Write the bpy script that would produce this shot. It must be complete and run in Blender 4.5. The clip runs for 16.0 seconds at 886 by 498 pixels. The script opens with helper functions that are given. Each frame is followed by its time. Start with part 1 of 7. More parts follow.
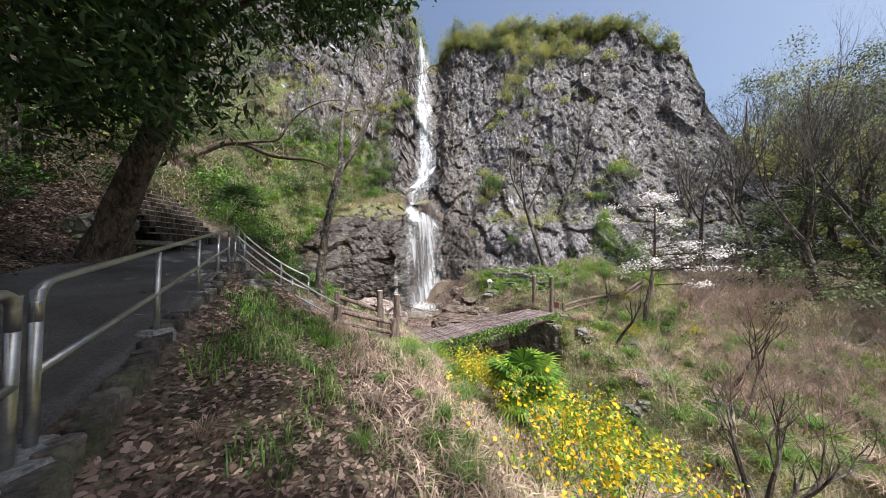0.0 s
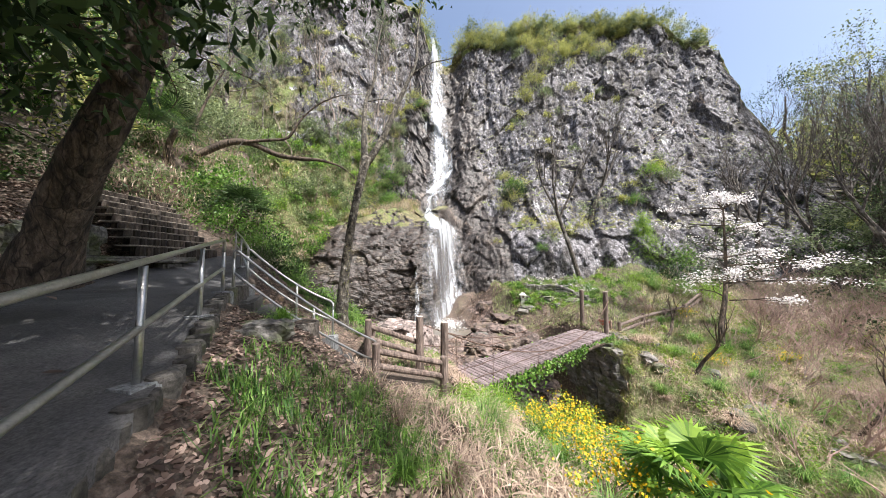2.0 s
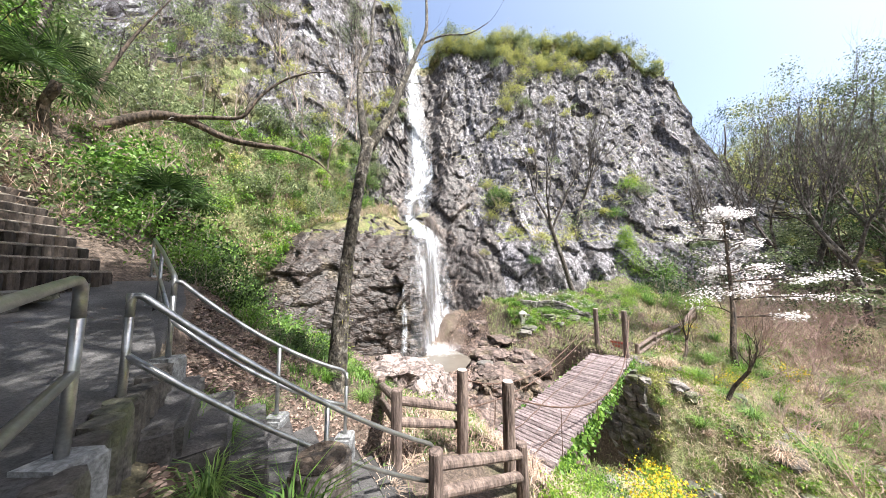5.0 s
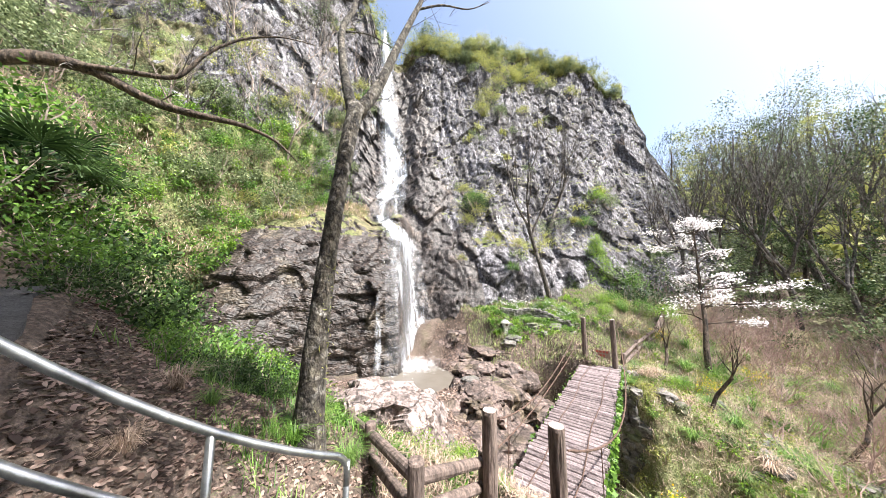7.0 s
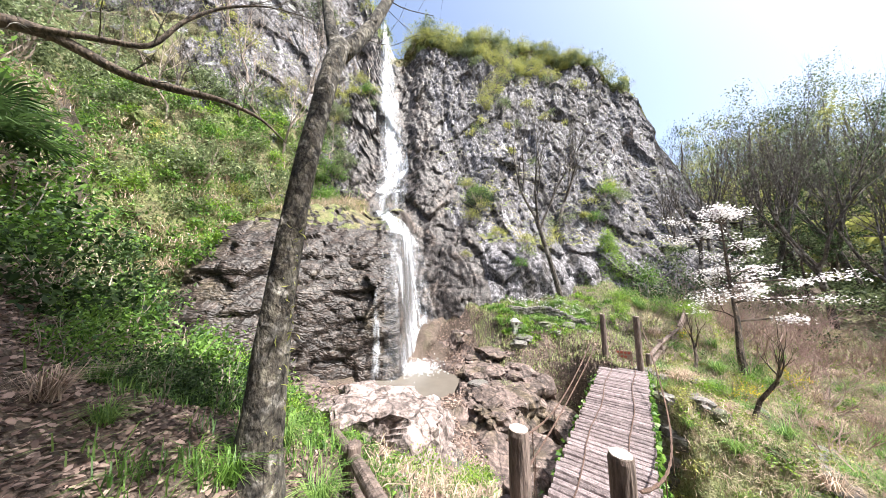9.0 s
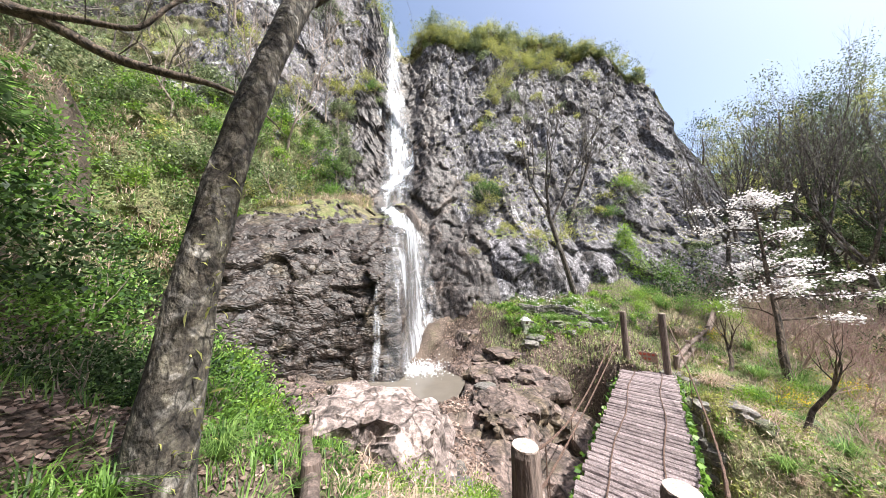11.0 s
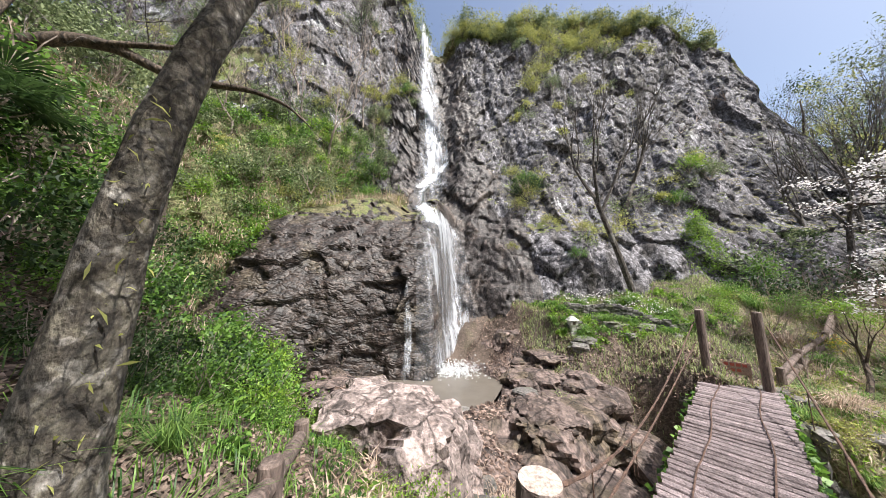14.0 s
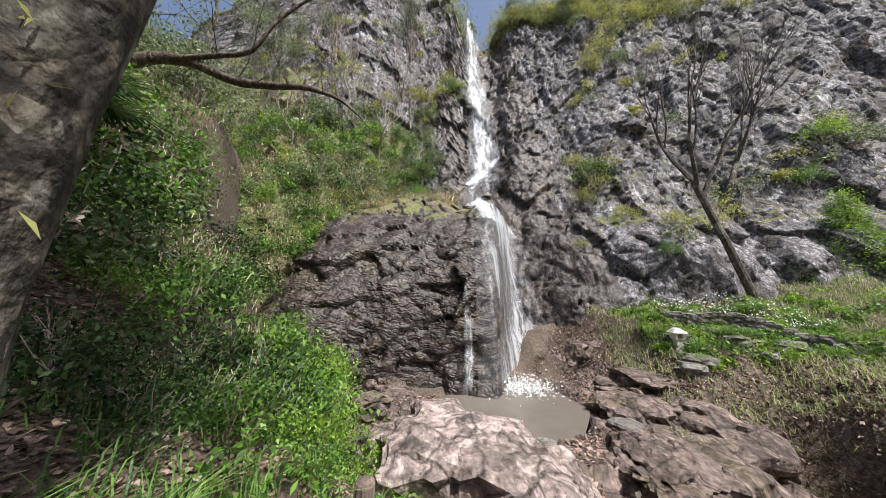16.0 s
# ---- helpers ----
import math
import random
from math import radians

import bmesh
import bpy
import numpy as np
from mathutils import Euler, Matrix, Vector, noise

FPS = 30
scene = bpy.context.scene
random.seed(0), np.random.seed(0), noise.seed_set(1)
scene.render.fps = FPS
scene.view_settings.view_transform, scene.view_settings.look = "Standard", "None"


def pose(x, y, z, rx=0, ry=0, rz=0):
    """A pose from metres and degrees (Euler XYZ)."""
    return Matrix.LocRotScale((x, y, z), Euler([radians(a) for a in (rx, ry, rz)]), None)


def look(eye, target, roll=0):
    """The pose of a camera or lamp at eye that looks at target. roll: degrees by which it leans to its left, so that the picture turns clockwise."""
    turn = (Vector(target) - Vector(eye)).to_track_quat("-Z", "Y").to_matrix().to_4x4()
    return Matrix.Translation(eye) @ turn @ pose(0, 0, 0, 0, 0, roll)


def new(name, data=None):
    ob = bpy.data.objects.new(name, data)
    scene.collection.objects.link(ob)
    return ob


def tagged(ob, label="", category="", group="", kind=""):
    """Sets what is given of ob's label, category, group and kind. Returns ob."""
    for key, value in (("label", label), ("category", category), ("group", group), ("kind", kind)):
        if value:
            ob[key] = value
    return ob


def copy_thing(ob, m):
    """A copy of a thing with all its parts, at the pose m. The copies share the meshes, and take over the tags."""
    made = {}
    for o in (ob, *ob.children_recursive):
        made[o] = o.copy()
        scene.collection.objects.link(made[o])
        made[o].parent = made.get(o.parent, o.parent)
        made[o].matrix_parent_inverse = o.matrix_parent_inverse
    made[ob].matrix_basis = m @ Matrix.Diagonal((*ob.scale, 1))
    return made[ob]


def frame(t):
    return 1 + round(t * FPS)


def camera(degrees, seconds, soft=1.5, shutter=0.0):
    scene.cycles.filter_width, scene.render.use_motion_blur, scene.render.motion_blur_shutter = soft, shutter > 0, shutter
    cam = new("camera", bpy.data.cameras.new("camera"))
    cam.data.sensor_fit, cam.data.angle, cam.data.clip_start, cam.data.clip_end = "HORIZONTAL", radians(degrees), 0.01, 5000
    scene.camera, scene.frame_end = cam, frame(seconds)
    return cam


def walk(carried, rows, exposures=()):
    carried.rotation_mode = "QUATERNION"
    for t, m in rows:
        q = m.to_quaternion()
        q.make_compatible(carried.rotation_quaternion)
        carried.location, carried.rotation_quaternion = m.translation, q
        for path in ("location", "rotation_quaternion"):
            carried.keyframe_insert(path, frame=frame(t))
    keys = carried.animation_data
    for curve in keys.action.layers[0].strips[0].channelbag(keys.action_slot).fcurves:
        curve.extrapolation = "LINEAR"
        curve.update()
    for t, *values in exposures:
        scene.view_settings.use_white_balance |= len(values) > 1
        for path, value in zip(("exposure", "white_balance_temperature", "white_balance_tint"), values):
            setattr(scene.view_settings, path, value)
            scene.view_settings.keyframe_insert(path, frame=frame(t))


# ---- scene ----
EXPOSURES = [(0, 0.55), (1.5, 0.85), (3.5, 1.2), (5.5, 1.38), (8, 1.4), (10, 1.2), (12.5, 0.92), (14.5, 0.6), (16, 0.42)]
cam = camera(119.5, 16.0, 0.65)
PATH = [
    (0, (2.314, -7.68, 2.545), (1.801, -2.708, 2.672), 0.43),
    (0.5, (2.063, -7.292, 2.566), (1.507, -2.325, 2.729), 0.25),
    (1, (1.621, -6.898, 2.615), (1.059, -1.934, 2.815), 0.19),
    (1.5, (1.286, -6.619, 2.737), (0.709, -1.658, 2.971), 0.10),
    (2, (0.916, -6.18, 2.719), (0.343, -1.22, 2.989), 0.00),
    (2.5, (0.473, -5.78, 2.821), (-0.053, -0.817, 3.125), -0.04),
    (3, (0.286, -5.569, 2.879), (-0.172, -0.601, 3.213), -0.13),
    (3.5, (0.075, -5.249, 2.828), (-0.269, -0.275, 3.196), -0.18),
    (4, (-0.232, -5.029, 2.946), (-0.424, -0.049, 3.347), -0.22),
    (4.5, (-0.497, -4.744, 3.003), (-0.504, 0.238, 3.424), -0.26),
    (7, (-1.386, -3.292, 2.989), (-0.496, 1.596, 3.555), 0.36),
    (7.5, (-1.376, -3.068, 2.921), (-0.428, 1.807, 3.5), 0.29),
    (8, (-1.372, -2.819, 2.86), (-0.427, 2.054, 3.457), 0.22),
    (8.5, (-1.37, -2.609, 2.781), (-0.463, 2.271, 3.387), 0.12),
    (9, (-1.276, -2.416, 2.679), (-0.433, 2.473, 3.3), 0.03),
    (11.5, (-0.887, -1.785, 2.358), (-0.282, 3.131, 3.037), -0.04),
    (12, (-0.787, -1.74, 2.287), (-0.241, 3.182, 2.972), -0.11),
    (12.5, (-0.737, -1.607, 2.231), (-0.296, 3.324, 2.934), -0.23),
    (13, (-0.713, -1.476, 2.237), (-0.415, 3.462, 2.961), -0.29),
    (13.5, (-0.626, -1.366, 2.166), (-0.53, 3.578, 2.901), -0.31),
    (14, (-0.593, -1.307, 2.156), (-0.749, 3.636, 2.89), -0.12),
    (14.5, (-0.583, -1.206, 2.147), (-1.009, 3.721, 2.883), -0.06),
    (15, (-0.711, -1.068, 2.227), (-1.4, 3.831, 2.954), -0.06),
    (15.5, (-0.945, -0.763, 2.146), (-1.817, 4.097, 2.93), 0.24),
    (16, (-1.167, -0.406, 2.106), (-2.16, 4.427, 2.914), 0.22),
]
walk(cam, [(t, look(eye, target, roll)) for t, eye, target, roll in PATH], EXPOSURES)

# ---- world and sun ----
SUN_DIR = Vector((0.50, -0.36, 1.0)).normalized()
world = bpy.data.worlds.new("world")
scene.world = world
world.use_nodes = True
wn = world.node_tree
sky = wn.nodes.new("ShaderNodeTexSky")
sky.sky_type, sky.sun_disc, sky.dust_density, sky.air_density = "NISHITA", False, 4.0, 1.0
sky.sun_elevation = math.asin(SUN_DIR.z)
sky.sun_rotation = math.atan2(SUN_DIR.x, SUN_DIR.y)
wn.links.new(sky.outputs[0], wn.nodes["Background"].inputs[0])
wn.nodes["Background"].inputs[1].default_value = 0.14
sun = new("sun", bpy.data.lights.new("sun", "SUN"))
sun.data.energy, sun.data.angle, sun.data.color = 5.0, radians(0.6), (1.0, 0.975, 0.935)
sun.matrix_world = look(SUN_DIR * 60, (0, 0, 0))


# ---- noise in numpy ----
def hash3(i, seed=0):
    i = i.astype(np.int64)
    h = (i[..., 0] * 374761393 + i[..., 1] * 668265263 + i[..., 2] * 2147483647 + seed * 974711) & 0xFFFFFFFF
    h = ((h ^ (h >> 13)) * 1274126177) & 0xFFFFFFFF
    h = ((h ^ (h >> 16)) * 2246822519) & 0xFFFFFFFF
    return ((h ^ (h >> 15)) & 0xFFFFFF) / float(0xFFFFFF)


def vnoise(p, seed=0):
    """Value noise, -1 to 1."""
    p = np.asarray(p, float)
    i = np.floor(p)
    f = p - i
    f = f * f * (3 - 2 * f)
    out = 0
    for dx in (0, 1):
        for dy in (0, 1):
            for dz in (0, 1):
                w = (f[..., 0] if dx else 1 - f[..., 0]) * (f[..., 1] if dy else 1 - f[..., 1]) * (f[..., 2] if dz else 1 - f[..., 2])
                out = out + w * hash3(i + (dx, dy, dz), seed)
    return out * 2 - 1


def fbm(p, octaves=4, seed=0):
    p, out, amp = np.asarray(p, float), 0, 1.0
    for o in range(octaves):
        out, amp, p = out + amp * vnoise(p, seed + o), amp * 0.5, p * 2.03
    return out


def cells(p, seed=0):
    """Worley cells: distance to the nearest and second nearest point, a random number of the nearest, and a random slope across it."""
    p = np.asarray(p, float)
    base = np.floor(p)
    f1, f2, rid, tilt = (np.full(p.shape[:-1], v) for v in (9.0, 9.0, 0.0, 0.0))
    for dx in (-1, 0, 1):
        for dy in (-1, 0, 1):
            for dz in (-1, 0, 1):
                c = base + (dx, dy, dz)
                q = p - c - np.stack([hash3(c, seed + k) for k in (1, 2, 3)], -1)
                d = np.sqrt((q * q).sum(-1))
                near = d < f1
                f2 = np.where(near, f1, np.minimum(f2, d))
                r = hash3(c, seed + 7)
                rid = np.where(near, r, rid)
                tilt = np.where(near, q[..., 0] * (r * 7 % 1 - 0.5) * 2 + q[..., 2] * (r * 31 % 1 - 0.5) * 2, tilt)
                f1 = np.where(near, d, f1)
    return f1, f2, rid, tilt


def sstep(a, b, x):
    t = np.clip((x - a) / (b - a), 0, 1)
    return t * t * (3 - 2 * t)


# ---- mesh helpers ----
def mesh_of(name, verts, faces, mat, smooth=False):
    me = bpy.data.meshes.new(name)
    me.from_pydata([tuple(v) for v in np.asarray(verts, float).tolist()], [], [tuple(f) for f in faces])
    if mat:
        me.materials.append(mat)
    if smooth:
        me.polygons.foreach_set("use_smooth", [True] * len(me.polygons))
    me.update()
    return me


def quad_mesh(name, verts, faces, mat, smooth=False):
    """A fast mesh from an (N,3) array and an (M,k) array of faces of one size."""
    verts, faces = np.asarray(verts, np.float32), np.asarray(faces, np.int32)
    me = bpy.data.meshes.new(name)
    m, k = faces.shape
    me.vertices.add(len(verts))
    me.vertices.foreach_set("co", verts.ravel())
    me.loops.add(m * k)
    me.loops.foreach_set("vertex_index", faces.ravel())
    me.polygons.add(m)
    me.polygons.foreach_set("loop_start", np.arange(0, m * k, k, dtype=np.int32))
    me.polygons.foreach_set("loop_total", np.full(m, k, np.int32))
    if smooth:
        me.polygons.foreach_set("use_smooth", np.ones(m, bool))
    if mat:
        me.materials.append(mat)
    me.update(calc_edges=True)
    me.validate()
    return me


def grid_faces(nu, nv):
    i, j = np.meshgrid(np.arange(nu - 1), np.arange(nv - 1), indexing="ij")
    a = (i * nv + j).ravel()
    return np.stack([a, a + nv, a + nv + 1, a + 1], 1)


def thing(name, label, category, at=(0, 0, 0), group="", kind="", me=None):
    ob = new(name, me)
    ob.location = at
    return tagged(ob, label, category, group, kind)


def part(name, me, parent, label=""):
    """One mesh object under a thing or a part; the mesh is in the parent's space."""
    if isinstance(me, bmesh.types.BMesh):
        bm, me = me, bpy.data.meshes.new(name)
        bm.to_mesh(me)
        bm.free()
    ob = new(name, me)
    ob.parent = parent
    if label:
        ob["label"] = label
    return ob


def tube(points, radii, sides=8, rough=0.0, seed=0, cap=True):
    """Verts and faces of a tube along points."""
    pts = [Vector(p) for p in points]
    rng = np.random.RandomState(seed)
    verts, faces = [], []
    side = None
    for k, p in enumerate(pts):
        d = (pts[min(k + 1, len(pts) - 1)] - pts[max(k - 1, 0)]).normalized()
        if side is None:
            side = d.orthogonal().normalized()
        side = (side - d * side.dot(d)).normalized()
        up = d.cross(side)
        r = radii[k] if hasattr(radii, "__len__") else radii
        for s in range(sides):
            a = 2 * math.pi * s / sides
            rr = r * (1 + rough * rng.uniform(-1, 1))
            verts.append(p + (side * math.cos(a) + up * math.sin(a)) * rr)
    n = len(pts)
    for k in range(n - 1):
        for s in range(sides):
            a, b = k * sides + s, k * sides + (s + 1) % sides
            faces.append((a, b, b + sides, a + sides))
    if cap:
        faces.append(tuple(range(sides))[::-1])
        faces.append(tuple(range((n - 1) * sides, n * sides)))
    return [tuple(v) for v in verts], faces


def join(*pieces):
    verts, faces = [], []
    for v, f in pieces:
        o = len(verts)
        verts += [tuple(x) for x in v]
        faces += [tuple(i + o for i in g) for g in f]
    return verts, faces


def box(x0, y0, z0, x1, y1, z1, bevel=0.0, cuts=0, jitter=0.0, seed=0):
    bm = bmesh.new()
    bmesh.ops.create_cube(bm, size=1, matrix=Matrix.LocRotScale(((x0 + x1) / 2, (y0 + y1) / 2, (z0 + z1) / 2), None, (x1 - x0, y1 - y0, z1 - z0)))
    if bevel:
        bmesh.ops.bevel(bm, geom=bm.edges[:], offset=bevel, segments=2, affect="EDGES")
    rng = random.Random(seed)
    if jitter:
        for v in bm.verts:
            v.co += Vector((rng.uniform(-1, 1), rng.uniform(-1, 1), rng.uniform(-1, 1))) * jitter
    return bm


def bm_mesh(name, bm, mat, smooth=False):
    me = bpy.data.meshes.new(name)
    bm.to_mesh(me)
    bm.free()
    me.materials.append(mat)
    if smooth:
        me.polygons.foreach_set("use_smooth", [True] * len(me.polygons))
    return me


# ---- materials ----
def material(name, ramp, scale=4.0, detail=8.0, rough=0.8, bump=0.3, bump_scale=30.0, metal=0.0, spots=None, spec=0.5, stretch=(1, 1, 1), island=0.0, trans=0.0, dist=0.02, obj_random=0.0, grain=0.55, run=(1, 1, 1)):
    """A procedural surface: a noise through a colour ramp, a second noise as stains, fine relief."""
    m = bpy.data.materials.new(name)
    m.use_nodes = True
    nt = m.node_tree
    n, l = nt.nodes, nt.links
    bsdf = n["Principled BSDF"]
    geo = n.new("ShaderNodeNewGeometry")
    mp = n.new("ShaderNodeMapping")
    mp.inputs["Scale"].default_value = stretch
    l.new(geo.outputs["Position"], mp.inputs[0])
    no = n.new("ShaderNodeTexNoise")
    no.inputs["Scale"].default_value, no.inputs["Detail"].default_value = scale, detail
    no.inputs["Roughness"].default_value = 0.65
    l.new(mp.outputs[0], no.inputs[0])
    cr = n.new("ShaderNodeValToRGB")
    el = cr.color_ramp.elements
    for k, (p, c) in enumerate(ramp):
        e = el[k] if k < 2 else el.new(p)
        e.position, e.color = p, (*c, 1)
    fac = no.outputs[0]
    if island or obj_random:
        ad = n.new("ShaderNodeMath")
        ad.operation = "MULTIPLY_ADD"
        if island:
            l.new(geo.outputs["Random Per Island"], ad.inputs[0])
        else:
            oi = n.new("ShaderNodeObjectInfo")
            l.new(oi.outputs["Random"], ad.inputs[0])
        ad.inputs[1].default_value = island or obj_random
        l.new(fac, ad.inputs[2])
        sb = n.new("ShaderNodeMath")
        sb.operation = "SUBTRACT"
        l.new(ad.outputs[0], sb.inputs[0])
        sb.inputs[1].default_value = (island or obj_random) / 2
        fac = sb.outputs[0]
    l.new(fac, cr.inputs[0])
    col = cr.outputs[0]
    if spots:
        s_scale, lo, hi, s_col = spots
        n2 = n.new("ShaderNodeTexNoise")
        n2.inputs["Scale"].default_value, n2.inputs["Detail"].default_value = s_scale, 6
        mp2 = n.new("ShaderNodeMapping")
        mp2.inputs["Scale"].default_value = run
        l.new(geo.outputs["Position"], mp2.inputs[0])
        l.new(mp2.outputs[0], n2.inputs[0])
        mr = n.new("ShaderNodeMapRange")
        mr.inputs[1].default_value, mr.inputs[2].default_value = lo, hi
        l.new(n2.outputs[0], mr.inputs[0])
        mx = n.new("ShaderNodeMix")
        mx.data_type = "RGBA"
        l.new(mr.outputs[0], mx.inputs[0])
        l.new(col, mx.inputs[6])
        mx.inputs[7].default_value = (*s_col, 1)
        col = mx.outputs[2]
    if bump and grain:
        n4 = n.new("ShaderNodeTexNoise")
        n4.inputs["Scale"].default_value, n4.inputs["Detail"].default_value, n4.inputs["Roughness"].default_value = bump_scale * 1.1, 9, 0.75
        l.new(mp.outputs[0], n4.inputs[0])
        gr = n.new("ShaderNodeMapRange")
        gr.inputs[1].default_value, gr.inputs[2].default_value = 0.36, 0.64
        gr.inputs[3].default_value, gr.inputs[4].default_value = 1 - grain, 1 + grain
        l.new(n4.outputs[0], gr.inputs[0])
        mg = n.new("ShaderNodeVectorMath")
        mg.operation = "SCALE"
        l.new(col, mg.inputs[0])
        l.new(gr.outputs[0], mg.inputs["Scale"])
        col = mg.outputs[0]
    l.new(col, bsdf.inputs["Base Color"])
    bsdf.inputs["Roughness"].default_value, bsdf.inputs["Metallic"].default_value = rough, metal
    bsdf.inputs["Specular IOR Level"].default_value = spec
    if bump:
        n3 = n.new("ShaderNodeTexNoise")
        n3.inputs["Scale"].default_value, n3.inputs["Detail"].default_value = bump_scale, 6
        l.new(mp.outputs[0], n3.inputs[0])
        bp = n.new("ShaderNodeBump")
        bp.inputs["Strength"].default_value, bp.inputs["Distance"].default_value = bump, dist
        l.new(n3.outputs[0], bp.inputs["Height"])
        l.new(bp.outputs[0], bsdf.inputs["Normal"])
    if trans:
        tr = n.new("ShaderNodeBsdfTranslucent")
        l.new(col, tr.inputs[0])
        ms = n.new("ShaderNodeMixShader")
        ms.inputs[0].default_value = trans
        l.new(bsdf.outputs[0], ms.inputs[1])
        l.new(tr.outputs[0], ms.inputs[2])
        l.new(ms.outputs[0], n["Material Output"].inputs[0])
    return m


def add_cracks(m, scale=3.0, depth=0.06, stretch=(1, 1, 0.7), tilt=0.0):
    """Angular cracks and facets on top of a material's relief."""
    n, l = m.node_tree.nodes, m.node_tree.links
    b = n["Principled BSDF"]
    geo, mp, wp = n.new("ShaderNodeNewGeometry"), n.new("ShaderNodeMapping"), n.new("ShaderNodeTexNoise")
    mp.inputs["Scale"].default_value = stretch
    mp.inputs["Rotation"].default_value = (0, tilt, 0)
    wp.inputs["Scale"].default_value = 2.5
    mx = n.new("ShaderNodeVectorMath")
    mx.operation = "MULTIPLY_ADD"
    l.new(geo.outputs["Position"], wp.inputs[0])
    l.new(wp.outputs[1], mx.inputs[0])
    mx.inputs[1].default_value = (0.35, 0.35, 0.35)
    l.new(geo.outputs["Position"], mx.inputs[2])
    l.new(mx.outputs[0], mp.inputs[0])
    prev = b.inputs["Normal"].links[0].from_socket
    for sc, dp in ((scale, depth), (scale * 2.7, depth * 0.5)):
        vo = n.new("ShaderNodeTexVoronoi")
        vo.feature = "F1"
        vo.inputs["Scale"].default_value = sc
        l.new(mp.outputs[0], vo.inputs["Vector"])
        bp = n.new("ShaderNodeBump")
        bp.inputs["Strength"].default_value, bp.inputs["Distance"].default_value = 1.0, dp
        bp.invert = True
        l.new(vo.outputs["Distance"], bp.inputs["Height"])
        l.new(prev, bp.inputs["Normal"])
        prev = bp.outputs[0]
    l.new(prev, b.inputs["Normal"])
    # dark open joints
    ve = n.new("ShaderNodeTexVoronoi")
    ve.feature = "DISTANCE_TO_EDGE"
    ve.inputs["Scale"].default_value = scale * 0.55
    l.new(mp.outputs[0], ve.inputs["Vector"])
    jr = n.new("ShaderNodeMapRange")
    jr.inputs[1].default_value, jr.inputs[2].default_value, jr.inputs[3].default_value = 0.0, 0.045, 0.3
    l.new(ve.outputs["Distance"], jr.inputs[0])
    src = b.inputs["Base Color"].links[0].from_socket
    vc = n.new("ShaderNodeTexVoronoi")
    vc.inputs["Scale"].default_value = scale * 1.6
    l.new(mp.outputs[0], vc.inputs["Vector"])
    fr = n.new("ShaderNodeMapRange")
    fr.inputs[3].default_value, fr.inputs[4].default_value = 0.4, 1.7
    l.new(vc.outputs["Color"], fr.inputs[0])
    mf = n.new("ShaderNodeVectorMath")
    mf.operation = "SCALE"
    l.new(src, mf.inputs[0])
    l.new(fr.outputs[0], mf.inputs["Scale"])
    src = mf.outputs[0]
    mj = n.new("ShaderNodeVectorMath")
    mj.operation = "SCALE"
    l.new(src, mj.inputs[0])
    l.new(jr.outputs[0], mj.inputs["Scale"])
    l.new(mj.outputs[0], b.inputs["Base Color"])


M_ROCK = material("rock", [(0.32, (0.028, 0.027, 0.029)), (0.72, (0.36, 0.345, 0.37)), (0.5, (0.135, 0.129, 0.138))], scale=6.0, detail=12, rough=0.78, spec=0.3, bump=0.7, bump_scale=18, dist=0.03, stretch=(1, 1, 0.7), spots=(1.1, 0.47, 0.63, (0.06, 0.054, 0.052)), run=(1, 1, 0.28), grain=0.9)
M_WET = material("wet_rock", [(0.33, (0.018, 0.016, 0.016)), (0.72, (0.14, 0.122, 0.116)), (0.52, (0.058, 0.05, 0.047))], scale=5.0, detail=12, rough=0.55, spec=0.35, bump=0.6, bump_scale=14, dist=0.03, spots=(1.1, 0.53, 0.7, (0.11, 0.088, 0.075)), grain=0.65)
M_LAYER = material("layered_rock", [(0.33, (0.011, 0.008, 0.007)), (0.72, (0.105, 0.08, 0.068)), (0.52, (0.036, 0.027, 0.023))], scale=4.5, detail=12, rough=0.52, spec=0.5, bump=0.5, bump_scale=14, dist=0.03, stretch=(0.9, 0.9, 1.5), spots=(0.8, 0.55, 0.7, (0.10, 0.082, 0.06)), grain=0.65)
add_cracks(M_LAYER, 3.6, 0.06, (0.8, 0.8, 1.5), 0.45)
M_PALE = material("lichen_rock", [(0.3, (0.12, 0.12, 0.125)), (0.7, (0.5, 0.495, 0.5))], scale=5, detail=12, rough=0.8, bump=0.8, bump_scale=14, dist=0.04, spots=(1.5, 0.5, 0.66, (0.15, 0.155, 0.14)))
M_SOIL = material("hillside_soil", [(0.3, (0.05, 0.045, 0.025)), (0.7, (0.27, 0.22, 0.14)), (0.5, (0.13, 0.12, 0.06))], scale=3, rough=0.95, bump=0.9, bump_scale=14, dist=0.08, spots=(0.8, 0.45, 0.62, (0.13, 0.16, 0.05)))
for rocky in (M_ROCK, M_WET, M_PALE):
    add_cracks(rocky, 3.4, 0.035, (1, 1, 0.6))
M_GROUND = material("leaf_litter", [(0.3, (0.035, 0.026, 0.020)), (0.7, (0.21, 0.155, 0.125)), (0.5, (0.10, 0.075, 0.058))], scale=16, rough=0.92, bump=0.9, bump_scale=30, dist=0.04, spots=(0.5, 0.56, 0.72, (0.08, 0.085, 0.035)))
M_CONCRETE = material("path_concrete", [(0.3, (0.04, 0.039, 0.041)), (0.7, (0.115, 0.11, 0.108))], scale=2, rough=0.85, bump=0.4, bump_scale=60, spots=(1.2, 0.5, 0.7, (0.035, 0.032, 0.03)))
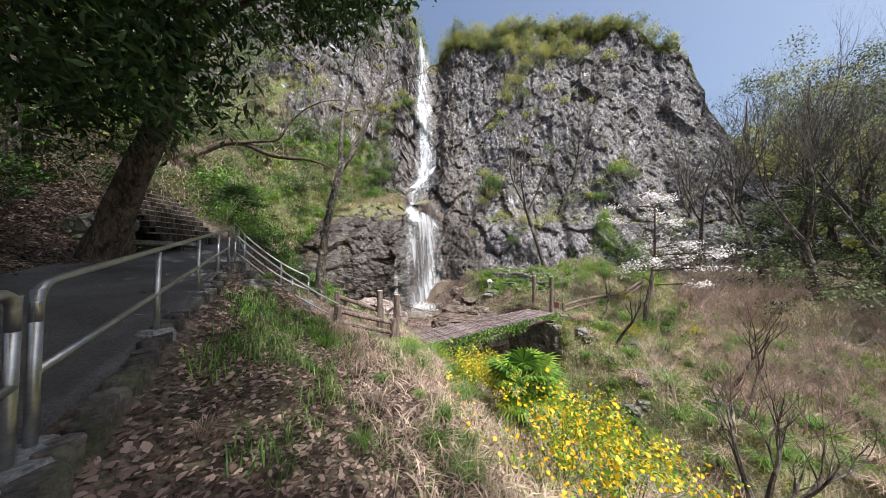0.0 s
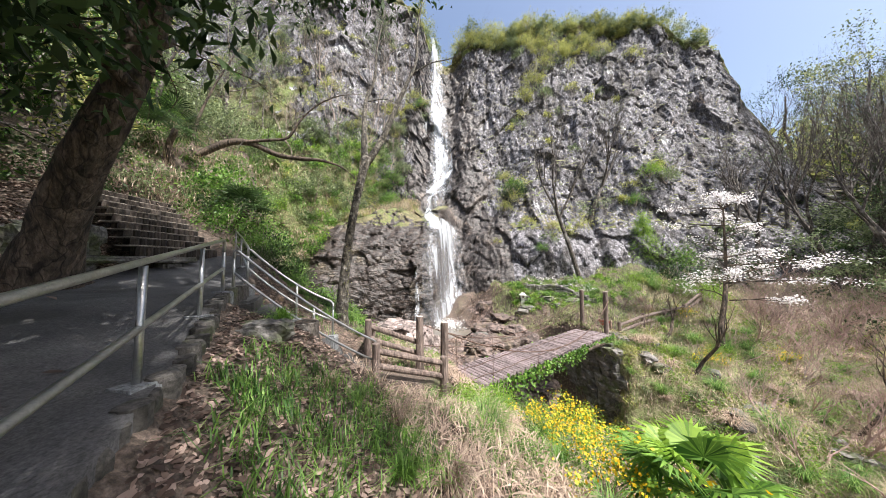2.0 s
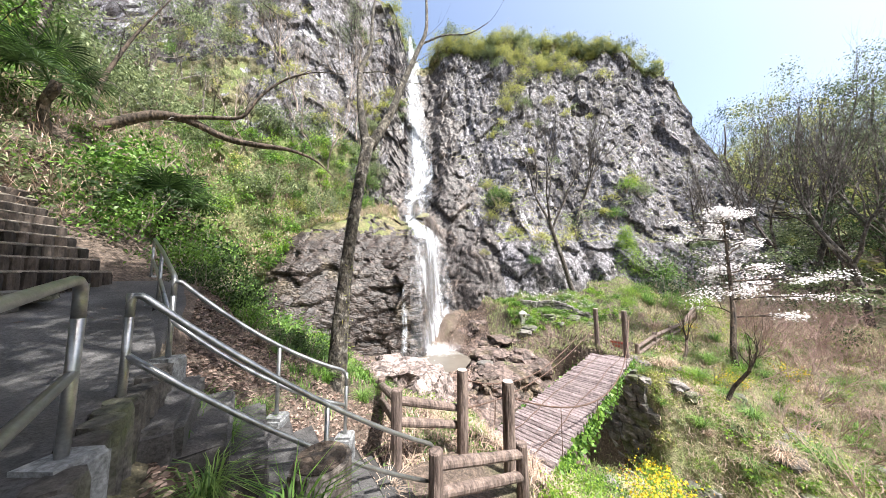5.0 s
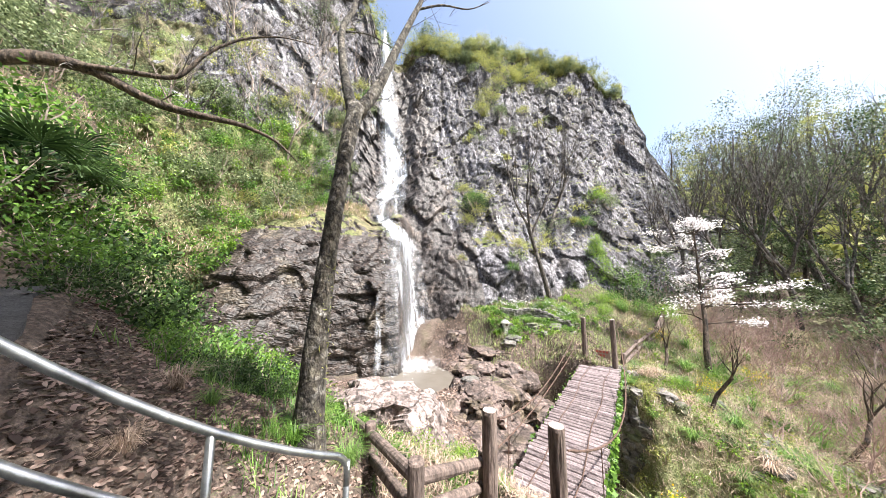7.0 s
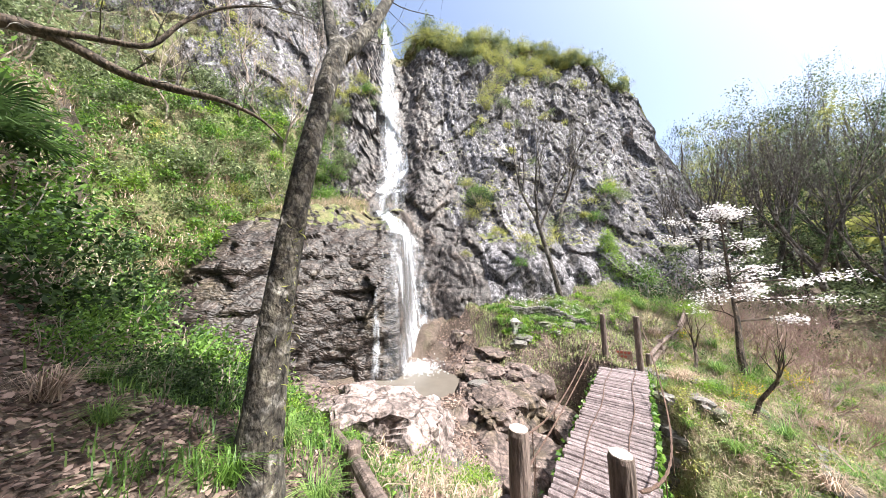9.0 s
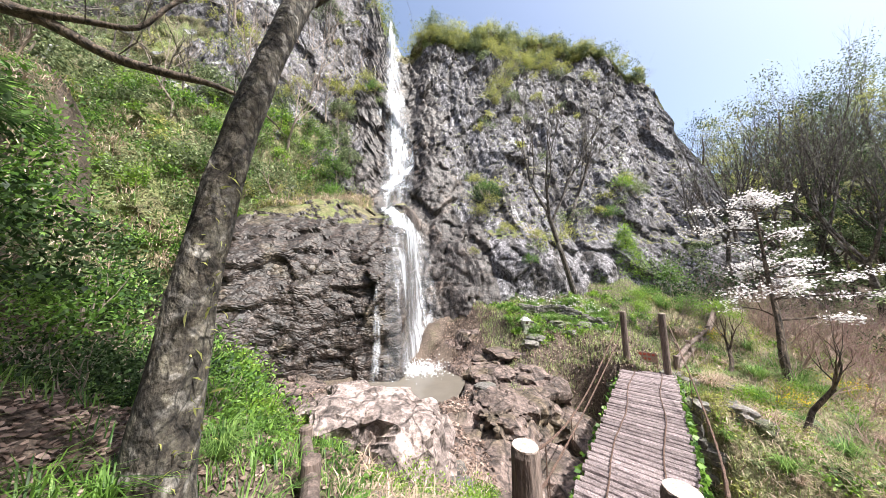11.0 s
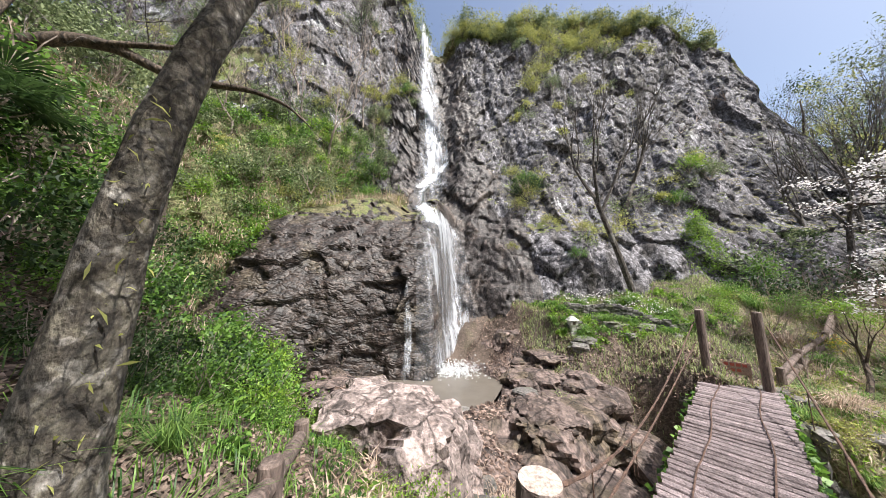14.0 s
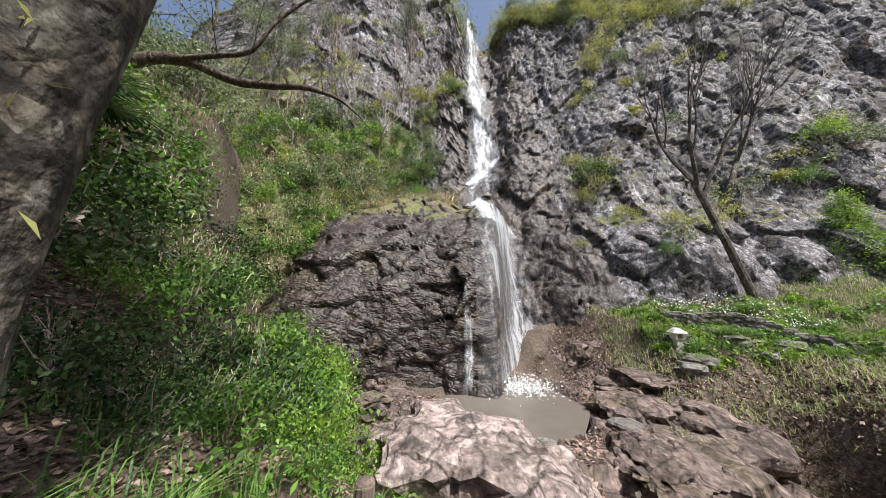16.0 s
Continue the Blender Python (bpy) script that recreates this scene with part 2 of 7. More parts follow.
M_STONE = material("field_stone", [(0.3, (0.06, 0.056, 0.052)), (0.7, (0.22, 0.205, 0.19))], scale=6, rough=0.85, bump=0.7, bump_scale=18, dist=0.04, obj_random=0.3, spots=(2.5, 0.5, 0.64, (0.075, 0.085, 0.04)))
M_BOULDER = material("pink_boulder", [(0.3, (0.14, 0.108, 0.098)), (0.7, (0.37, 0.30, 0.278))], scale=4.5, rough=0.85, bump=1.0, bump_scale=14, dist=0.05, spots=(2.2, 0.52, 0.66, (0.10, 0.075, 0.065)))
add_cracks(M_BOULDER, 3.5, 0.05)
M_LOG = material("log_post_wood", [(0.3, (0.045, 0.03, 0.025)), (0.7, (0.23, 0.175, 0.15))], scale=9, stretch=(1, 1, 0.2), rough=0.85, bump=1.0, bump_scale=24, dist=0.03)
M_LOGEND = material("log_cut_end", [(0.3, (0.34, 0.26, 0.22)), (0.7, (0.55, 0.47, 0.42))], scale=22, rough=0.85, bump=0.3, bump_scale=60)
M_SLAT = material("deck_slat", [(0.22, (0.075, 0.056, 0.056)), (0.78, (0.29, 0.235, 0.237))], scale=9, rough=0.75, bump=0.8, bump_scale=50, obj_random=0.35)
M_STEEL = material("galvanised_steel", [(0.3, (0.27, 0.275, 0.275)), (0.7, (0.46, 0.465, 0.46))], scale=14, rough=0.33, metal=0.85, bump=0.06, bump_scale=80, grain=0.12, spots=(3, 0.6, 0.75, (0.16, 0.145, 0.125)))
M_RUST = material("rusty_chain", [(0.3, (0.045, 0.028, 0.022)), (0.7, (0.17, 0.105, 0.08))], scale=20, rough=0.8, metal=0.3, bump=0.2)
M_BARK = material("bark", [(0.30, (0.02, 0.016, 0.013)), (0.70, (0.19, 0.165, 0.145)), (0.5, (0.07, 0.058, 0.049))], scale=13, stretch=(1, 1, 0.5), rough=0.9, bump=1.0, bump_scale=34, dist=0.03, spots=(3.0, 0.54, 0.62, (0.22, 0.20, 0.18)))
M_TRUNK = material("lichened_bark", [(0.34, (0.014, 0.012, 0.009)), (0.70, (0.22, 0.195, 0.17)), (0.48, (0.055, 0.046, 0.036)), (0.58, (0.10, 0.09, 0.068))], scale=11, detail=12, stretch=(1, 1, 0.7), rough=0.92, bump=1.0, bump_scale=26, dist=0.035, spots=(13.0, 0.55, 0.72, (0.22, 0.205, 0.185)))
add_cracks(M_TRUNK, 11.0, 0.012, (1, 1, 0.35))
M_BARK_DARK = material("dark_bark", [(0.3, (0.022, 0.017, 0.013)), (0.7, (0.13, 0.095, 0.07))], scale=6, stretch=(1, 1, 0.35), rough=0.92, bump=1.0, bump_scale=18, dist=0.04)
add_cracks(M_BARK_DARK, 10.0, 0.014, (1, 1, 0.3))
M_TWIG = material("twig_bark", [(0.3, (0.16, 0.12, 0.10)), (0.7, (0.42, 0.35, 0.30))], scale=5, rough=0.9, bump=0)
M_TWIG_RED = material("red_brown_twig", [(0.3, (0.24, 0.15, 0.13)), (0.7, (0.55, 0.41, 0.37))], scale=5, rough=0.9, bump=0)
M_LEAF = material("leaf", [(0.25, (0.03, 0.09, 0.014)), (0.75, (0.20, 0.36, 0.06))], scale=1.2, rough=0.5, bump=0, island=0.55, trans=0.4)
M_LEAF_BRIGHT = material("bright_leaf", [(0.25, (0.09, 0.20, 0.02)), (0.75, (0.30, 0.46, 0.06))], scale=1.2, rough=0.5, bump=0, island=0.5, trans=0.45)
M_LEAF_DARK = material("dark_leaf", [(0.25, (0.014, 0.034, 0.011)), (0.75, (0.075, 0.13, 0.04))], scale=1.2, rough=0.55, bump=0, island=0.5, trans=0.28, spec=0.3)
M_LEAF_GREY = material("grey_green_leaf", [(0.25, (0.06, 0.09, 0.038)), (0.75, (0.31, 0.37, 0.19))], scale=1.2, rough=0.55, bump=0, island=0.5, trans=0.35, spec=0.3)
M_LEAF_YEL = material("spring_leaf", [(0.25, (0.17, 0.185, 0.05)), (0.75, (0.50, 0.51, 0.16))], scale=1.2, rough=0.6, bump=0, island=0.5, trans=0.45)
M_GRASS = material("grass", [(0.25, (0.06, 0.14, 0.03)), (0.75, (0.26, 0.40, 0.10))], scale=1.0, rough=0.6, bump=0, island=0.6, trans=0.4)
M_STRAW = material("dry_grass", [(0.25, (0.24, 0.17, 0.125)), (0.75, (0.62, 0.49, 0.39))], scale=1.0, rough=0.8, bump=0, island=0.6, trans=0.25)
M_BANK_GRASS = material("pale_bank_grass", [(0.25, (0.12, 0.17, 0.055)), (0.75, (0.42, 0.48, 0.20))], scale=1.0, rough=0.65, bump=0, island=0.6, trans=0.4)
M_LITTER = material("dead_leaf", [(0.2, (0.045, 0.027, 0.02)), (0.8, (0.36, 0.265, 0.22)), (0.5, (0.145, 0.095, 0.073))], scale=2.0, rough=0.75, bump=0, island=0.8, trans=0.1)
M_PETAL = material("white_petal", [(0.3, (0.78, 0.74, 0.75)), (0.7, (0.9, 0.88, 0.88))], scale=3, rough=0.6, bump=0, trans=0.4)
M_YELLOW = material("yellow_petal", [(0.3, (0.75, 0.42, 0.01)), (0.7, (0.95, 0.68, 0.03))], scale=3, rough=0.6, bump=0, island=0.5, trans=0.35)

M_CRAG = material("bank_rock", [(0.3, (0.045, 0.032, 0.028)), (0.7, (0.20, 0.15, 0.132))], scale=4.5, rough=0.8, bump=0.9, bump_scale=12, dist=0.05, spots=(1.6, 0.5, 0.64, (0.085, 0.065, 0.045)))
add_cracks(M_CRAG, 3.0, 0.05)
# ---- shape of the land ----
PA, PD, PN = np.array((-0.64, -5.25)), np.array((-0.62, 0.785)), np.array((0.785, 0.62))
BC, BD, BN = np.array((3.45, 3.10)), np.array((0.68, 0.733)), np.array((0.733, -0.68))
DC, DD, DN = np.array((2.90, 2.31)), np.array((0.7255, 0.6882)), np.array((0.6882, -0.7255))  # the footbridge


def path_z(s):
    return 2.04 + 0.13 * np.clip(s, -9, 2.2) + 0.19 * np.clip(s - 3.7, 0, 2.7)


def land(x, y, rough=True):
    """Height of the ground."""
    x, y = np.asarray(x, float), np.asarray(y, float)
    s, q = (x - PA[0]) * PD[0] + (y - PA[1]) * PD[1], (x - PA[0]) * PN[0] + (y - PA[1]) * PN[1]
    w, al = (x - BC[0]) * BD[0] + (y - BC[1]) * BD[1], (x - BC[0]) * BN[0] + (y - BC[1]) * BN[1]
    near = path_z(s) - 0.19 * np.clip(s - 3.7, 0, 2.7) * sstep(0.1, 1.1, q) - 0.06 * sstep(0.08, 0.30, q) - 0.54 * np.clip(q - 0.15, 0, None) - 0.10 * np.clip(q - 3, 0, 5)
    near = near + 0.55 * np.clip(-2.0 - q, 0, 40) + 0.62 * np.clip(s - 6.4, 0, 10) * sstep(0.2, -1.4, q)
    near = near - 0.35 * np.clip(s - 6, 0, 2.5) * sstep(0.3, 1.8, q)
    w = w + 1.75
    steep = 0.55 + 1.15 * sstep(-2.2, -0.6, al) + 5.0 * sstep(1.9, 1.0, np.abs(al + 0.1))
    far = 0.30 * np.clip(w - 4.7, 0, 60) - steep * np.clip(4.5 - w, 0, 3) - 0.42 * np.clip(al, 0, 6) - 0.12 * np.clip(al - 6, 0, 10) - 0.22 * np.clip(al + 1, -4, 0) * sstep(4, 6, w) + 0.10 * np.clip(w - 15, 0, 60)
    z = np.maximum(near, far) + 0.25 * np.exp(-np.abs(near - far) / 0.5)
    z = np.maximum(z, -3.4 - 0.12 * al)
    u, v = (x + 2.55) * 0.825 + (y + 2.66) * 0.565, -(x + 2.55) * 0.565 + (y + 2.66) * 0.825
    tread = np.interp(u, (0, 1.88, 3.2, 4.2), (2.14, 0.62, -0.04, -0.1))
    cut = tread + 0.55 * np.clip(-v - 0.72, 0, 9) + 0.5 * np.clip(v - 0.95, 0, 9)
    z = np.where((u > -0.1) & (u < 4.2) & (np.abs(v) < 2.6), np.minimum(z, cut + 2.0 * np.clip(u - 3.6, 0, 2)), z)
    basin = np.hypot((x + 0.95) / 2.0, (y - 6.6) / 2.0)
    rim = (1 - sstep(1.3, 2.7, basin)) * np.maximum(sstep(-0.35, -0.7, z), 1 - sstep(0.9, 1.25, basin))
    gap = 1 - 0.35 * np.exp(-((x - 0.45) / 0.35) ** 2) * (y < 4.4)
    z = z + (-0.48 - z) * rim * gap
    z = np.where(basin < 0.92, z - 0.9 * (1 - sstep(0.7, 0.92, basin)), z)
    if rough:
        p = np.stack([x, y, 0 * x], -1)
        off = sstep(0.1, 1.0, np.abs(q + 0.95) - 0.95)
        z = z + off * ((0.10 + 0.16 * sstep(0.5, 3, w)) * fbm(p * 0.9, 4, 3) + 0.5 * sstep(12, 40, np.hypot(x, y)) * fbm(p * 0.12, 3, 5))
    return z


def axis(lo, hi, fine_lo, fine_hi, fine, grow=1.12):
    out = list(np.arange(fine_lo, fine_hi + 1e-6, fine))
    for end, sign in ((lo, -1), (hi, 1)):
        p, st = (out[0] if sign < 0 else out[-1]), fine
        ext = []
        while (p - end) * sign < 0:
            st *= grow
            p = p + sign * st
            ext.append(p)
        out = ext[::-1] + out if sign < 0 else out + ext
    return np.array(out)


gx, gy = axis(-400, 400, -9, 16, 0.11), axis(-400, 400, -10, 13, 0.11)
GX, GY = np.meshgrid(gx, gy, indexing="ij")
GZ = land(GX, GY)
ground = thing("ground", "sloping forest floor of brown leaf litter, soil and patchy grass", "ground", kind="structure", me=quad_mesh("ground", np.stack([GX, GY, GZ], -1).reshape(-1, 3), grid_faces(len(gx), len(gy)), M_GROUND, True))

M_THATCH = material("matted_straw", [(0.3, (0.10, 0.095, 0.05)), (0.7, (0.42, 0.37, 0.25)), (0.5, (0.24, 0.22, 0.13))], scale=7, rough=0.95, bump=0.9, bump_scale=24, dist=0.05, spots=(0.6, 0.5, 0.64, (0.17, 0.21, 0.07)))
ground.data.materials.append(M_THATCH)
gc = np.stack([GX, GY, GZ], -1)[:-1, :-1].reshape(-1, 3)
gw, ga = (gc[:, 0] - BC[0]) * BD[0] + (gc[:, 1] - BC[1]) * BD[1], (gc[:, 0] - BC[0]) * BN[0] + (gc[:, 1] - BC[1]) * BN[1]
ground.data.materials.append(M_CRAG)
slot = ((gw > 0.0 + 0.4 * fbm(gc, 3, 15)) & (ga > 0.9) & (gw < 16)).astype(np.int32)
slot[np.hypot((gc[:, 0] - 1.0) / 2.4, (gc[:, 1] - 5.4) / 3.4) + 0.2 * fbm(gc * 1.5, 3, 16) < 1] = 2
ground.data.polygons.foreach_set("material_index", slot)


# ---- cliff ----
def butt_top(x):
    """Height of the lower rock step at the left of the fall."""
    n = np.stack([x * 0.8, 0 * x, 0 * x], -1)
    return 6.4 - 0.05 * (x + 3) - 1.5 * np.clip(-7.0 - x, 0, 2.4) + 0.45 * vnoise(n, 91) + 0.25 * vnoise(n * 3.1, 92)


def cliff_y(x, z):
    """How far back the rock face stands."""
    left = sstep(-5, -12, x)
    y = 10.5 + 0.50 * z - 0.006 * z * z
    y = y + left * (-4.2 + 0.08 * np.clip(z - 4, 0, 40))
    butt = sstep(-0.3, -1.3, x) * (1 - sstep(-0.75, 0.75, z - butt_top(x)))
    front = 7.1 + 0.16 * z + 0.055 * z * z - 0.5 * np.clip(-3.2 - x, 0, 3.4) * np.clip(1 - z / 8, 0, 1)
    y = y + butt * (front - y) * sstep(-11, -7.4, x)
    y = y - 0.8 * sstep(-0.1, 2.2, x) * (1 - sstep(3.0, 6.2, z))
    y = y + 0.9 * np.exp(-(((x + 1.2) / 1.3) ** 2)) * sstep(6, 8, z)
    y = y + 0.9 * np.exp(-(((x - 3.6) / 1.2) ** 2 + ((z - 10.5) / 2.2) ** 2)) - 0.8 * np.exp(-(((x - 6) / 2.0) ** 2 + ((z - 4) / 2.0) ** 2))
    y = y + 0.02 * np.clip(np.abs(x - 3) - 17, 0, 60) ** 1.6
    return y


def cliff_top(x):
    return 25.6 + 6.0 * sstep(-2.8, -6, x) + 8.0 * sstep(-6, -16, x) - 2.4 * np.exp(-(((x + 2.0) / 1.3) ** 2)) + 0.9 * sstep(3, 8, x) - 0.8 * sstep(12, 16, x) - 3.0 * sstep(17, 21.5, x) - 13.0 * sstep(22, 25, x)


cx, cv = axis(-60, 60, -17, 23.5, 0.095), np.linspace(0, 1, 330)
CX, CV = np.meshgrid(cx, cv, indexing="ij")
TOP = cliff_top(CX)
CZ = -2.0 + (TOP + 2.0) * CV
CY = cliff_y(CX, CZ)
p3 = np.stack([CX, CY, CZ], -1)
warp = p3 + 0.30 * np.stack([vnoise(p3 * 0.9, 11), vnoise(p3 * 0.9, 12), vnoise(p3 * 0.9, 13)], -1)
lower = ((CX < -0.3) & (CZ < butt_top(CX)) & (CX > -12))[..., None]
tip = np.stack([warp[..., 0] * 0.94 + warp[..., 2] * 0.34, warp[..., 1], warp[..., 2] * 0.94 - warp[..., 0] * 0.34], -1)
big_c, mid_c, small_c = cells(warp * (0.5, 0.25, 0.26), 20), cells(np.where(lower, tip * (0.75, 0.5, 1.5), warp * (1.7, 0.7, 0.7)), 40), cells(np.where(lower, tip * (3.0, 1.5, 3.2), warp * (4.6, 1.8, 1.9)), 60)
crack = 1 - sstep(0, 0.07, mid_c[1] - mid_c[0])
soft = np.where(lower[..., 0], 0.85, 1.0)
CY = CY + soft * (0.55 * (big_c[2] - 0.5) + 0.32 * big_c[3] + 0.22 * (mid_c[2] - 0.5) + 0.14 * mid_c[3] + np.where(lower[..., 0], 0.4, 1.0) * (0.10 * (small_c[2] - 0.5) + 0.07 * small_c[3]) - 0.4 * fbm(p3 * (0.3, 0.2, 0.14), 3, 7)) + 0.14 * crack - 0.05 * fbm(p3 * (2.6, 1, 1.7), 3, 17)
cliff_v = np.stack([CX, CY, CZ], -1)
back = cliff_v[:, -1:, :] + np.array((0, 60.0, -6.0))
cliff_v = np.concatenate([cliff_v, cliff_v[:, -1:, :] + np.array((0, 1.5, 0.25)), back], 1)
cliff_faces = grid_faces(len(cx), len(cv) + 2)
cliff_me = quad_mesh("cliff", cliff_v.reshape(-1, 3), cliff_faces, M_ROCK)
for extra in (M_SOIL, M_WET, M_PALE, M_LAYER):
    cliff_me.materials.append(extra)
mid = cliff_v.reshape(-1, 3)[cliff_faces].mean(1)
patch = fbm(mid * 0.45, 4, 31)
ledge_n = np.zeros(len(cliff_me.polygons) * 3, np.float32)
cliff_me.polygons.foreach_get("normal", ledge_n)
ledge_n = ledge_n.reshape(-1, 3)[:, 2]
slot = np.zeros(len(mid), np.int32)
buttress = (mid[:, 0] > -7.8) & (mid[:, 2] < butt_top(mid[:, 0]) + 0.5)
slot[(np.abs(mid[:, 0] + 1.3 + 0.02 * mid[:, 2]) < 3.8 + 1.4 * patch - 0.05 * mid[:, 2]) & (patch > -0.9)] = 2
slot[buttress & (mid[:, 0] < 3.5)] = 2
slot[buttress & (mid[:, 0] < -0.9)] = 4
slot[(patch * 0.7 + fbm(mid * 1.7, 3, 33) * 0.5 > 0.85) & (mid[:, 0] > 2.5)] = 3
slot[(mid[:, 0] + 2.2 * patch < -6.5) & ~buttress & (mid[:, 2] < 13 + 3 * patch)] = 1
slot[(mid[:, 0] + 2.2 * patch < -14) & (mid[:, 2] < 20)] = 1
slot[(mid[:, 2] > 13 + 3 * patch) & (mid[:, 0] < -3.2) & (fbm(mid * 0.9, 3, 35) > 0.75)] = 3
slot[(ledge_n > 0.62) & (mid[:, 2] > 5) & (slot != 2)] = 1
slot[mid[:, 2] > cliff_top(mid[:, 0]) - 1.0 + 1.0 * patch] = 1
cliff_me.polygons.foreach_set("material_index", slot)
cliff = thing("cliff", "craggy dark brown and grey rock cliff, wet beside the waterfall", "cliff", kind="structure", me=cliff_me)


# ---- plant helpers ----
def leaf_mesh(name, pos, size, mat, seed, aspect=0.45, droop=0.25, face_up=0.3):
    """Many small leaves, each a bent rhombus, at the given places."""
    rng = np.random.RandomState(seed)
    pos = np.asarray(pos, float)
    n = len(pos)
    size = np.broadcast_to(np.asarray(size, float), (n,)) * rng.uniform(0.65, 1.35, n)
    d = rng.normal(size=(n, 3))
    d[:, 2] -= droop
    d /= np.linalg.norm(d, axis=1, keepdims=True)
    up = rng.normal(size=(n, 3)) * (1 - face_up)
    up[:, 2] += face_up * 3
    side = np.cross(d, up)
    side /= np.linalg.norm(side, axis=1, keepdims=True) + 1e-9
    nrm = np.cross(side, d)
    L = size[:, None]
    v = np.empty((n, 4, 3))
    v[:, 0] = pos
    v[:, 1] = pos + d * L * 0.5 + side * L * aspect * 0.5 + nrm * L * 0.08
    v[:, 2] = pos + d * L - nrm * L * 0.12
    v[:, 3] = pos + d * L * 0.5 - side * L * aspect * 0.5 + nrm * L * 0.08
    return quad_mesh(name, v.reshape(-1, 3), np.arange(4 * n).reshape(-1, 4), mat)


def litter_mesh(name, pos, size, mat, seed, aspect=0.5):
    """Fallen leaves, each a curled six-cornered blade lying nearly flat."""
    rng = np.random.RandomState(seed)
    pos = np.asarray(pos, float)
    n = len(pos)
    L = (size * rng.uniform(0.6, 1.4, n))[:, None]
    a = rng.uniform(0, 2 * np.pi, n)
    d = np.stack([np.cos(a), np.sin(a), rng.normal(size=n) * 0.28], 1)
    up = np.stack([rng.normal(size=n) * 0.3, rng.normal(size=n) * 0.3, np.ones(n)], 1)
    side = np.cross(d, up)
    side /= np.linalg.norm(side, axis=1, keepdims=True)
    nrm = np.cross(side, d)
    W = L * (aspect * rng.uniform(0.7, 1.2, n))[:, None] * 0.5
    curl = L * rng.uniform(-0.05, 0.22, n)[:, None]
    v = np.empty((n, 6, 3))
    for k, (f, w, c) in enumerate(((-0.5, 0, 0.6), (-0.2, 1, 1), (0.22, 0.85, 0.9), (0.55, 0, 0.1), (0.22, -0.85, 0.9), (-0.2, -1, 1))):
        v[:, k] = pos + d * L * f + side * W * w + nrm * curl * (abs(w) * c + (0.5 if f > 0.5 else 0))
    return quad_mesh(name, v.reshape(-1, 3), np.arange(6 * n).reshape(-1, 6), mat)


def blade_mesh(name, pos, height, width, mat, seed, lean=0.5, normal=None):
    """Grass blades of two bent quads each."""
    rng = np.random.RandomState(seed)
    pos = np.asarray(pos, float)
    n = len(pos)
    h = (np.broadcast_to(np.asarray(height, float), (n,)) * rng.uniform(0.5, 1.3, n))[:, None]
    a = rng.uniform(0, 2 * np.pi, n)
    out = np.stack([np.cos(a), np.sin(a), 0 * a], 1) * (rng.uniform(0.1, 1.0, n)[:, None] * lean)
    side = np.stack([-np.sin(a), np.cos(a), 0 * a], 1) * width * 0.5
    up = np.array((0, 0, 1.0))
    m = pos + h * (0.55 * up + 0.35 * out)
    t = pos + h * (0.85 * up - 0.25 * up * lean + 1.0 * out)
    v = np.stack([pos - side, pos + side, m + side * 0.8, m - side * 0.8, t + side * 0.15, t - side * 0.15], 1)
    k = np.arange(n)[:, None] * 6
    f = np.concatenate([k + (0, 1, 2, 3), k + (3, 2, 4, 5)], 0)
    return quad_mesh(name, v.reshape(-1, 3), f, mat)


def grow(p, d, length, r, depth, rng, out, tips, spread=0.6, up=0.15, kids=3, wob=0.12, sides=6, shrink=0.68, flat=0.0):
    """A limb with its twigs; out gets tubes, tips the ends and twig points."""
    pts, rad = [Vector(p)], [r]
    dd = Vector(d).normalized()
    n = 5 if depth > 1 else 3
    for k in range(n):
        dd = (dd + Vector((rng.gauss(0, wob), rng.gauss(0, wob), rng.gauss(0, wob * (1 - flat)) + up * 0.2))).normalized()
        pts.append(pts[-1] + dd * length / n)
        rad.append(r * (1 - 0.55 * (k + 1) / n))
    out.append(tube(pts, rad, max(3, sides - (0 if depth > 2 else 2 if depth > 1 else 3)), cap=False))
    if depth <= 1:
        tips += pts[1:]
        return
    for k in range(kids + (1 if depth > 2 else 0)):
        f = rng.uniform(0.35, 1.0) if k else 1.0
        i = min(int(f * n), n - 1)
        base = pts[i].lerp(pts[i + 1], f * n - i)
        axis_ = Vector((rng.gauss(0, 1), rng.gauss(0, 1), rng.gauss(0, 1) * (1 - flat))).normalized()
        nd = (dd + axis_ * spread * (0.5 if not k else 1.0) + Vector((0, 0, up))).normalized()
        if flat:
            nd.z *= 1 - flat
        grow(base, nd, length * shrink * rng.uniform(0.75, 1.15), rad[i] * 0.62, depth - 1, rng, out, tips, spread, up, kids, wob, sides, shrink, flat)


def clump_points(n_clumps, per, radius, rng, squash=0.8, shell=0.6, spread=0.16):
    c = rng.normal(size=(n_clumps, 3))
    c /= np.linalg.norm(c, axis=1, keepdims=True)
    c *= (shell + (1 - shell) * rng.uniform(0, 1, (n_clumps, 1))) * radius * rng.uniform(0.7, 1.1, (n_clumps, 1))
    c[:, 2] = np.abs(c[:, 2]) * squash + 0.1 * radius
    p = c[:, None, :] + rng.normal(size=(n_clumps, per, 3)) * spread * radius
    p = p.reshape(-1, 3)
    return p[p[:, 2] > -0.15]


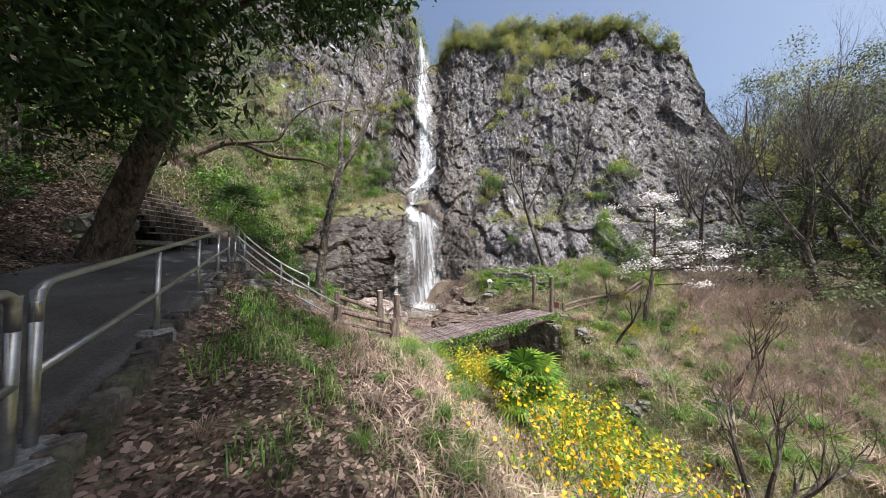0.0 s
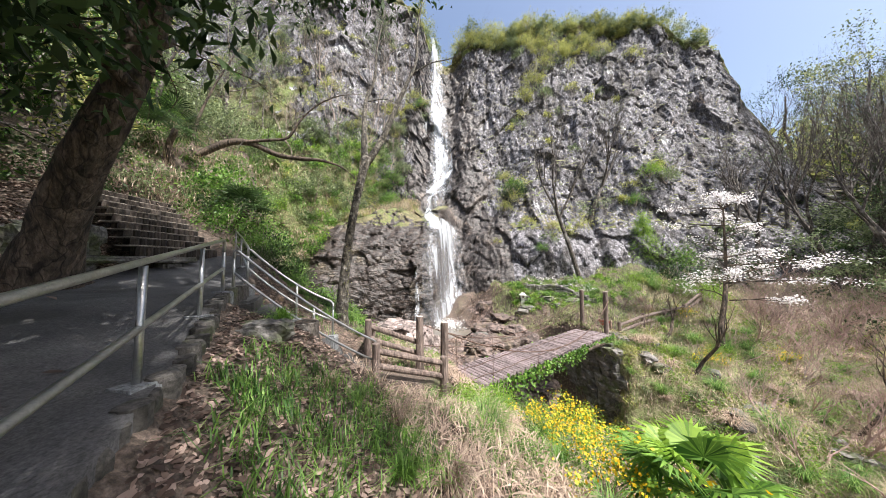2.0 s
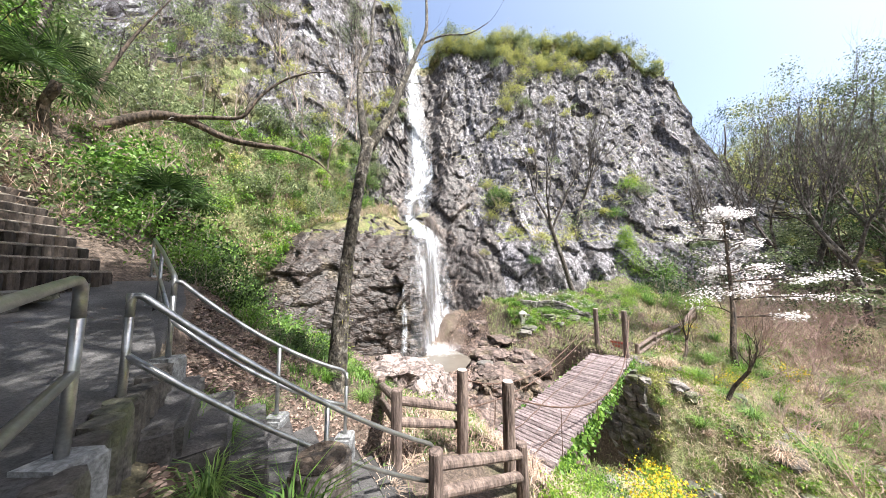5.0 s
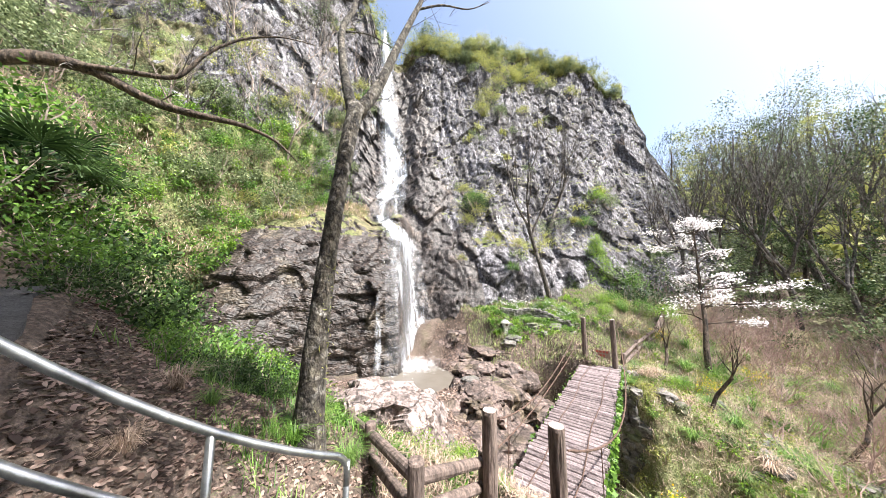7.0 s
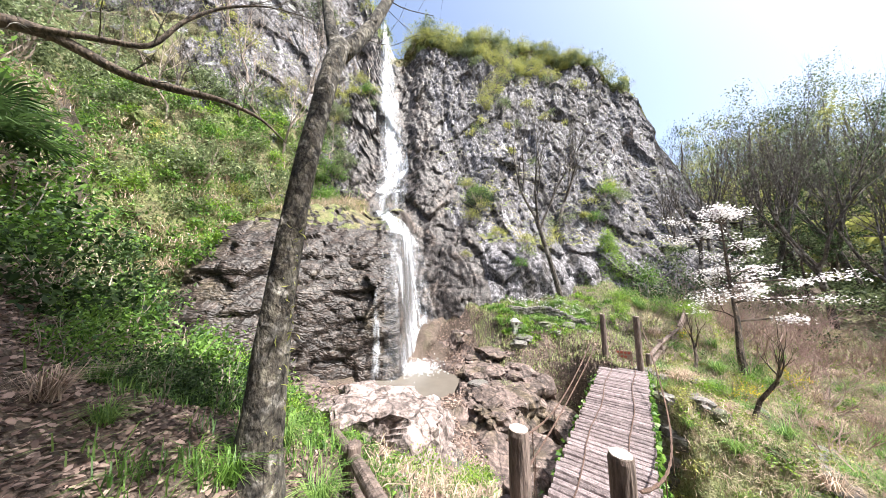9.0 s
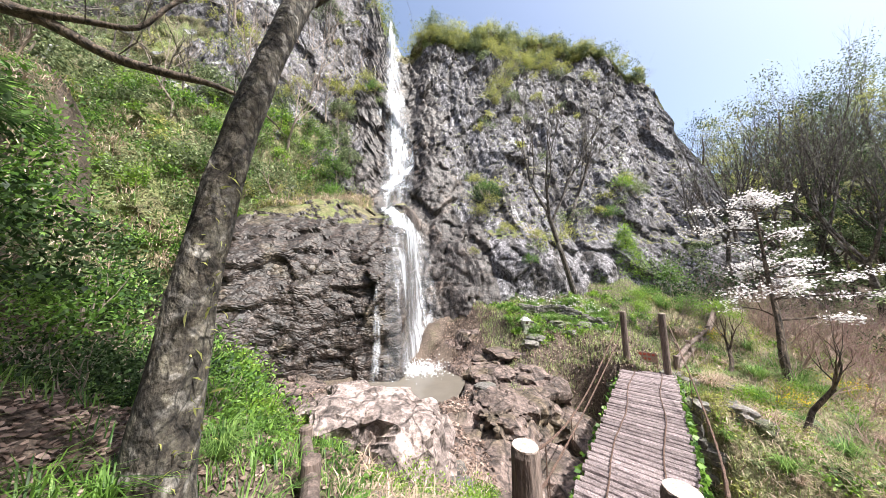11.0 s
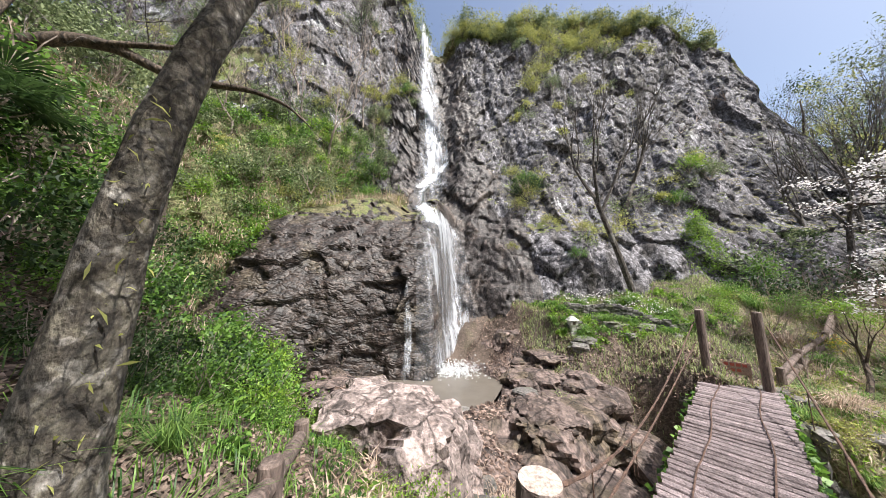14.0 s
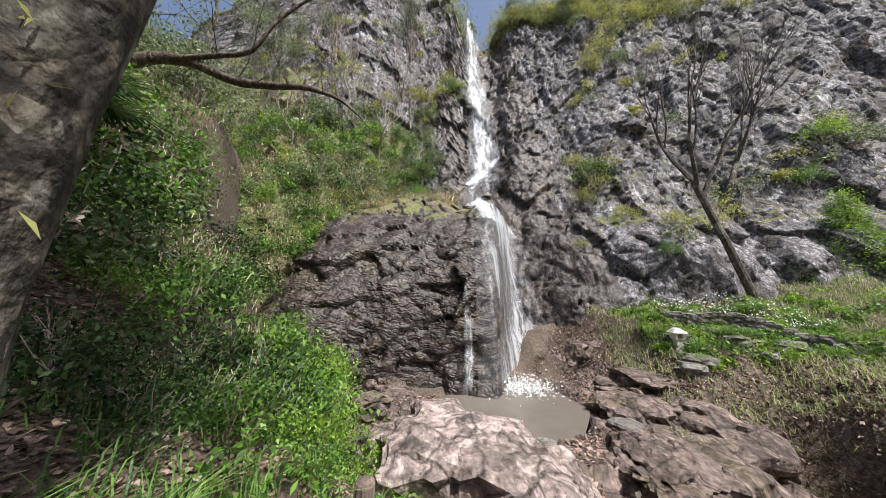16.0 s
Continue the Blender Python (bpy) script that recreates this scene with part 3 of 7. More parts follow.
def shrub(name, label, mat, seed, at=(0, 0, 0), leaf=0.10, clumps=36, per=34, squash=0.85, twig=M_TWIG, group="", category="shrub", spread=0.16):
    """A leafy shrub of about one metre's radius: stems and a crown of leaves."""
    rng, nr = random.Random(seed), np.random.RandomState(seed)
    t = thing(name, label, category, at, group)
    out, tips = [], []
    for k in range(4):
        a = rng.uniform(0, 6.28)
        grow((0, 0, -0.25), (0.5 * math.cos(a), 0.5 * math.sin(a), 1), 0.8, 0.03, 2, rng, out, tips, 0.7, 0.2, 3, 0.15, 5)
    v, f = join(*out)
    tagged(part("stem", mesh_of("stem", v, f, twig), t), kind="stuff")
    part("crown", leaf_mesh("crown", clump_points(clumps, per, 1.0, nr, squash, 0.6, spread), leaf, mat, seed), t)
    return t


def twig_bush(name, label, mat, seed, at=(0, 0, 0), spread=0.55, depth=4, category="shrub", kids=2, up=0.1, stems=5, group=""):
    """A leafless bush of fine twigs, about one metre high."""
    rng = random.Random(seed)
    t = thing(name, label, category, at, group)
    out, tips = [], []
    for k in range(stems):
        a = rng.uniform(0, 6.28)
        grow((0, 0, -0.1), (0.7 * math.cos(a), 0.7 * math.sin(a), 0.9), 0.55, 0.014, depth, rng, out, tips, spread, up, kids, 0.16, 5, 0.72)
    v, f = join(*out)
    tagged(part("twig_tangle", mesh_of("twig_tangle", v, f, mat), t), kind="stuff")
    return t


def put(src, x, y, z, scale, rng, squash=1.0, label=""):
    m = Matrix.Translation((x, y, z)) @ Matrix.Rotation(rng.uniform(0, 6.28), 4, "Z") @ Matrix.Diagonal((scale, scale, scale * squash, 1))
    c = copy_thing(src, m)
    if label:
        c["label"] = label
    return c


def on_land(x, y, dz=0.0):
    return float(land(np.array(x), np.array(y))) + dz


def on_cliff(x, z):
    i = int(np.argmin(np.abs(cx - x)))
    top = float(cliff_top(np.array(x)))
    j = int(np.clip((z + 2.0) / (top + 2.0) * (len(cv) - 1), 0, len(cv) - 1))
    return Vector(cliff_v[i, j])


# ---- waterfall and pool ----
def water_material(name, cover, streak, seed, thin=0.0):
    """White falling water: streaks of foam with gaps between them."""
    m = bpy.data.materials.new(name)
    m.use_nodes = True
    n, l = m.node_tree.nodes, m.node_tree.links
    b = n["Principled BSDF"]
    b.inputs["Base Color"].default_value = (0.80, 0.84, 0.90, 1)
    b.inputs["Roughness"].default_value = 0.35
    geo = n.new("ShaderNodeNewGeometry")
    mp = n.new("ShaderNodeMapping")
    mp.inputs["Scale"].default_value = streak
    mp.inputs["Location"].default_value = (seed, seed * 2, 0)
    l.new(geo.outputs["Position"], mp.inputs[0])
    t1 = n.new("ShaderNodeTexNoise")
    t1.inputs["Scale"].default_value, t1.inputs["Detail"].default_value, t1.inputs["Roughness"].default_value = 1.0, 8, 0.7
    l.new(mp.outputs[0], t1.inputs[0])
    t2 = n.new("ShaderNodeTexNoise")
    t2.inputs["Scale"].default_value, t2.inputs["Detail"].default_value = 0.3, 3
    l.new(mp.outputs[0], t2.inputs[0])
    bl = n.new("ShaderNodeMix")
    bl.data_type, bl.inputs[0].default_value = "FLOAT", 0.5
    l.new(t1.outputs[0], bl.inputs[2])
    l.new(t2.outputs[0], bl.inputs[3])
    at = n.new("ShaderNodeAttribute")
    at.attribute_name = "body"
    ad = n.new("ShaderNodeMath")
    ad.operation = "ADD"
    l.new(bl.outputs[0], ad.inputs[0])
    l.new(at.outputs["Fac"], ad.inputs[1])
    mr = n.new("ShaderNodeMapRange")
    mr.inputs[1].default_value, mr.inputs[2].default_value = cover, cover + 0.40
    mr.inputs[3].default_value, mr.inputs[4].default_value = thin, 0.97
    l.new(ad.outputs[0], mr.inputs[0])
    l.new(mr.outputs[0], b.inputs["Alpha"])
    tr = n.new("ShaderNodeBump")
    tr.inputs["Strength"].default_value, tr.inputs["Distance"].default_value = 0.6, 0.05
    l.new(t1.outputs[0], tr.inputs["Height"])
    l.new(tr.outputs[0], b.inputs["Normal"])
    return m


def water_sheet(name, zs, xs, half, lift, mat, parent, label, body=0.5, nu=26, bulge=0.12, seed=0):
    """A sheet of water that follows the rock, thick in the middle and ragged at the sides."""
    z = np.linspace(zs[-1], zs[0], 150)
    o = np.argsort(zs)
    zc, xc, hw = np.array(zs, float)[o], np.array(xs, float)[o], np.array(half, float)[o]
    u = np.linspace(-1, 1, nu)
    Z, U = np.meshgrid(z, u, indexing="ij")
    X = np.interp(Z, zc, xc) + np.interp(Z, zc, hw) * U
    i = np.clip(np.searchsorted(cx, X), 0, len(cx) - 1)
    j = np.clip(((Z + 2.0) / (cliff_top(X) + 2.0) * (len(cv) - 1)).astype(int), 0, len(cv) - 1)
    rock = cliff_v[i, j, 1]
    env = rock.copy()
    for k in range(1, 10):
        up = np.roll(rock, k, 0)
        env = np.minimum(env, np.where(np.arange(len(z))[:, None] >= k, up + 0.02 * k, env))
    for _ in range(6):
        env[1:-1] = (env[:-2] + 2 * env[1:-1] + env[2:]) / 4
        env[:, 1:-1] = (env[:, :-2] + 2 * env[:, 1:-1] + env[:, 2:]) / 4
    p = np.stack([X, 0 * X, Z], -1)
    Y = env - lift - bulge * (1 - U**2) - 0.07 * fbm(p * (5, 1, 0.9), 3, 60 + seed)
    me = quad_mesh(name, np.stack([X, Y, Z], -1).reshape(-1, 3), grid_faces(len(z), nu), mat, True)
    fac = body * (0.62 - np.abs(U) ** 2.6) + 0.12 * fbm(p * (2.2, 1, 0.35), 3, 80 + seed)
    me.attributes.new("body", "FLOAT", "POINT").data.foreach_set("value", fac.astype(np.float32).ravel())
    return part(name, me, parent, label)


M_FALL = water_material("falling_water", 0.58, (8, 8, 0.22), 3.0, 0.05)
M_VEIL = water_material("thin_water", 0.66, (9, 9, 0.4), 9.0)
fall = thing("waterfall", "tall white waterfall dropping in steps down dark rock", "waterfall", kind="structure")
water_sheet("upper_fall", (25.6, 22.4, 19.5, 16.8, 13.7, 10.9, 9.0, 7.4, 6.5), (-3.0, -2.7, -2.45, -2.36, -2.0, -1.65, -1.8, -1.9, -1.95), (0.3, 0.55, 0.7, 0.85, 0.9, 0.95, 1.0, 0.9, 0.8), 0.2, M_FALL, fall, "narrow white plunge of water", 0.28)
water_sheet("plunge_core", (17.6, 16.6, 14.5, 12.5), (-2.5, -2.4, -2.2, -1.9), (0.4, 0.6, 0.6, 0.5), 0.34, M_FALL, fall, "dense white water below a ledge", 0.34, 14, 0.05, 11)
water_sheet("ledge_slide", (10.7, 10.1, 9.5, 8.9, 8.4), (-0.85, -1.25, -1.75, -2.3, -2.6), (0.25, 0.4, 0.5, 0.45, 0.3), 0.36, M_FALL, fall, "white water sliding across a slanting ledge", 0.5, 14, 0.05, 13)
water_sheet("veil", (24.6, 20, 14, 8.4, 6.2), (-2.7, -2.3, -1.8, -1.4, -1.5), (0.6, 1.0, 1.4, 1.6, 1.4), 0.06, M_VEIL, fall, "thin misty veil of water", 0.22, seed=3)
water_sheet("lip_slide", (7.0, 6.5, 6.0, 5.4, 4.8), (-2.5, -2.3, -2.0, -1.55, -1.2), (0.25, 0.42, 0.5, 0.55, 0.6), 0.22, M_FALL, fall, "white water curling over the lip of the lower step", 0.5, 16, 0.06, 15)
water_sheet("lower_fall", (5.6, 4.9, 3.5, 2.4, 0.5, -0.75), (-1.3, -0.95, -0.8, -0.72, -0.58, -0.5), (0.6, 0.85, 1.0, 1.05, 1.12, 1.2), 0.26, M_FALL, fall, "white cascade over the lower rock step", 0.32, seed=5)
water_sheet("side_trickle", (4.4, 2.0, -0.6), (-1.9, -2.05, -1.95), (0.16, 0.2, 0.26), 0.06, M_VEIL, fall, "thin trickle beside the cascade", 0.42, 8, 0.03, 7)
M_WATER = material("pool_water", [(0.3, (0.125, 0.11, 0.092)), (0.7, (0.17, 0.15, 0.128))], scale=0.8, rough=0.09, bump=0.10, bump_scale=5, grain=0)
a = np.linspace(0, 2 * np.pi, 72, endpoint=False)
pool = thing("pool", "murky brown plunge pool below the waterfall", "pool", kind="structure", me=mesh_of("pool", [(-1.0 + (1.85 + 0.2 * math.sin(3 * t)) * math.cos(t), 6.6 + (2.05 + 0.15 * math.cos(2 * t)) * math.sin(t), -0.60) for t in a], [range(72)], M_WATER))
nr = np.random.RandomState(5)
M_SPRAY = material("spray", [(0.3, (0.8, 0.83, 0.86)), (0.7, (0.93, 0.94, 0.95))], scale=6, rough=0.5, bump=0, trans=0.3)
sp = nr.normal(size=(2600, 3)) * (0.55, 0.33, 0.12) + (-0.75, 7.75, -0.58)
sp[:, 2] = np.maximum(sp[:, 2], -0.61)
thing("spray", "white foam and spray where the water strikes the pool", "spray", kind="stuff", me=leaf_mesh("spray", sp, 0.05, M_SPRAY, 6, 0.8, 0, 0.1))

# ---- footbridge ----
def bridge_pt(w, a, z):
    p = DC + DD * w + DN * a
    return Vector((p[0], p[1], z))


def log_post(name, x, y, z0, z1, r, label, category, lean=(0, 0), group="", end=True):
    t = thing(name, label, category, (x, y, z0), group)
    h = z1 - z0
    v, f = tube([(lean[0] * k, lean[1] * k, h * k) for k in (0, 0.15, 0.3, 0.5, 0.7, 0.85, 0.985, 1.0)], [r * c for c in (1.06, 1.02, 1.0, 0.98, 1.0, 0.97, 0.97, 0.9)], 18, 0.05, int(abs(x * 100)) % 997)
    part("shaft", mesh_of("shaft", v, f, M_LOG), t)
    if end:
        v, f = tube([(lean[0], lean[1], h - 0.01), (lean[0], lean[1], h + 0.006)], r * 0.86, 14, 0.02, 3)
        part("cut_end", mesh_of("cut_end", v, f, M_LOGEND), t, "pale sawn end")
    return t


def log_rail(p, q, r, parent, name="rail"):
    p, q = Vector(p), Vector(q)
    pts = [p.lerp(q, k / 5) for k in range(6)]
    v, f = tube(pts, [r * 0.96, r, r * 1.03, r * 0.98, r, r * 0.94], 12, 0.04, int(p.length * 50) % 991)
    return part(name, mesh_of(name, v, f, M_LOG), parent)


deck = thing("footbridge", "footbridge of weathered grey-brown round slats across a ravine", "bridge")
ang = math.atan2(DD[1], DD[0])
slat_meshes = []
for k in range(4):
    v, f = tube([(0, y, 0) for y in np.linspace(-0.59, 0.59, 9)], 0.058, 8, 0.08, 40 + k)
    v = [(x, y, z * 0.85 - 0.05) for x, y, z in v]
    slat_meshes.append(mesh_of("slat", v, f, M_SLAT))
rng = random.Random(4)
k, n_slat = -3.85, 0
while k < 3.95:
    o = part("slat", slat_meshes[n_slat % 4], deck)
    o.matrix_local = Matrix.Translation(bridge_pt(k, rng.uniform(-0.03, 0.03), rng.uniform(-0.008, 0.008))) @ Matrix.Rotation(ang + rng.uniform(-0.015, 0.015), 4, "Z")
    k, n_slat = k + 0.125, n_slat + 1
for a in (-0.48, 0.0, 0.48):
    v, f = tube([bridge_pt(w, a, -0.2 - 0.01 * abs(w)) for w in np.linspace(-4.1, 4.3, 9)], 0.12, 10, 0.04, 8)
    part("stringer", mesh_of("stringer", v, f, M_LOG), deck)
for a in (-0.30, 0.28):
    v, f = tube([bridge_pt(w, a + 0.03 * math.sin(2.2 * w), 0.012 + 0.012 * math.sin(9 * w)) for w in np.linspace(-3.8, 3.9, 80)], 0.009, 5)
    part("cable", mesh_of("cable", v, f, M_RUST), deck, "rusty wire lying along the slats")
for w, a, h, lab in ((-4.12, -0.30, 1.5, ""), (-3.92, 0.37, 1.46, ""), (3.95, -0.46, 1.6, ""), (3.95, 0.44, 1.6, "")):
    p = bridge_pt(w, a, 0)
    log_post("bridge_post", p.x, p.y, -0.5, h, 0.085, "round brown log post with a pale sawn top", "post", group="bridge posts")


def chain(name, p, q, sag, r, bow=0.0, n=40):
    p, q = Vector(p), Vector(q)
    t = thing(name, "rusty chain hanging slack between two bridge posts", "chain", group="bridge chains")
    pts = [p.lerp(q, k / n) + Vector((DN[0] * bow, DN[1] * bow, -sag)) * (4 * (k / n) * (1 - k / n)) for k in range(n + 1)]
    v, f = tube(pts, [r * (1.25 if k % 2 else 0.75) for k in range(n + 1)], 6)
    part("chain_line", mesh_of("chain_line", v, f, M_RUST), t)
    for k in range(6, n - 2, 8):
        v, f = tube([pts[k], Vector((pts[k].x, pts[k].y, 0.0))], r * 0.5, 5)
        part("hanger", mesh_of("hanger", v, f, M_RUST), t)
    return t


chain("chain", bridge_pt(-3.9, -0.5, 1.25), bridge_pt(3.95, -0.58, 1.3), 0.95, 0.013, -0.3)
chain("chain", bridge_pt(-3.85, -0.52, 0.75), bridge_pt(3.95, -0.6, 0.8), 0.6, 0.012, -0.25)
chain("chain", bridge_pt(-3.9, 0.47, 1.25), bridge_pt(3.95, 0.56, 1.3), 0.95, 0.013, 0.3)


def stone_mesh(seed, size=(0.3, 0.2, 0.2), rough=0.12, mat=None, sub=1):
    bm = bmesh.new()
    bmesh.ops.create_cube(bm, size=1)
    bmesh.ops.subdivide_edges(bm, edges=bm.edges[:], cuts=sub, use_grid_fill=True)
    rng = random.Random(seed)
    for v in bm.verts:
        d = v.co.normalized() * 0.55
        v.co = v.co.lerp(d, 0.35) + Vector((rng.uniform(-1, 1), rng.uniform(-1, 1), rng.uniform(-1, 1))) * rough
        v.co = Vector((v.co.x * size[0], v.co.y * size[1], v.co.z * size[2]))
    return bm_mesh("stone", bm, mat or M_STONE)


stones = [stone_mesh(50 + k, (1, 1, 1), 0.09) for k in range(6)]
for side, w0, wn in (("far", 3.3, 1), ("near", -3.65, -1)):
    ab = thing("abutment", f"dry-stone abutment under the {side} end of the footbridge", "abutment", group="bridge abutments")
    core = bmesh.new()
    bmesh.ops.create_cube(core, size=1, matrix=Matrix.Translation(bridge_pt(w0 + wn * 0.75, 0, -1.75)) @ Matrix.Rotation(ang, 4, "Z") @ Matrix.Diagonal((1.0, 1.5, 2.9, 1)))
    part("core", bm_mesh("core", core, M_STONE), ab)
    z, row = -0.42, 0
    while z > -3.2:
        h = rng.uniform(0.2, 0.3)
        for face in (0, 1, 2):
            a = -0.9 if face == 0 else 0.0
            span = 0.9 if face == 0 else 1.4
            while a < span:
                wd = rng.uniform(0.25, 0.45)
                o = part("stone", rng.choice(stones), ab)
                if face == 0:
                    pos = bridge_pt(w0 + wn * 0.2 + rng.uniform(-0.04, 0.04), a + wd / 2, z - h / 2)
                else:
                    pos = bridge_pt(w0 + wn * (0.25 + a + wd / 2), (0.82 if face == 1 else -0.82) + rng.uniform(-0.04, 0.04), z - h / 2)
                turn = ang + (math.pi / 2 if face == 0 else 0)
                o.matrix_local = Matrix.Translation(pos) @ Matrix.Rotation(turn + rng.uniform(-0.1, 0.1), 4, "Z") @ Matrix.Diagonal((wd, 0.35, h * 1.08, 1))
                a += wd
        z -= h

# ---- path, steps and handrails ----
def path_pt(s, q, dz=0.0):
    p = PA + PD * s + PN * q
    return Vector((p[0], p[1], float(path_z(s)) + dz))


ps, pq = np.arange(-9, 6.6, 0.12), np.linspace(-1.9, 0.06, 20)
PS, PQ = np.meshgrid(ps, pq, indexing="ij")
wob = 0.08 * vnoise(np.stack([PS * 2.1, 0 * PS, 0 * PS], -1), 4) * (PQ > 0)
pv = np.stack([PA[0] + PD[0] * PS + PN[0] * (PQ + wob), PA[1] + PD[1] * PS + PN[1] * (PQ + wob), path_z(PS) + 0.05 + 0.012 * fbm(np.stack([PS * 3, PQ * 3, 0 * PS], -1), 3, 2)], -1)
skirt = pv[:, -1:, :] - np.array((0, 0, 0.16))
pv = np.concatenate([pv, skirt], 1)
footpath = thing("path", "worn grey concrete footpath with a broken edge", "path", kind="structure", me=quad_mesh("path", pv.reshape(-1, 3), grid_faces(len(ps), len(pq) + 1), M_CONCRETE))
M_EDGE = material("edging_log", [(0.3, (0.025, 0.022, 0.02)), (0.7, (0.11, 0.10, 0.09))], scale=9, rough=0.9, bump=0.8, bump_scale=30, obj_random=0.3, spots=(3, 0.5, 0.66, (0.06, 0.07, 0.03)))
edge_me = []
for k in range(4):
    v, f = tube([(0, 0, -0.34), (0, 0, -0.02), (0, 0, 0.008), (0, 0, 0.012)], [0.07, 0.068, 0.064, 0.05], 9, 0.1, 60 + k)
    edge_me.append(mesh_of("edging_log", v, f, M_EDGE))
s, k = -8.0, 0
while s < 3.4:
    o = part("edging_log", edge_me[k % 4], footpath)
    o.location = path_pt(s, 0.10 + 0.035 * math.sin(2.3 * s) + rng.uniform(-0.015, 0.015), 0.05 + rng.uniform(-0.025, 0.012))
    s, k = s + 0.125, k + 1

M_BLOCK = material("footing_concrete", [(0.3, (0.14, 0.145, 0.15)), (0.7, (0.27, 0.275, 0.28))], scale=4, rough=0.9, bump=0.3, bump_scale=40)


def handrail(name, label, runs, posts, height=0.66, r=0.017, foot=True):
    """A pipe handrail: runs of points at ground level with a top and a middle pipe, and posts."""
    t = thing(name, label, "handrail")
    for run in runs:
        run = [Vector(p) for p in run]
        for h, nm in ((height, "top_rail"), (height * 0.5, "mid_rail")):
            pts = [p + Vector((0, 0, h)) for p in run]
            if nm == "top_rail":
                ends = []
                for e, q in ((pts[0], pts[1]), (pts[-1], pts[-2])):
                    d = (q - e).normalized() * 0.07
                    ends.append([e - Vector((0, 0, 0.14)), e - Vector((0, 0, 0.07))] + [e + d * (1 - math.cos(a)) - Vector((0, 0, 0.07 * (1 - math.sin(a)))) for a in (0.4, 0.8, 1.2)] + [e + d])
                pts = ends[0] + pts[1:-1] + ends[1][::-1]
            v, f = tube(pts, r * 1.03 if nm == "top_rail" else r, 12)
            part(nm, mesh_of(nm, v, f, M_STEEL, True), t)
    for p in posts:
        p = Vector(p)
        v, f = tube([p - Vector((0, 0, 0.1)), p + Vector((0, 0, height - 0.02))], r, 12)
        part("post", mesh_of("post", v, f, M_STEEL, True), t)
        if foot:
            o = part("footing", bm_mesh("footing", box(-0.085, -0.085, -0.3, 0.085, 0.085, 0.06, 0.018, 0, 0.006, 3), M_BLOCK), t, "concrete footing")
            o.location = p
    return t


rail_s = [2.25, 1.3, 0.2, -0.95, -2.1, -2.2, -3.4, -4.6]
handrail("handrail", "grey galvanised pipe handrail along the path edge", [[path_pt(s, 0.05) for s in np.linspace(2.25, -2.1, 9)], [path_pt(s, 0.05) for s in np.linspace(-2.2, -4.6, 6)]], [path_pt(s, 0.05) for s in rail_s])
B0, B1 = Vector((-2.30, -3.02, 2.26)), Vector((-0.74, -1.80, 0.70))
C0, C1 = Vector((-2.75, -2.33, 2.31)), Vector((-1.62, -1.68, 1.35))


def slope_line(p, q, sag=0.10, n=9):
    return [p.lerp(q, k / n) - Vector((0, 0, sag * 4 * (k / n) * (1 - k / n))) for k in range(n + 1)]


handrail("stair_handrail", "galvanised pipe handrail down the near side of the steps", [slope_line(B0, B1)], [B0, B0.lerp(B1, 0.5) - Vector((0, 0, 0.1)), B1], foot=False)
handrail("stair_handrail", "galvanised pipe handrail down the far side of the steps", [slope_line(C0, C1), [C0, Vector((-3.9, -1.3, 2.6)), Vector((-5.3, -0.05, 2.9))]], [C0, C0.lerp(C1, 0.55) - Vector((0, 0, 0.09)), C1, (-5.3, -0.05, 2.9), (-3.9, -1.3, 2.6)])
stair = thing("stone_steps", "worn concrete steps descending from the path to the footbridge", "steps")
T0, T1 = Vector((-2.55, -2.66, 2.26)), Vector((-1.0, -1.6, 0.72))
N = 9
for k in range(N):
    p = T0.lerp(T1, (k + 0.5) / N)
    o = part("step", bm_mesh("step", box(-0.16, -0.46, -0.3, 0.13, 0.46, 0.0, 0.025, 0, 0.012, 70 + k), M_CONCRETE), stair)
    o.matrix_local = Matrix.Translation((p.x, p.y, T0.z + (T1.z - T0.z) * (k + 1) / N + 0.1)) @ Matrix.Rotation(math.atan2(T1.y - T0.y, T1.x - T0.x), 4, "Z")
landing = [(-1.25, -1.75), (-0.75, -2.0), (0.55, -0.85), (0.15, -0.05), (-0.45, -0.3), (-1.1, -1.15)]
lv = [(x, y, 0.74 - 0.62 * ((x + 0.9) * 0.68 + (y + 1.6) * 0.733) / 1.75) for x, y in landing]
lm = mesh_of("landing", [(x, y, z + 0.02) for x, y, z in lv] + [(x, y, z - 0.4) for x, y, z in lv], [range(6)] + [(k, k + 6, (k + 1) % 6 + 6, (k + 1) % 6) for k in range(6)], M_GROUND)
thing("landing", "trodden earth landing before the footbridge", "path", kind="structure", me=lm)

# the long flight of log steps on the hillside
flight = thing("hillside_steps", "long flight of log-edged earth steps up the hillside", "steps")
F0, F1, FW = Vector((-5.15, -0.75, 2.85)), Vector((-7.4, -0.05, 4.15)), Vector((0.13, -0.99, 0))
M_TREAD = material("earth_tread", [(0.3, (0.13, 0.11, 0.09)), (0.7, (0.30, 0.265, 0.225))], scale=6, rough=0.95, bump=0.5)
M_RISER = material("dark_riser_log", [(0.3, (0.014, 0.011, 0.009)), (0.7, (0.075, 0.058, 0.048))], scale=8, stretch=(1, 1, 0.3), rough=0.9, bump=1.0, bump_scale=24, dist=0.02, obj_random=0.4)
STEPS, LOGS, WIDE = 9, 13, 1.6
f_ang = math.atan2(-FW.x, FW.y)
riser_me = []
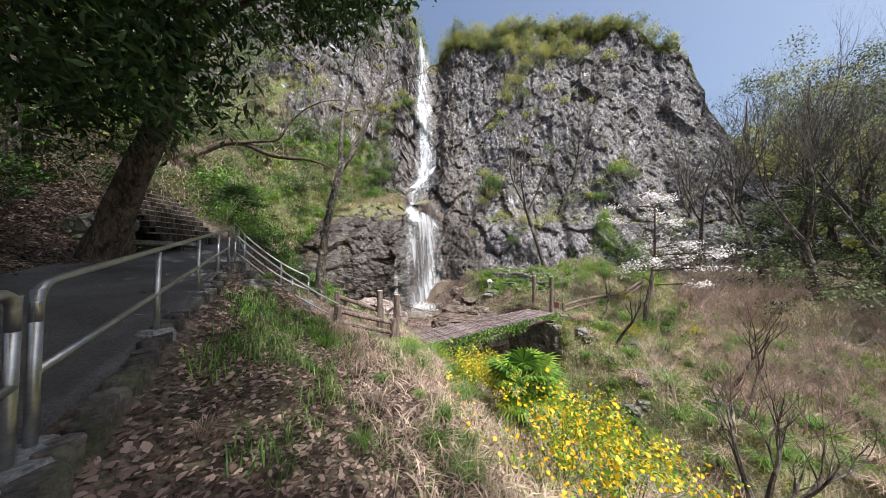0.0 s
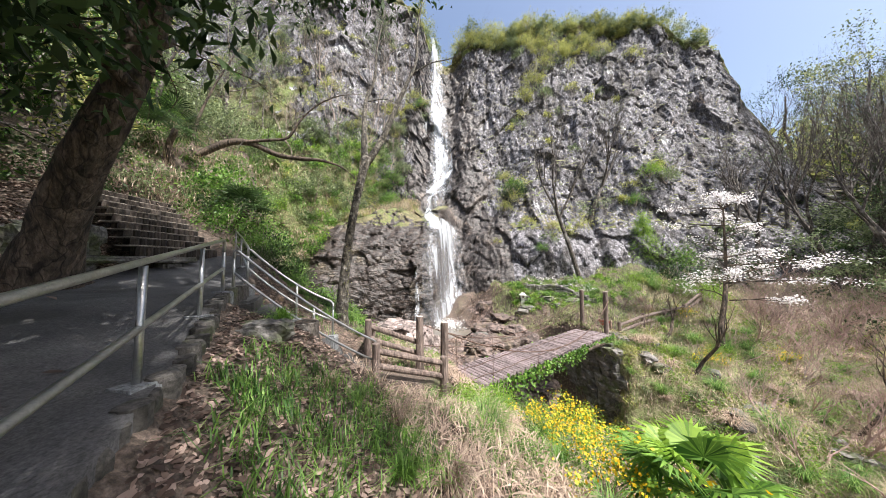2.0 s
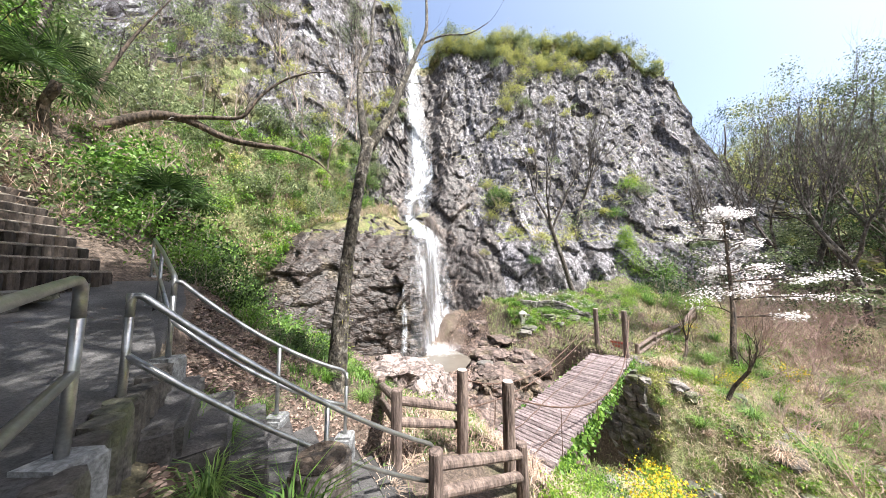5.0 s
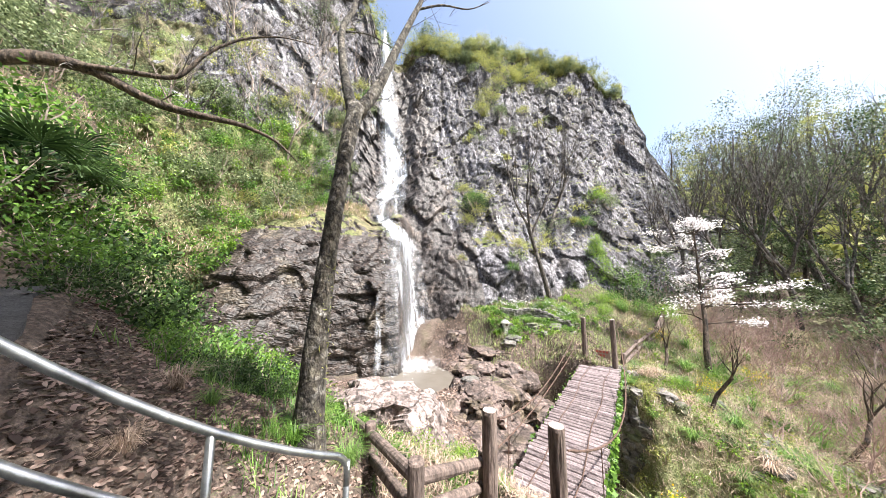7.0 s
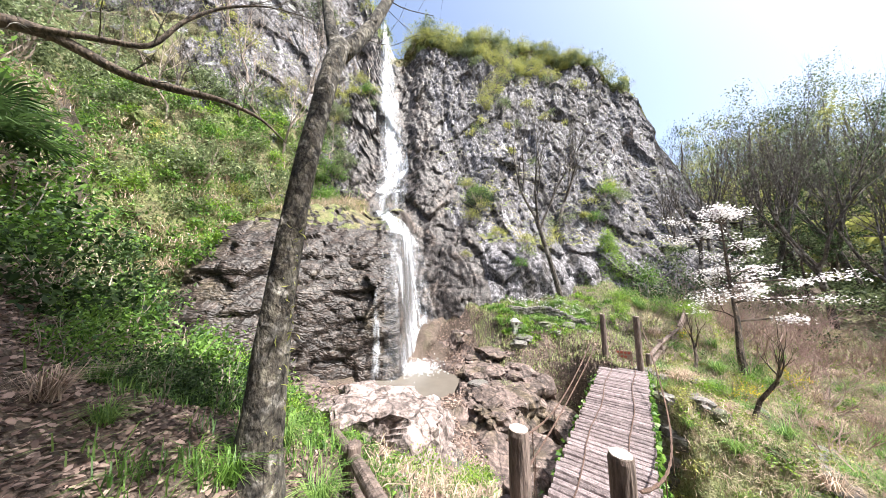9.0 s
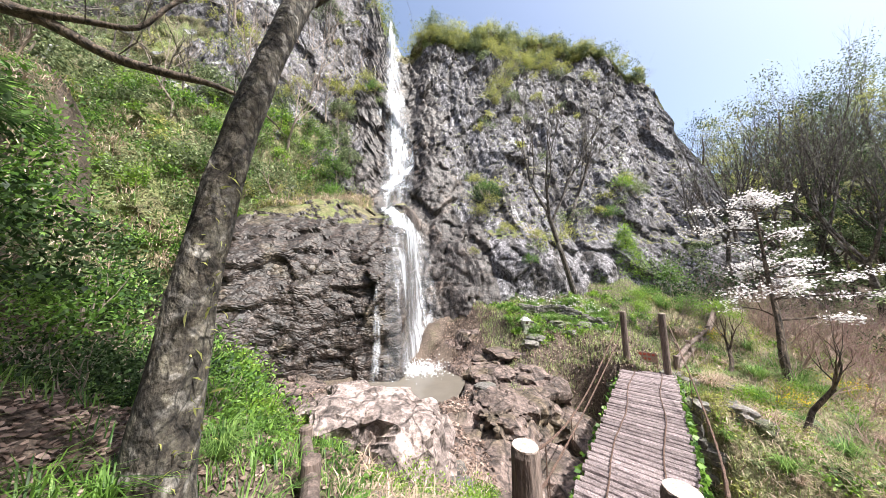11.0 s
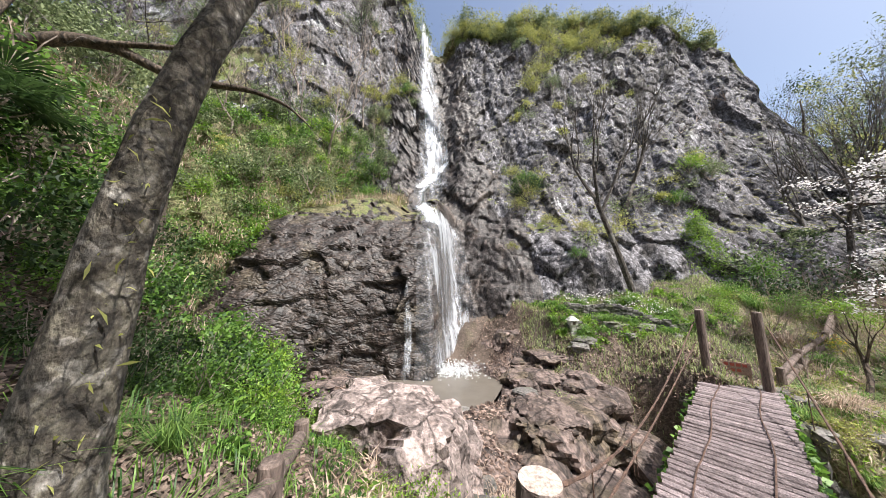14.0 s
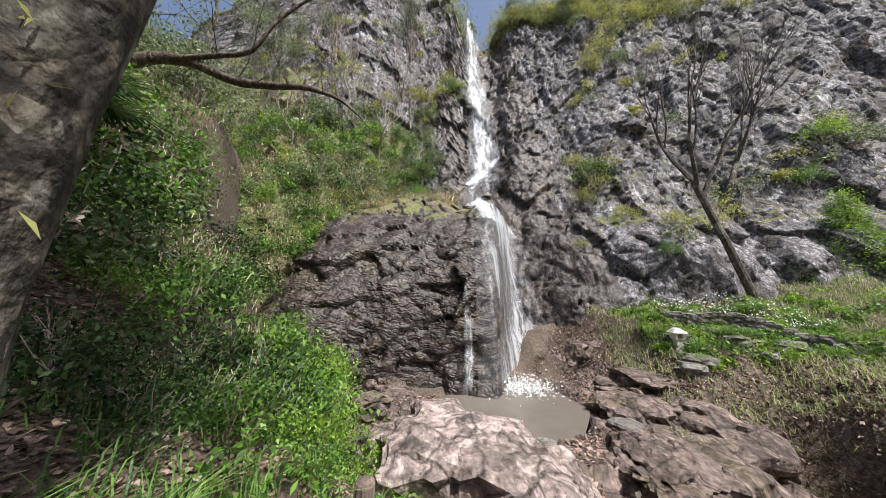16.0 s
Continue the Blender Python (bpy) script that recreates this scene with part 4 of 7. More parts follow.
for j in range(4):
    v, f = tube([(0, 0, -0.25), (0, 0, 0.10), (0, 0, 0.135), (0, 0, 0.14)], [0.062, 0.06, 0.056, 0.045], 8, 0.06, j)
    riser_me.append(mesh_of("log_riser", v, f, M_RISER))
for k in range(STEPS):
    p = F0.lerp(F1, k / (STEPS - 1))
    o = part("tread", bm_mesh("tread", box(-0.07, 0.0, -0.025, 0.34, WIDE, 0.0, 0.008, 0, 0.004, k), M_TREAD), flight)
    o.matrix_local = Matrix.Translation(p + Vector((0, 0, 0.185))) @ Matrix.Rotation(f_ang, 4, "Z")
    for j in range(LOGS):
        o = part("log_riser", riser_me[(k + j) % 4], flight)
        o.location = p + FW * (WIDE * (j + 0.5) / LOGS) + Vector((0.055 + rng.uniform(-0.01, 0.01), 0, 0.022 + rng.uniform(-0.008, 0.008)))
slab = thing("stone_bench", "flat stone slab bench beside the path", "bench", (-4.85, -2.5, 2.42))
o = part("seat", bm_mesh("seat", box(-0.9, -0.28, 0.3, 0.9, 0.28, 0.42, 0.03, 0, 0.015, 8), M_STONE), slab)
for x in (-0.55, 0.55):
    part("support", bm_mesh("support", box(x - 0.14, -0.2, -0.2, x + 0.14, 0.2, 0.3, 0.03, 0, 0.02, 9), M_STONE), slab)
slab.rotation_euler = (0, 0, 1.5)

# ---- log fence by the bridge ----
fence = thing("log_fence", "rustic brown log fence with two rails beside the steps", "fence")


def fence_run(parent, pts, r=0.055):
    for x, y, z0, z1 in pts:
        v, f = tube([(x, y, z0 - 0.25), (x, y, z0 + 0.3), (x, y, z1 - 0.015), (x, y, z1)], [0.072, 0.07, 0.068, 0.058], 12, 0.04, int(abs(x * 77)) % 900)
        o = part("post", mesh_of("post", v, f, M_LOG), parent)
    for (x0, y0, a0, b0), (x1, y1, a1, b1) in zip(pts, pts[1:]):
        for h in (0.13, 0.38):
            log_rail((x0, y0, b0 - h), (x1, y1, b1 - h), r, parent)


fence_run(fence, [(-2.04, 1.35, 0.25, 0.89), (-1.65, 0.34, 0.5, 1.16), (-1.19, -1.10, 0.85, 1.58), (-0.30, -0.13, 0.2, 0.98)])
fence2 = thing("log_fence", "short brown log fence closing the gap beside the bridge post", "fence")
fence_run(fence2, [(-0.72, -1.87, 0.65, 1.36), (0.34, -1.09, 0.1, 0.91)])
fence3 = thing("log_fence", "weathered log railing along the bank past the bridge", "fence")
fence_run(fence3, [(x, y, on_land(x, y), on_land(x, y) + h) for x, y, h in ((6.7, 5.0, 0.6), (8.0, 5.7, 0.62), (9.3, 6.4, 0.6), (10.6, 7.1, 0.62), (11.9, 7.8, 0.6))], 0.06)

# the stream leaving the pool
sx, su = np.linspace(0, 1, 60), np.linspace(-1, 1, 9)
ST, SU = np.meshgrid(sx, su, indexing="ij")
X = 0.35 + 1.5 * ST + 0.25 * np.sin(5 * ST) + (0.28 + 0.25 * ST) * SU
Y = 5.7 - 2.9 * ST + 0.2 * SU
Z = np.minimum(land(X, Y, False) + 0.05 * (1 - SU**2), -0.6)
for k in range(1, 60):
    Z[k] = np.minimum(Z[k], Z[k - 1])
me = quad_mesh("stream", np.stack([X, Y, Z], -1).reshape(-1, 3), grid_faces(60, 9), M_FALL, True)
me.attributes.new("body", "FLOAT", "POINT").data.foreach_set("value", (0.12 - 0.3 * np.abs(SU) ** 2).astype(np.float32).ravel())
thing("stream", "white rushing stream leaving the pool between rocks", "stream", kind="structure", me=me)

# ---- boulders and rocks ----
def boulder(name, label, at, size, seed, mat, cutoff=0.5, sub=5, turn=0.0):
    bm = bmesh.new()
    bmesh.ops.create_icosphere(bm, subdivisions=sub, radius=1)
    co = np.array([v.co[:] for v in bm.verts])
    f1, f2, rid, tl = cells(co * 1.25 + seed * 3.1, seed)
    g1, g2, rid2, tl2 = cells(co * 3.4 + seed, seed + 5)
    r = 1 + 0.25 * (rid - 0.5) + 0.4 * tl + 0.07 * (rid2 - 0.5) + 0.12 * tl2 + 0.12 * fbm(co * 1.4 + seed, 4, seed) - 0.05 * (1 - sstep(0, 0.1, g2 - g1))
    co = co * r[:, None]
    co[:, 2] = np.where(co[:, 2] > cutoff, cutoff + (co[:, 2] - cutoff) * 0.35, co[:, 2])
    co = co * np.array(size)
    for v, c in zip(bm.verts, co):
        v.co = c
    t = thing(name, label, "boulder", at, me=bm_mesh(name, bm, mat))
    t.rotation_euler = (0, 0, turn)
    return t


boulder("boulder", "large pale pinkish boulder at the edge of the pool", (-1.62, 2.5, -0.1), (1.25, 0.95, 1.2), 3, M_BOULDER, 0.52, 5, -0.2)
boulder("boulder", "brown rock mound between the pool and the stream", (1.35, 4.75, -1.0), (1.05, 1.05, 0.95), 8, M_CRAG, 0.5)
boulder("boulder", "brown rock outcrop on the bank by the pool", (2.5, 7.2, -0.85), (0.9, 0.8, 0.75), 9, M_CRAG)
for x, y, z, sx, sy, sz, sd in ((2.4, 6.2, -1.1, 1.1, 0.9, 0.8, 31), (3.1, 5.4, -1.7, 1.0, 0.9, 0.9, 32), (0.9, 4.4, -1.9, 0.8, 0.9, 0.8, 33), (2.0, 8.2, -0.75, 1.0, 0.8, 0.8, 34), (3.3, 4.3, -2.4, 0.9, 0.8, 0.8, 35), (3.3, 7.2, -0.75, 0.7, 0.6, 0.5, 36), (2.3, 9.3, -0.2, 1.2, 0.8, 1.1, 37)):
    boulder("boulder", "brown-grey rock outcrop beside the ravine", (x, y, z), (sx, sy, sz), sd, M_CRAG, 0.55, 4)
for x, y, z, sx, sy, sz, sd in ((1.6, 3.5, -1.6, 1.0, 0.9, 0.9, 62), (2.3, 5.3, -1.0, 1.0, 0.9, 0.8, 63), (1.75, 6.6, -0.65, 0.8, 0.7, 0.6, 64), (2.5, 7.6, -0.35, 0.9, 0.7, 0.6, 65), (2.9, 6.3, -0.7, 0.9, 0.8, 0.7, 67)):
    boulder("boulder", "reddish-brown rock outcrop between the pool and the bridge", (x, y, z), (sx, sy, sz), sd, M_CRAG, 0.55, 4)
for x, y, z, sx, sy, sz, sd in ((1.35, 6.0, -0.8, 0.45, 0.45, 0.35, 41), (1.4, 7.3, -0.75, 0.5, 0.5, 0.4, 42), (0.35, 4.1, -0.95, 0.4, 0.4, 0.34, 43), (-0.5, 4.15, -0.8, 0.42, 0.35, 0.28, 44)):
    boulder("boulder", "brown rock at the lip of the pool", (x, y, z), (sx, sy, sz), sd, M_CRAG, 0.55, 4)
for x, y, z, sx, sy, sz, sd in ((-3.7, 6.3, -0.6, 0.55, 0.45, 0.35, 51), (-3.1, 5.3, -0.55, 0.45, 0.4, 0.28, 52), (-2.7, 4.5, -0.6, 0.4, 0.35, 0.25, 53), (-4.4, 7.0, -0.5, 0.6, 0.5, 0.5, 54), (-3.9, 5.3, -0.4, 0.5, 0.45, 0.35, 56)):
    boulder("boulder", "dark wet brown rock at the pool's edge", (x, y, z), (sx, sy, sz), sd, M_CRAG, 0.5, 4)
boulder("boulder", "grey mossy rock half sunk in the grass beside the path", (-1.28, -3.72, 1.95), (0.33, 0.26, 0.24), 12, M_STONE, 0.6, 4)
boulder("boulder", "grey rounded rock beside the hillside steps", (-5.6, -2.9, 3.0), (0.6, 0.45, 0.5), 14, M_STONE, 0.6, 4)
boulder("boulder", "dark wet rock block at the foot of the cascade", (-2.25, 7.55, -0.45), (0.4, 0.35, 0.35), 15, M_WET, 0.6, 4)
boulder("boulder", "mossy rock below the path", (-1.5, 0.55, 0.45), (0.4, 0.3, 0.25), 17, M_STONE, 0.6, 4)
stump = thing("tree_stump", "grey sawn tree stump among the grass", "stump", (-1.42, -2.75, 1.5))
v, f = tube([(0, 0, -0.2), (0, 0, 0.08), (0, 0, 0.2), (0, 0, 0.39), (0, 0, 0.4)], [0.26, 0.2, 0.175, 0.165, 0.155], 16, 0.08, 5)
part("trunk", mesh_of("trunk", v, f, M_BARK), stump)
v, f = tube([(0, 0, 0.39), (0, 0, 0.406)], 0.148, 16, 0.03, 5)
part("cut_top", mesh_of("cut_top", v, f, M_BARK_DARK), stump, "flat dark sawn top")
rock_rng = random.Random(77)
rocks = [boulder("rock", "small grey rock on the stream bank", (3.0, 4.6, on_land(3.0, 4.6)), (0.3, 0.25, 0.2), 21, M_STONE, 0.6, 3), boulder("rock", "small grey rock on the stream bank", (2.4, 3.4, on_land(2.4, 3.4)), (0.35, 0.3, 0.22), 22, M_STONE, 0.6, 3)]
for k in range(46):
    if k < 26:
        w, al = rock_rng.gauss(0.3, 1.6), rock_rng.uniform(-4.5, 7)
        x, y = BC + BD * w + BN * al
    else:
        x, y = rock_rng.uniform(3.2, 6.5), rock_rng.uniform(7.2, 9.6)
    put(rocks[k % 2], x, y, on_land(x, y), rock_rng.uniform(0.4, 1.1), rock_rng)

for k in range(44):
    w, al = rock_rng.uniform(-0.8, 4.5), rock_rng.uniform(1.0, 7.5)
    x, y = BC + BD * w + BN * al
    put(rocks[k % 2], x, y, on_land(x, y) - 0.02, rock_rng.uniform(0.4, 0.95), rock_rng, 1.3, "brown-grey rock half buried in the grassy bank")

# low dry wall on the terrace, stone lantern, sign
wall = thing("dry_stone_wall", "low mossy dry-stone terrace wall above the pool", "wall")
for k in range(70):
    u = k % 24 / 24
    lvl = k // 24
    x, y = 3.9 + 3.2 * u, 9.1 - 1.6 * u + 0.5 * math.sin(3 * u)
    o = part("stone", rock_rng.choice(stones), wall)
    o.matrix_local = Matrix.Translation((x, y, on_land(x, y) + 0.05 + 0.15 * lvl)) @ Matrix.Rotation(-0.45 + rock_rng.uniform(-0.2, 0.2), 4, "Z") @ Matrix.Diagonal((rock_rng.uniform(0.16, 0.3), 0.26, rock_rng.uniform(0.13, 0.2), 1))
lan = thing("stone_lantern", "small weathered stone lantern on the bank", "lantern", (3.5, 7.85, on_land(3.5, 7.85) - 0.02))
M_LAN = material("lantern_stone", [(0.3, (0.34, 0.33, 0.30)), (0.7, (0.62, 0.61, 0.57))], scale=9, rough=0.9, bump=0.4)
part("base", bm_mesh("base", box(-0.13, -0.13, -0.1, 0.13, 0.13, 0.08, 0.02), M_LAN), lan)
part("shaft", bm_mesh("shaft", box(-0.09, -0.09, 0.08, 0.09, 0.09, 0.3, 0.02), M_LAN), lan)
bx = box(-0.12, -0.12, 0.3, 0.12, 0.12, 0.46, 0.015)
part("light_box", bm_mesh("light_box", bx, M_LAN), lan)
# the opening's inner shade as a dark panel on the solid box
part("window", bm_mesh("window", box(-0.05, -0.126, 0.33, 0.05, -0.119, 0.43, 0.0), M_BARK_DARK), lan, "dark square panel for the shade inside the opening")
bm = bmesh.new()
bmesh.ops.create_cone(bm, segments=4, radius1=0.25, radius2=0.09, depth=0.13, cap_ends=True, matrix=Matrix.Translation((0, 0, 0.525)) @ Matrix.Rotation(math.pi / 4, 4, "Z"))
bmesh.ops.bevel(bm, geom=bm.edges[:], offset=0.012, segments=1, affect="EDGES")
part("roof", bm_mesh("roof", bm, M_LAN), lan)
sign = thing("notice_board", "small reddish wooden notice board past the bridge", "sign", (6.5, 5.75, on_land(6.5, 5.75)))
M_SIGN = material("sign_wood", [(0.3, (0.30, 0.20, 0.15)), (0.7, (0.44, 0.31, 0.25))], scale=9, rough=0.8, bump=0.2)
M_SIGNTXT = material("sign_paint", [(0.3, (0.42, 0.08, 0.06)), (0.7, (0.52, 0.13, 0.09))], scale=9, rough=0.7, bump=0)
part("board", bm_mesh("board", box(-0.34, -0.015, 0.12, 0.34, 0.015, 0.5, 0.006), M_SIGN), sign)
for x in (-0.3, 0.3):
    part("leg", bm_mesh("leg", box(x - 0.03, 0.018, -0.2, x + 0.03, 0.07, 0.52, 0.006), M_SIGN), sign)
for z, wds in ((0.37, (0.1, 0.1, 0.1, 0.1)), (0.2, (0.1, 0.1, 0.1))):
    for k, wd in enumerate(wds):
        part("bar", bm_mesh("bar", box(-0.26 + 0.14 * k, -0.021, z, -0.26 + 0.14 * k + wd, -0.0155, z + 0.09), M_SIGNTXT), sign, "red painted bar")
sign.rotation_euler = (0, 0, -0.75)
sign.scale = (0.75, 0.75, 0.75)


# ---- trees ----
def tree_from(name, label, at, limbs, mat, seed, category="tree", twig_mat=None, twig=(0.5, 3, 0.012), twig_every=2, spread=0.6, up=0.25, sides=12):
    """A tree whose trunk and limbs are given as lines of (x, y, z, radius) from its foot; twigs grow along the limbs."""
    t = thing(name, label, category, at)
    rng = random.Random(seed)
    tips = []
    for i, (nm, line) in enumerate(limbs):
        pts = [Vector(p[:3]) for p in line]
        rad = [p[3] for p in line]
        fine, fr = [], []
        for a, b, ra, rb in zip(pts, pts[1:], rad, rad[1:]):
            for k in range(4):
                fine.append(a.lerp(b, k / 4))
                fr.append(ra + (rb - ra) * k / 4)
        fine.append(pts[-1])
        fr.append(rad[-1])
        for _ in range(2):
            fine = [fine[0]] + [(fine[k - 1] + 2 * fine[k] + fine[k + 1]) / 4 for k in range(1, len(fine) - 1)] + [fine[-1]]
        v, f = tube(fine, fr, sides, 0.05, seed + i)
        o = part(nm, mesh_of(nm, v, f, mat, True), t)
        if nm not in ("trunk", "root") and twig[1]:
            out = []
            for k in range(2, len(fine), twig_every):
                d = (fine[k] - fine[k - 1]).normalized()
                ax = Vector((rng.gauss(0, 1), rng.gauss(0, 1), rng.gauss(0, 1) + up)).normalized()
                grow(fine[k], (d * 0.6 + ax * 0.9), twig[0] * rng.uniform(0.6, 1.3), min(twig[2], fr[k] * 0.6), twig[1], rng, out, tips, spread, up * 0.5, 2, 0.16, 5)
            if out:
                v, f = join(*out)
                tagged(part("twig_tangle", mesh_of("twig_tangle", v, f, twig_mat or mat), o), kind="stuff")
    return t, tips


tree_from("forked_tree", "tall bare tree with a mossy grey trunk forking high up", (-2.25, -0.2, 1.1), [
    ("trunk", [(-0.05, -0.03, -0.5, 0.32), (0.0, 0.0, -0.1, 0.235), (0.0, 0.02, 0.35, 0.155), (0.02, 0.08, 1.2, 0.119), (0.06, 0.2, 2.2, 0.103), (0.10, 0.5, 3.3, 0.10), (0.15, 0.78, 4.2, 0.112), (0.17, 0.98, 4.6, 0.13)]),
    ("limb", [(0.16, 0.9, 4.4, 0.105), (-0.05, 1.25, 5.15, 0.085), (-0.28, 1.75, 6.2, 0.072), (-0.38, 2.05, 7.1, 0.062), (-0.15, 2.3, 7.9, 0.052), (-0.2, 2.5, 9.3, 0.036), (0.0, 2.8, 11.0, 0.011)]),
    ("limb", [(0.18, 0.95, 4.45, 0.108), (0.5, 1.4, 5.4, 0.09), (0.8, 1.75, 6.6, 0.075), (1.1, 2.0, 7.6, 0.060), (1.35, 2.2, 8.4, 0.046), (1.3, 2.4, 9.8, 0.028), (1.5, 2.7, 11.5, 0.009)]),
    ("limb", [(1.2, 2.1, 7.9, 0.026), (1.8, 2.3, 8.4, 0.021), (2.5, 2.5, 8.6, 0.015), (3.1, 2.6, 9.1, 0.007)]),
    ("limb", [(-0.36, 2.05, 7.0, 0.018), (0.2, 2.2, 7.2, 0.013), (0.9, 2.4, 7.0, 0.009), (1.6, 2.6, 7.2, 0.005)])], M_TRUNK, 5, twig=(0.8, 2, 0.007), twig_every=4, twig_mat=M_BARK)
nr = np.random.RandomState(211)
ep = np.stack([-2.25 + 0.15 + nr.normal(size=240) * 0.03, -0.2 + nr.normal(size=240) * 0.05 - 0.05, 1.1 + nr.uniform(0.1, 2.0, 240)], 1)
ep[:, 1] += 0.06 * (ep[:, 2] - 1.1)
thing("strap_fern", "yellow-green strap-leaved ferns growing on the forked trunk", "fern", kind="stuff", me=leaf_mesh("strap_fern", ep[nr.rand(240) < 0.3], 0.07, M_LEAF_YEL, 212, 0.16, 0.5, 0.0))
tree_from("leaning_tree", "dark leaning tree with one long horizontal bough over the hillside", (-11.6, 2.0, on_land(-11.6, 2.0)), [
    ("trunk", [(0, 0, -0.3, 0.2), (0.2, 0.2, 0.4 * (6.07 - on_land(-11.6, 2.0)), 0.18), (0.7, 0.5, 6.07 - on_land(-11.6, 2.0), 0.16), (0.83, 1.1, 7.1 - on_land(-11.6, 2.0), 0.14)]),
    ("bough", [(x + 11.6, y - 2.0, z - on_land(-11.6, 2.0), r) for x, y, z, r in ((-10.77, 3.1, 7.1, 0.14), (-9.68, 3.72, 8.05, 0.145), (-8.99, 4.11, 8.15, 0.13), (-7.89, 4.44, 7.6, 0.11), (-6.9, 4.65, 7.5, 0.095), (-6.03, 4.86, 7.5, 0.07), (-5.17, 5.15, 7.25, 0.04), (-4.6, 5.4, 6.7, 0.012))]),
    ("bough", [(x + 11.6, y - 2.0, z - on_land(-11.6, 2.0), r) for x, y, z, r in ((-9.3, 3.9, 8.05, 0.08), (-8.2, 4.2, 8.25, 0.065), (-7.36, 4.38, 8.3, 0.055), (-6.9, 4.5, 9.3, 0.045), (-6.2, 4.7, 10.1, 0.035), (-5.2, 4.9, 10.6, 0.02), (-4.0, 5.2, 10.7, 0.008))]),
    ("bough", [(x + 11.6, y - 2.0, z - on_land(-11.6, 2.0), r) for x, y, z, r in ((-10.77, 3.1, 7.1, 0.08), (-11.2, 3.6, 9.0, 0.06), (-10.8, 4.0, 11, 0.04), (-10.0, 4.4, 13, 0.012))])], M_BARK_DARK, 11, twig=(1.1, 3, 0.014), twig_every=2, twig_mat=M_BARK, spread=0.7)
big, big_tips = tree_from("evergreen_tree", "dark evergreen tree with a thick leaning trunk beside the path", (-4.35, -3.7, on_land(-4.35, -3.7)), [
    ("trunk", [(-0.45, 0.3, -0.5, 0.5), (-0.2, 0.2, 0.1, 0.35), (0.1, 0.15, 0.75, 0.245), (0.55, 0.05, 1.5, 0.21), (0.92, 0.1, 2.3, 0.19), (1.18, 0.2, 3.3, 0.175), (1.42, 0.2, 4.6, 0.15), (1.7, 0.15, 6.4, 0.10), (2.0, 0.1, 8.4, 0.04)]),
    ("root", [(0, 0.1, 0.25, 0.14), (-0.2, 0.7, 0.0, 0.10), (-0.5, 1.3, -0.15, 0.04)]),
    ("bough", [(1.1, 0.2, 2.5, 0.08), (1.3, -0.9, 3.1, 0.06), (1.6, -1.8, 3.2, 0.04), (2.0, -2.6, 3.0, 0.02)]),
    ("bough", [(1.3, 0.2, 3.2, 0.08), (0.6, 0.9, 3.9, 0.06), (-0.2, 1.3, 4.2, 0.04), (-1.2, 1.5, 4.2, 0.02)]),
    ("bough", [(1.4, 0.2, 3.8, 0.08), (2.4, 0.0, 4.4, 0.06), (3.4, -0.2, 4.5, 0.04), (4.4, -0.2, 4.3, 0.02)]),
    ("bough", [(1.6, 0.2, 4.6, 0.07), (1.7, 0.6, 5.6, 0.05), (1.9, 0.9, 6.4, 0.03), (2.1, 1.0, 7.0, 0.02)]),
    ("bough", [(1.5, 0.2, 4.2, 0.07), (2.0, -1.2, 5.0, 0.05), (2.8, -2.4, 5.2, 0.03), (3.8, -3.2, 5.0, 0.02)]),
    ("bough", [(1.8, 0.1, 6.0, 0.06), (3.0, -0.6, 6.8, 0.04), (4.4, -1.4, 6.9, 0.02)]),
    # added bough, carrying the shade leaves above the view
    ("bough", [(1.6, 0.1, 4.9, 0.08), (3.2, -0.9, 5.9, 0.06), (5.0, -1.8, 6.3, 0.045), (7.2, -2.6, 6.2, 0.02)]),
    ("bough", [(1.7, 0.1, 5.4, 0.06), (0.6, -0.8, 6.2, 0.04), (-0.6, -1.8, 6.3, 0.02)]),
    ("bough", [(1.1, 0.2, 3.0, 0.06), (0.6, 0.0, 3.9, 0.05), (0.0, 0.2, 4.6, 0.035), (-0.8, 0.4, 4.9, 0.02)])], M_BARK_DARK, 21, twig=(0.95, 3, 0.015), twig_every=2, up=0.0)
nr = np.random.RandomState(12)
tp = np.array([p[:] for p in big_tips])
cl = (tp[:, None, :] + nr.normal(size=(len(tp), 8, 3)) * (0.2, 0.2, 0.15)).reshape(-1, 3)
cl = cl[~((cl[:, 1] > -0.2) & (cl[:, 2] < 5.6))]
# upper boxes lie mostly above the view, added to shade path and slope
high = np.concatenate([nr.uniform((-1.8, -5.0, 3.7), (4.3, 0.8, 6.3), (420, 3)), nr.uniform((-2.5, -6.0, 5.6), (3.4, 3.2, 8.6), (520, 3)), nr.uniform((3.6, -4.5, 4.6), (7.8, -0.8, 7.2), (240, 3)), nr.uniform((1.2, 1.0, 6.4), (4.6, 4.0, 8.4), (170, 3))]) + (0.9, -0.65, 0)
drape = nr.uniform((0.6, -2.0, 1.9), (3.7, -0.7, 4.0), (120, 3))
drape = (drape[:, None, :] + nr.normal(size=(len(drape), 46, 3)) * (0.26, 0.2, 0.2)).reshape(-1, 3)
# unseen leaf clumps added sunward of the path so that their shadow covers it
shade = nr.uniform((-1.0, -9.0, 5.2), (11.5, -1.5, 8.8), (1500, 3))
drop = shade[:, 2] + 1.2
foot_q = (shade[:, 0] - 4.35 - 0.5 * drop - PA[0]) * PN[0] + (shade[:, 1] - 3.7 + 0.36 * drop - PA[1]) * PN[1]
foot_s = (shade[:, 0] - 4.35 - 0.5 * drop - PA[0]) * PD[0] + (shade[:, 1] - 3.7 + 0.36 * drop - PA[1]) * PD[1]
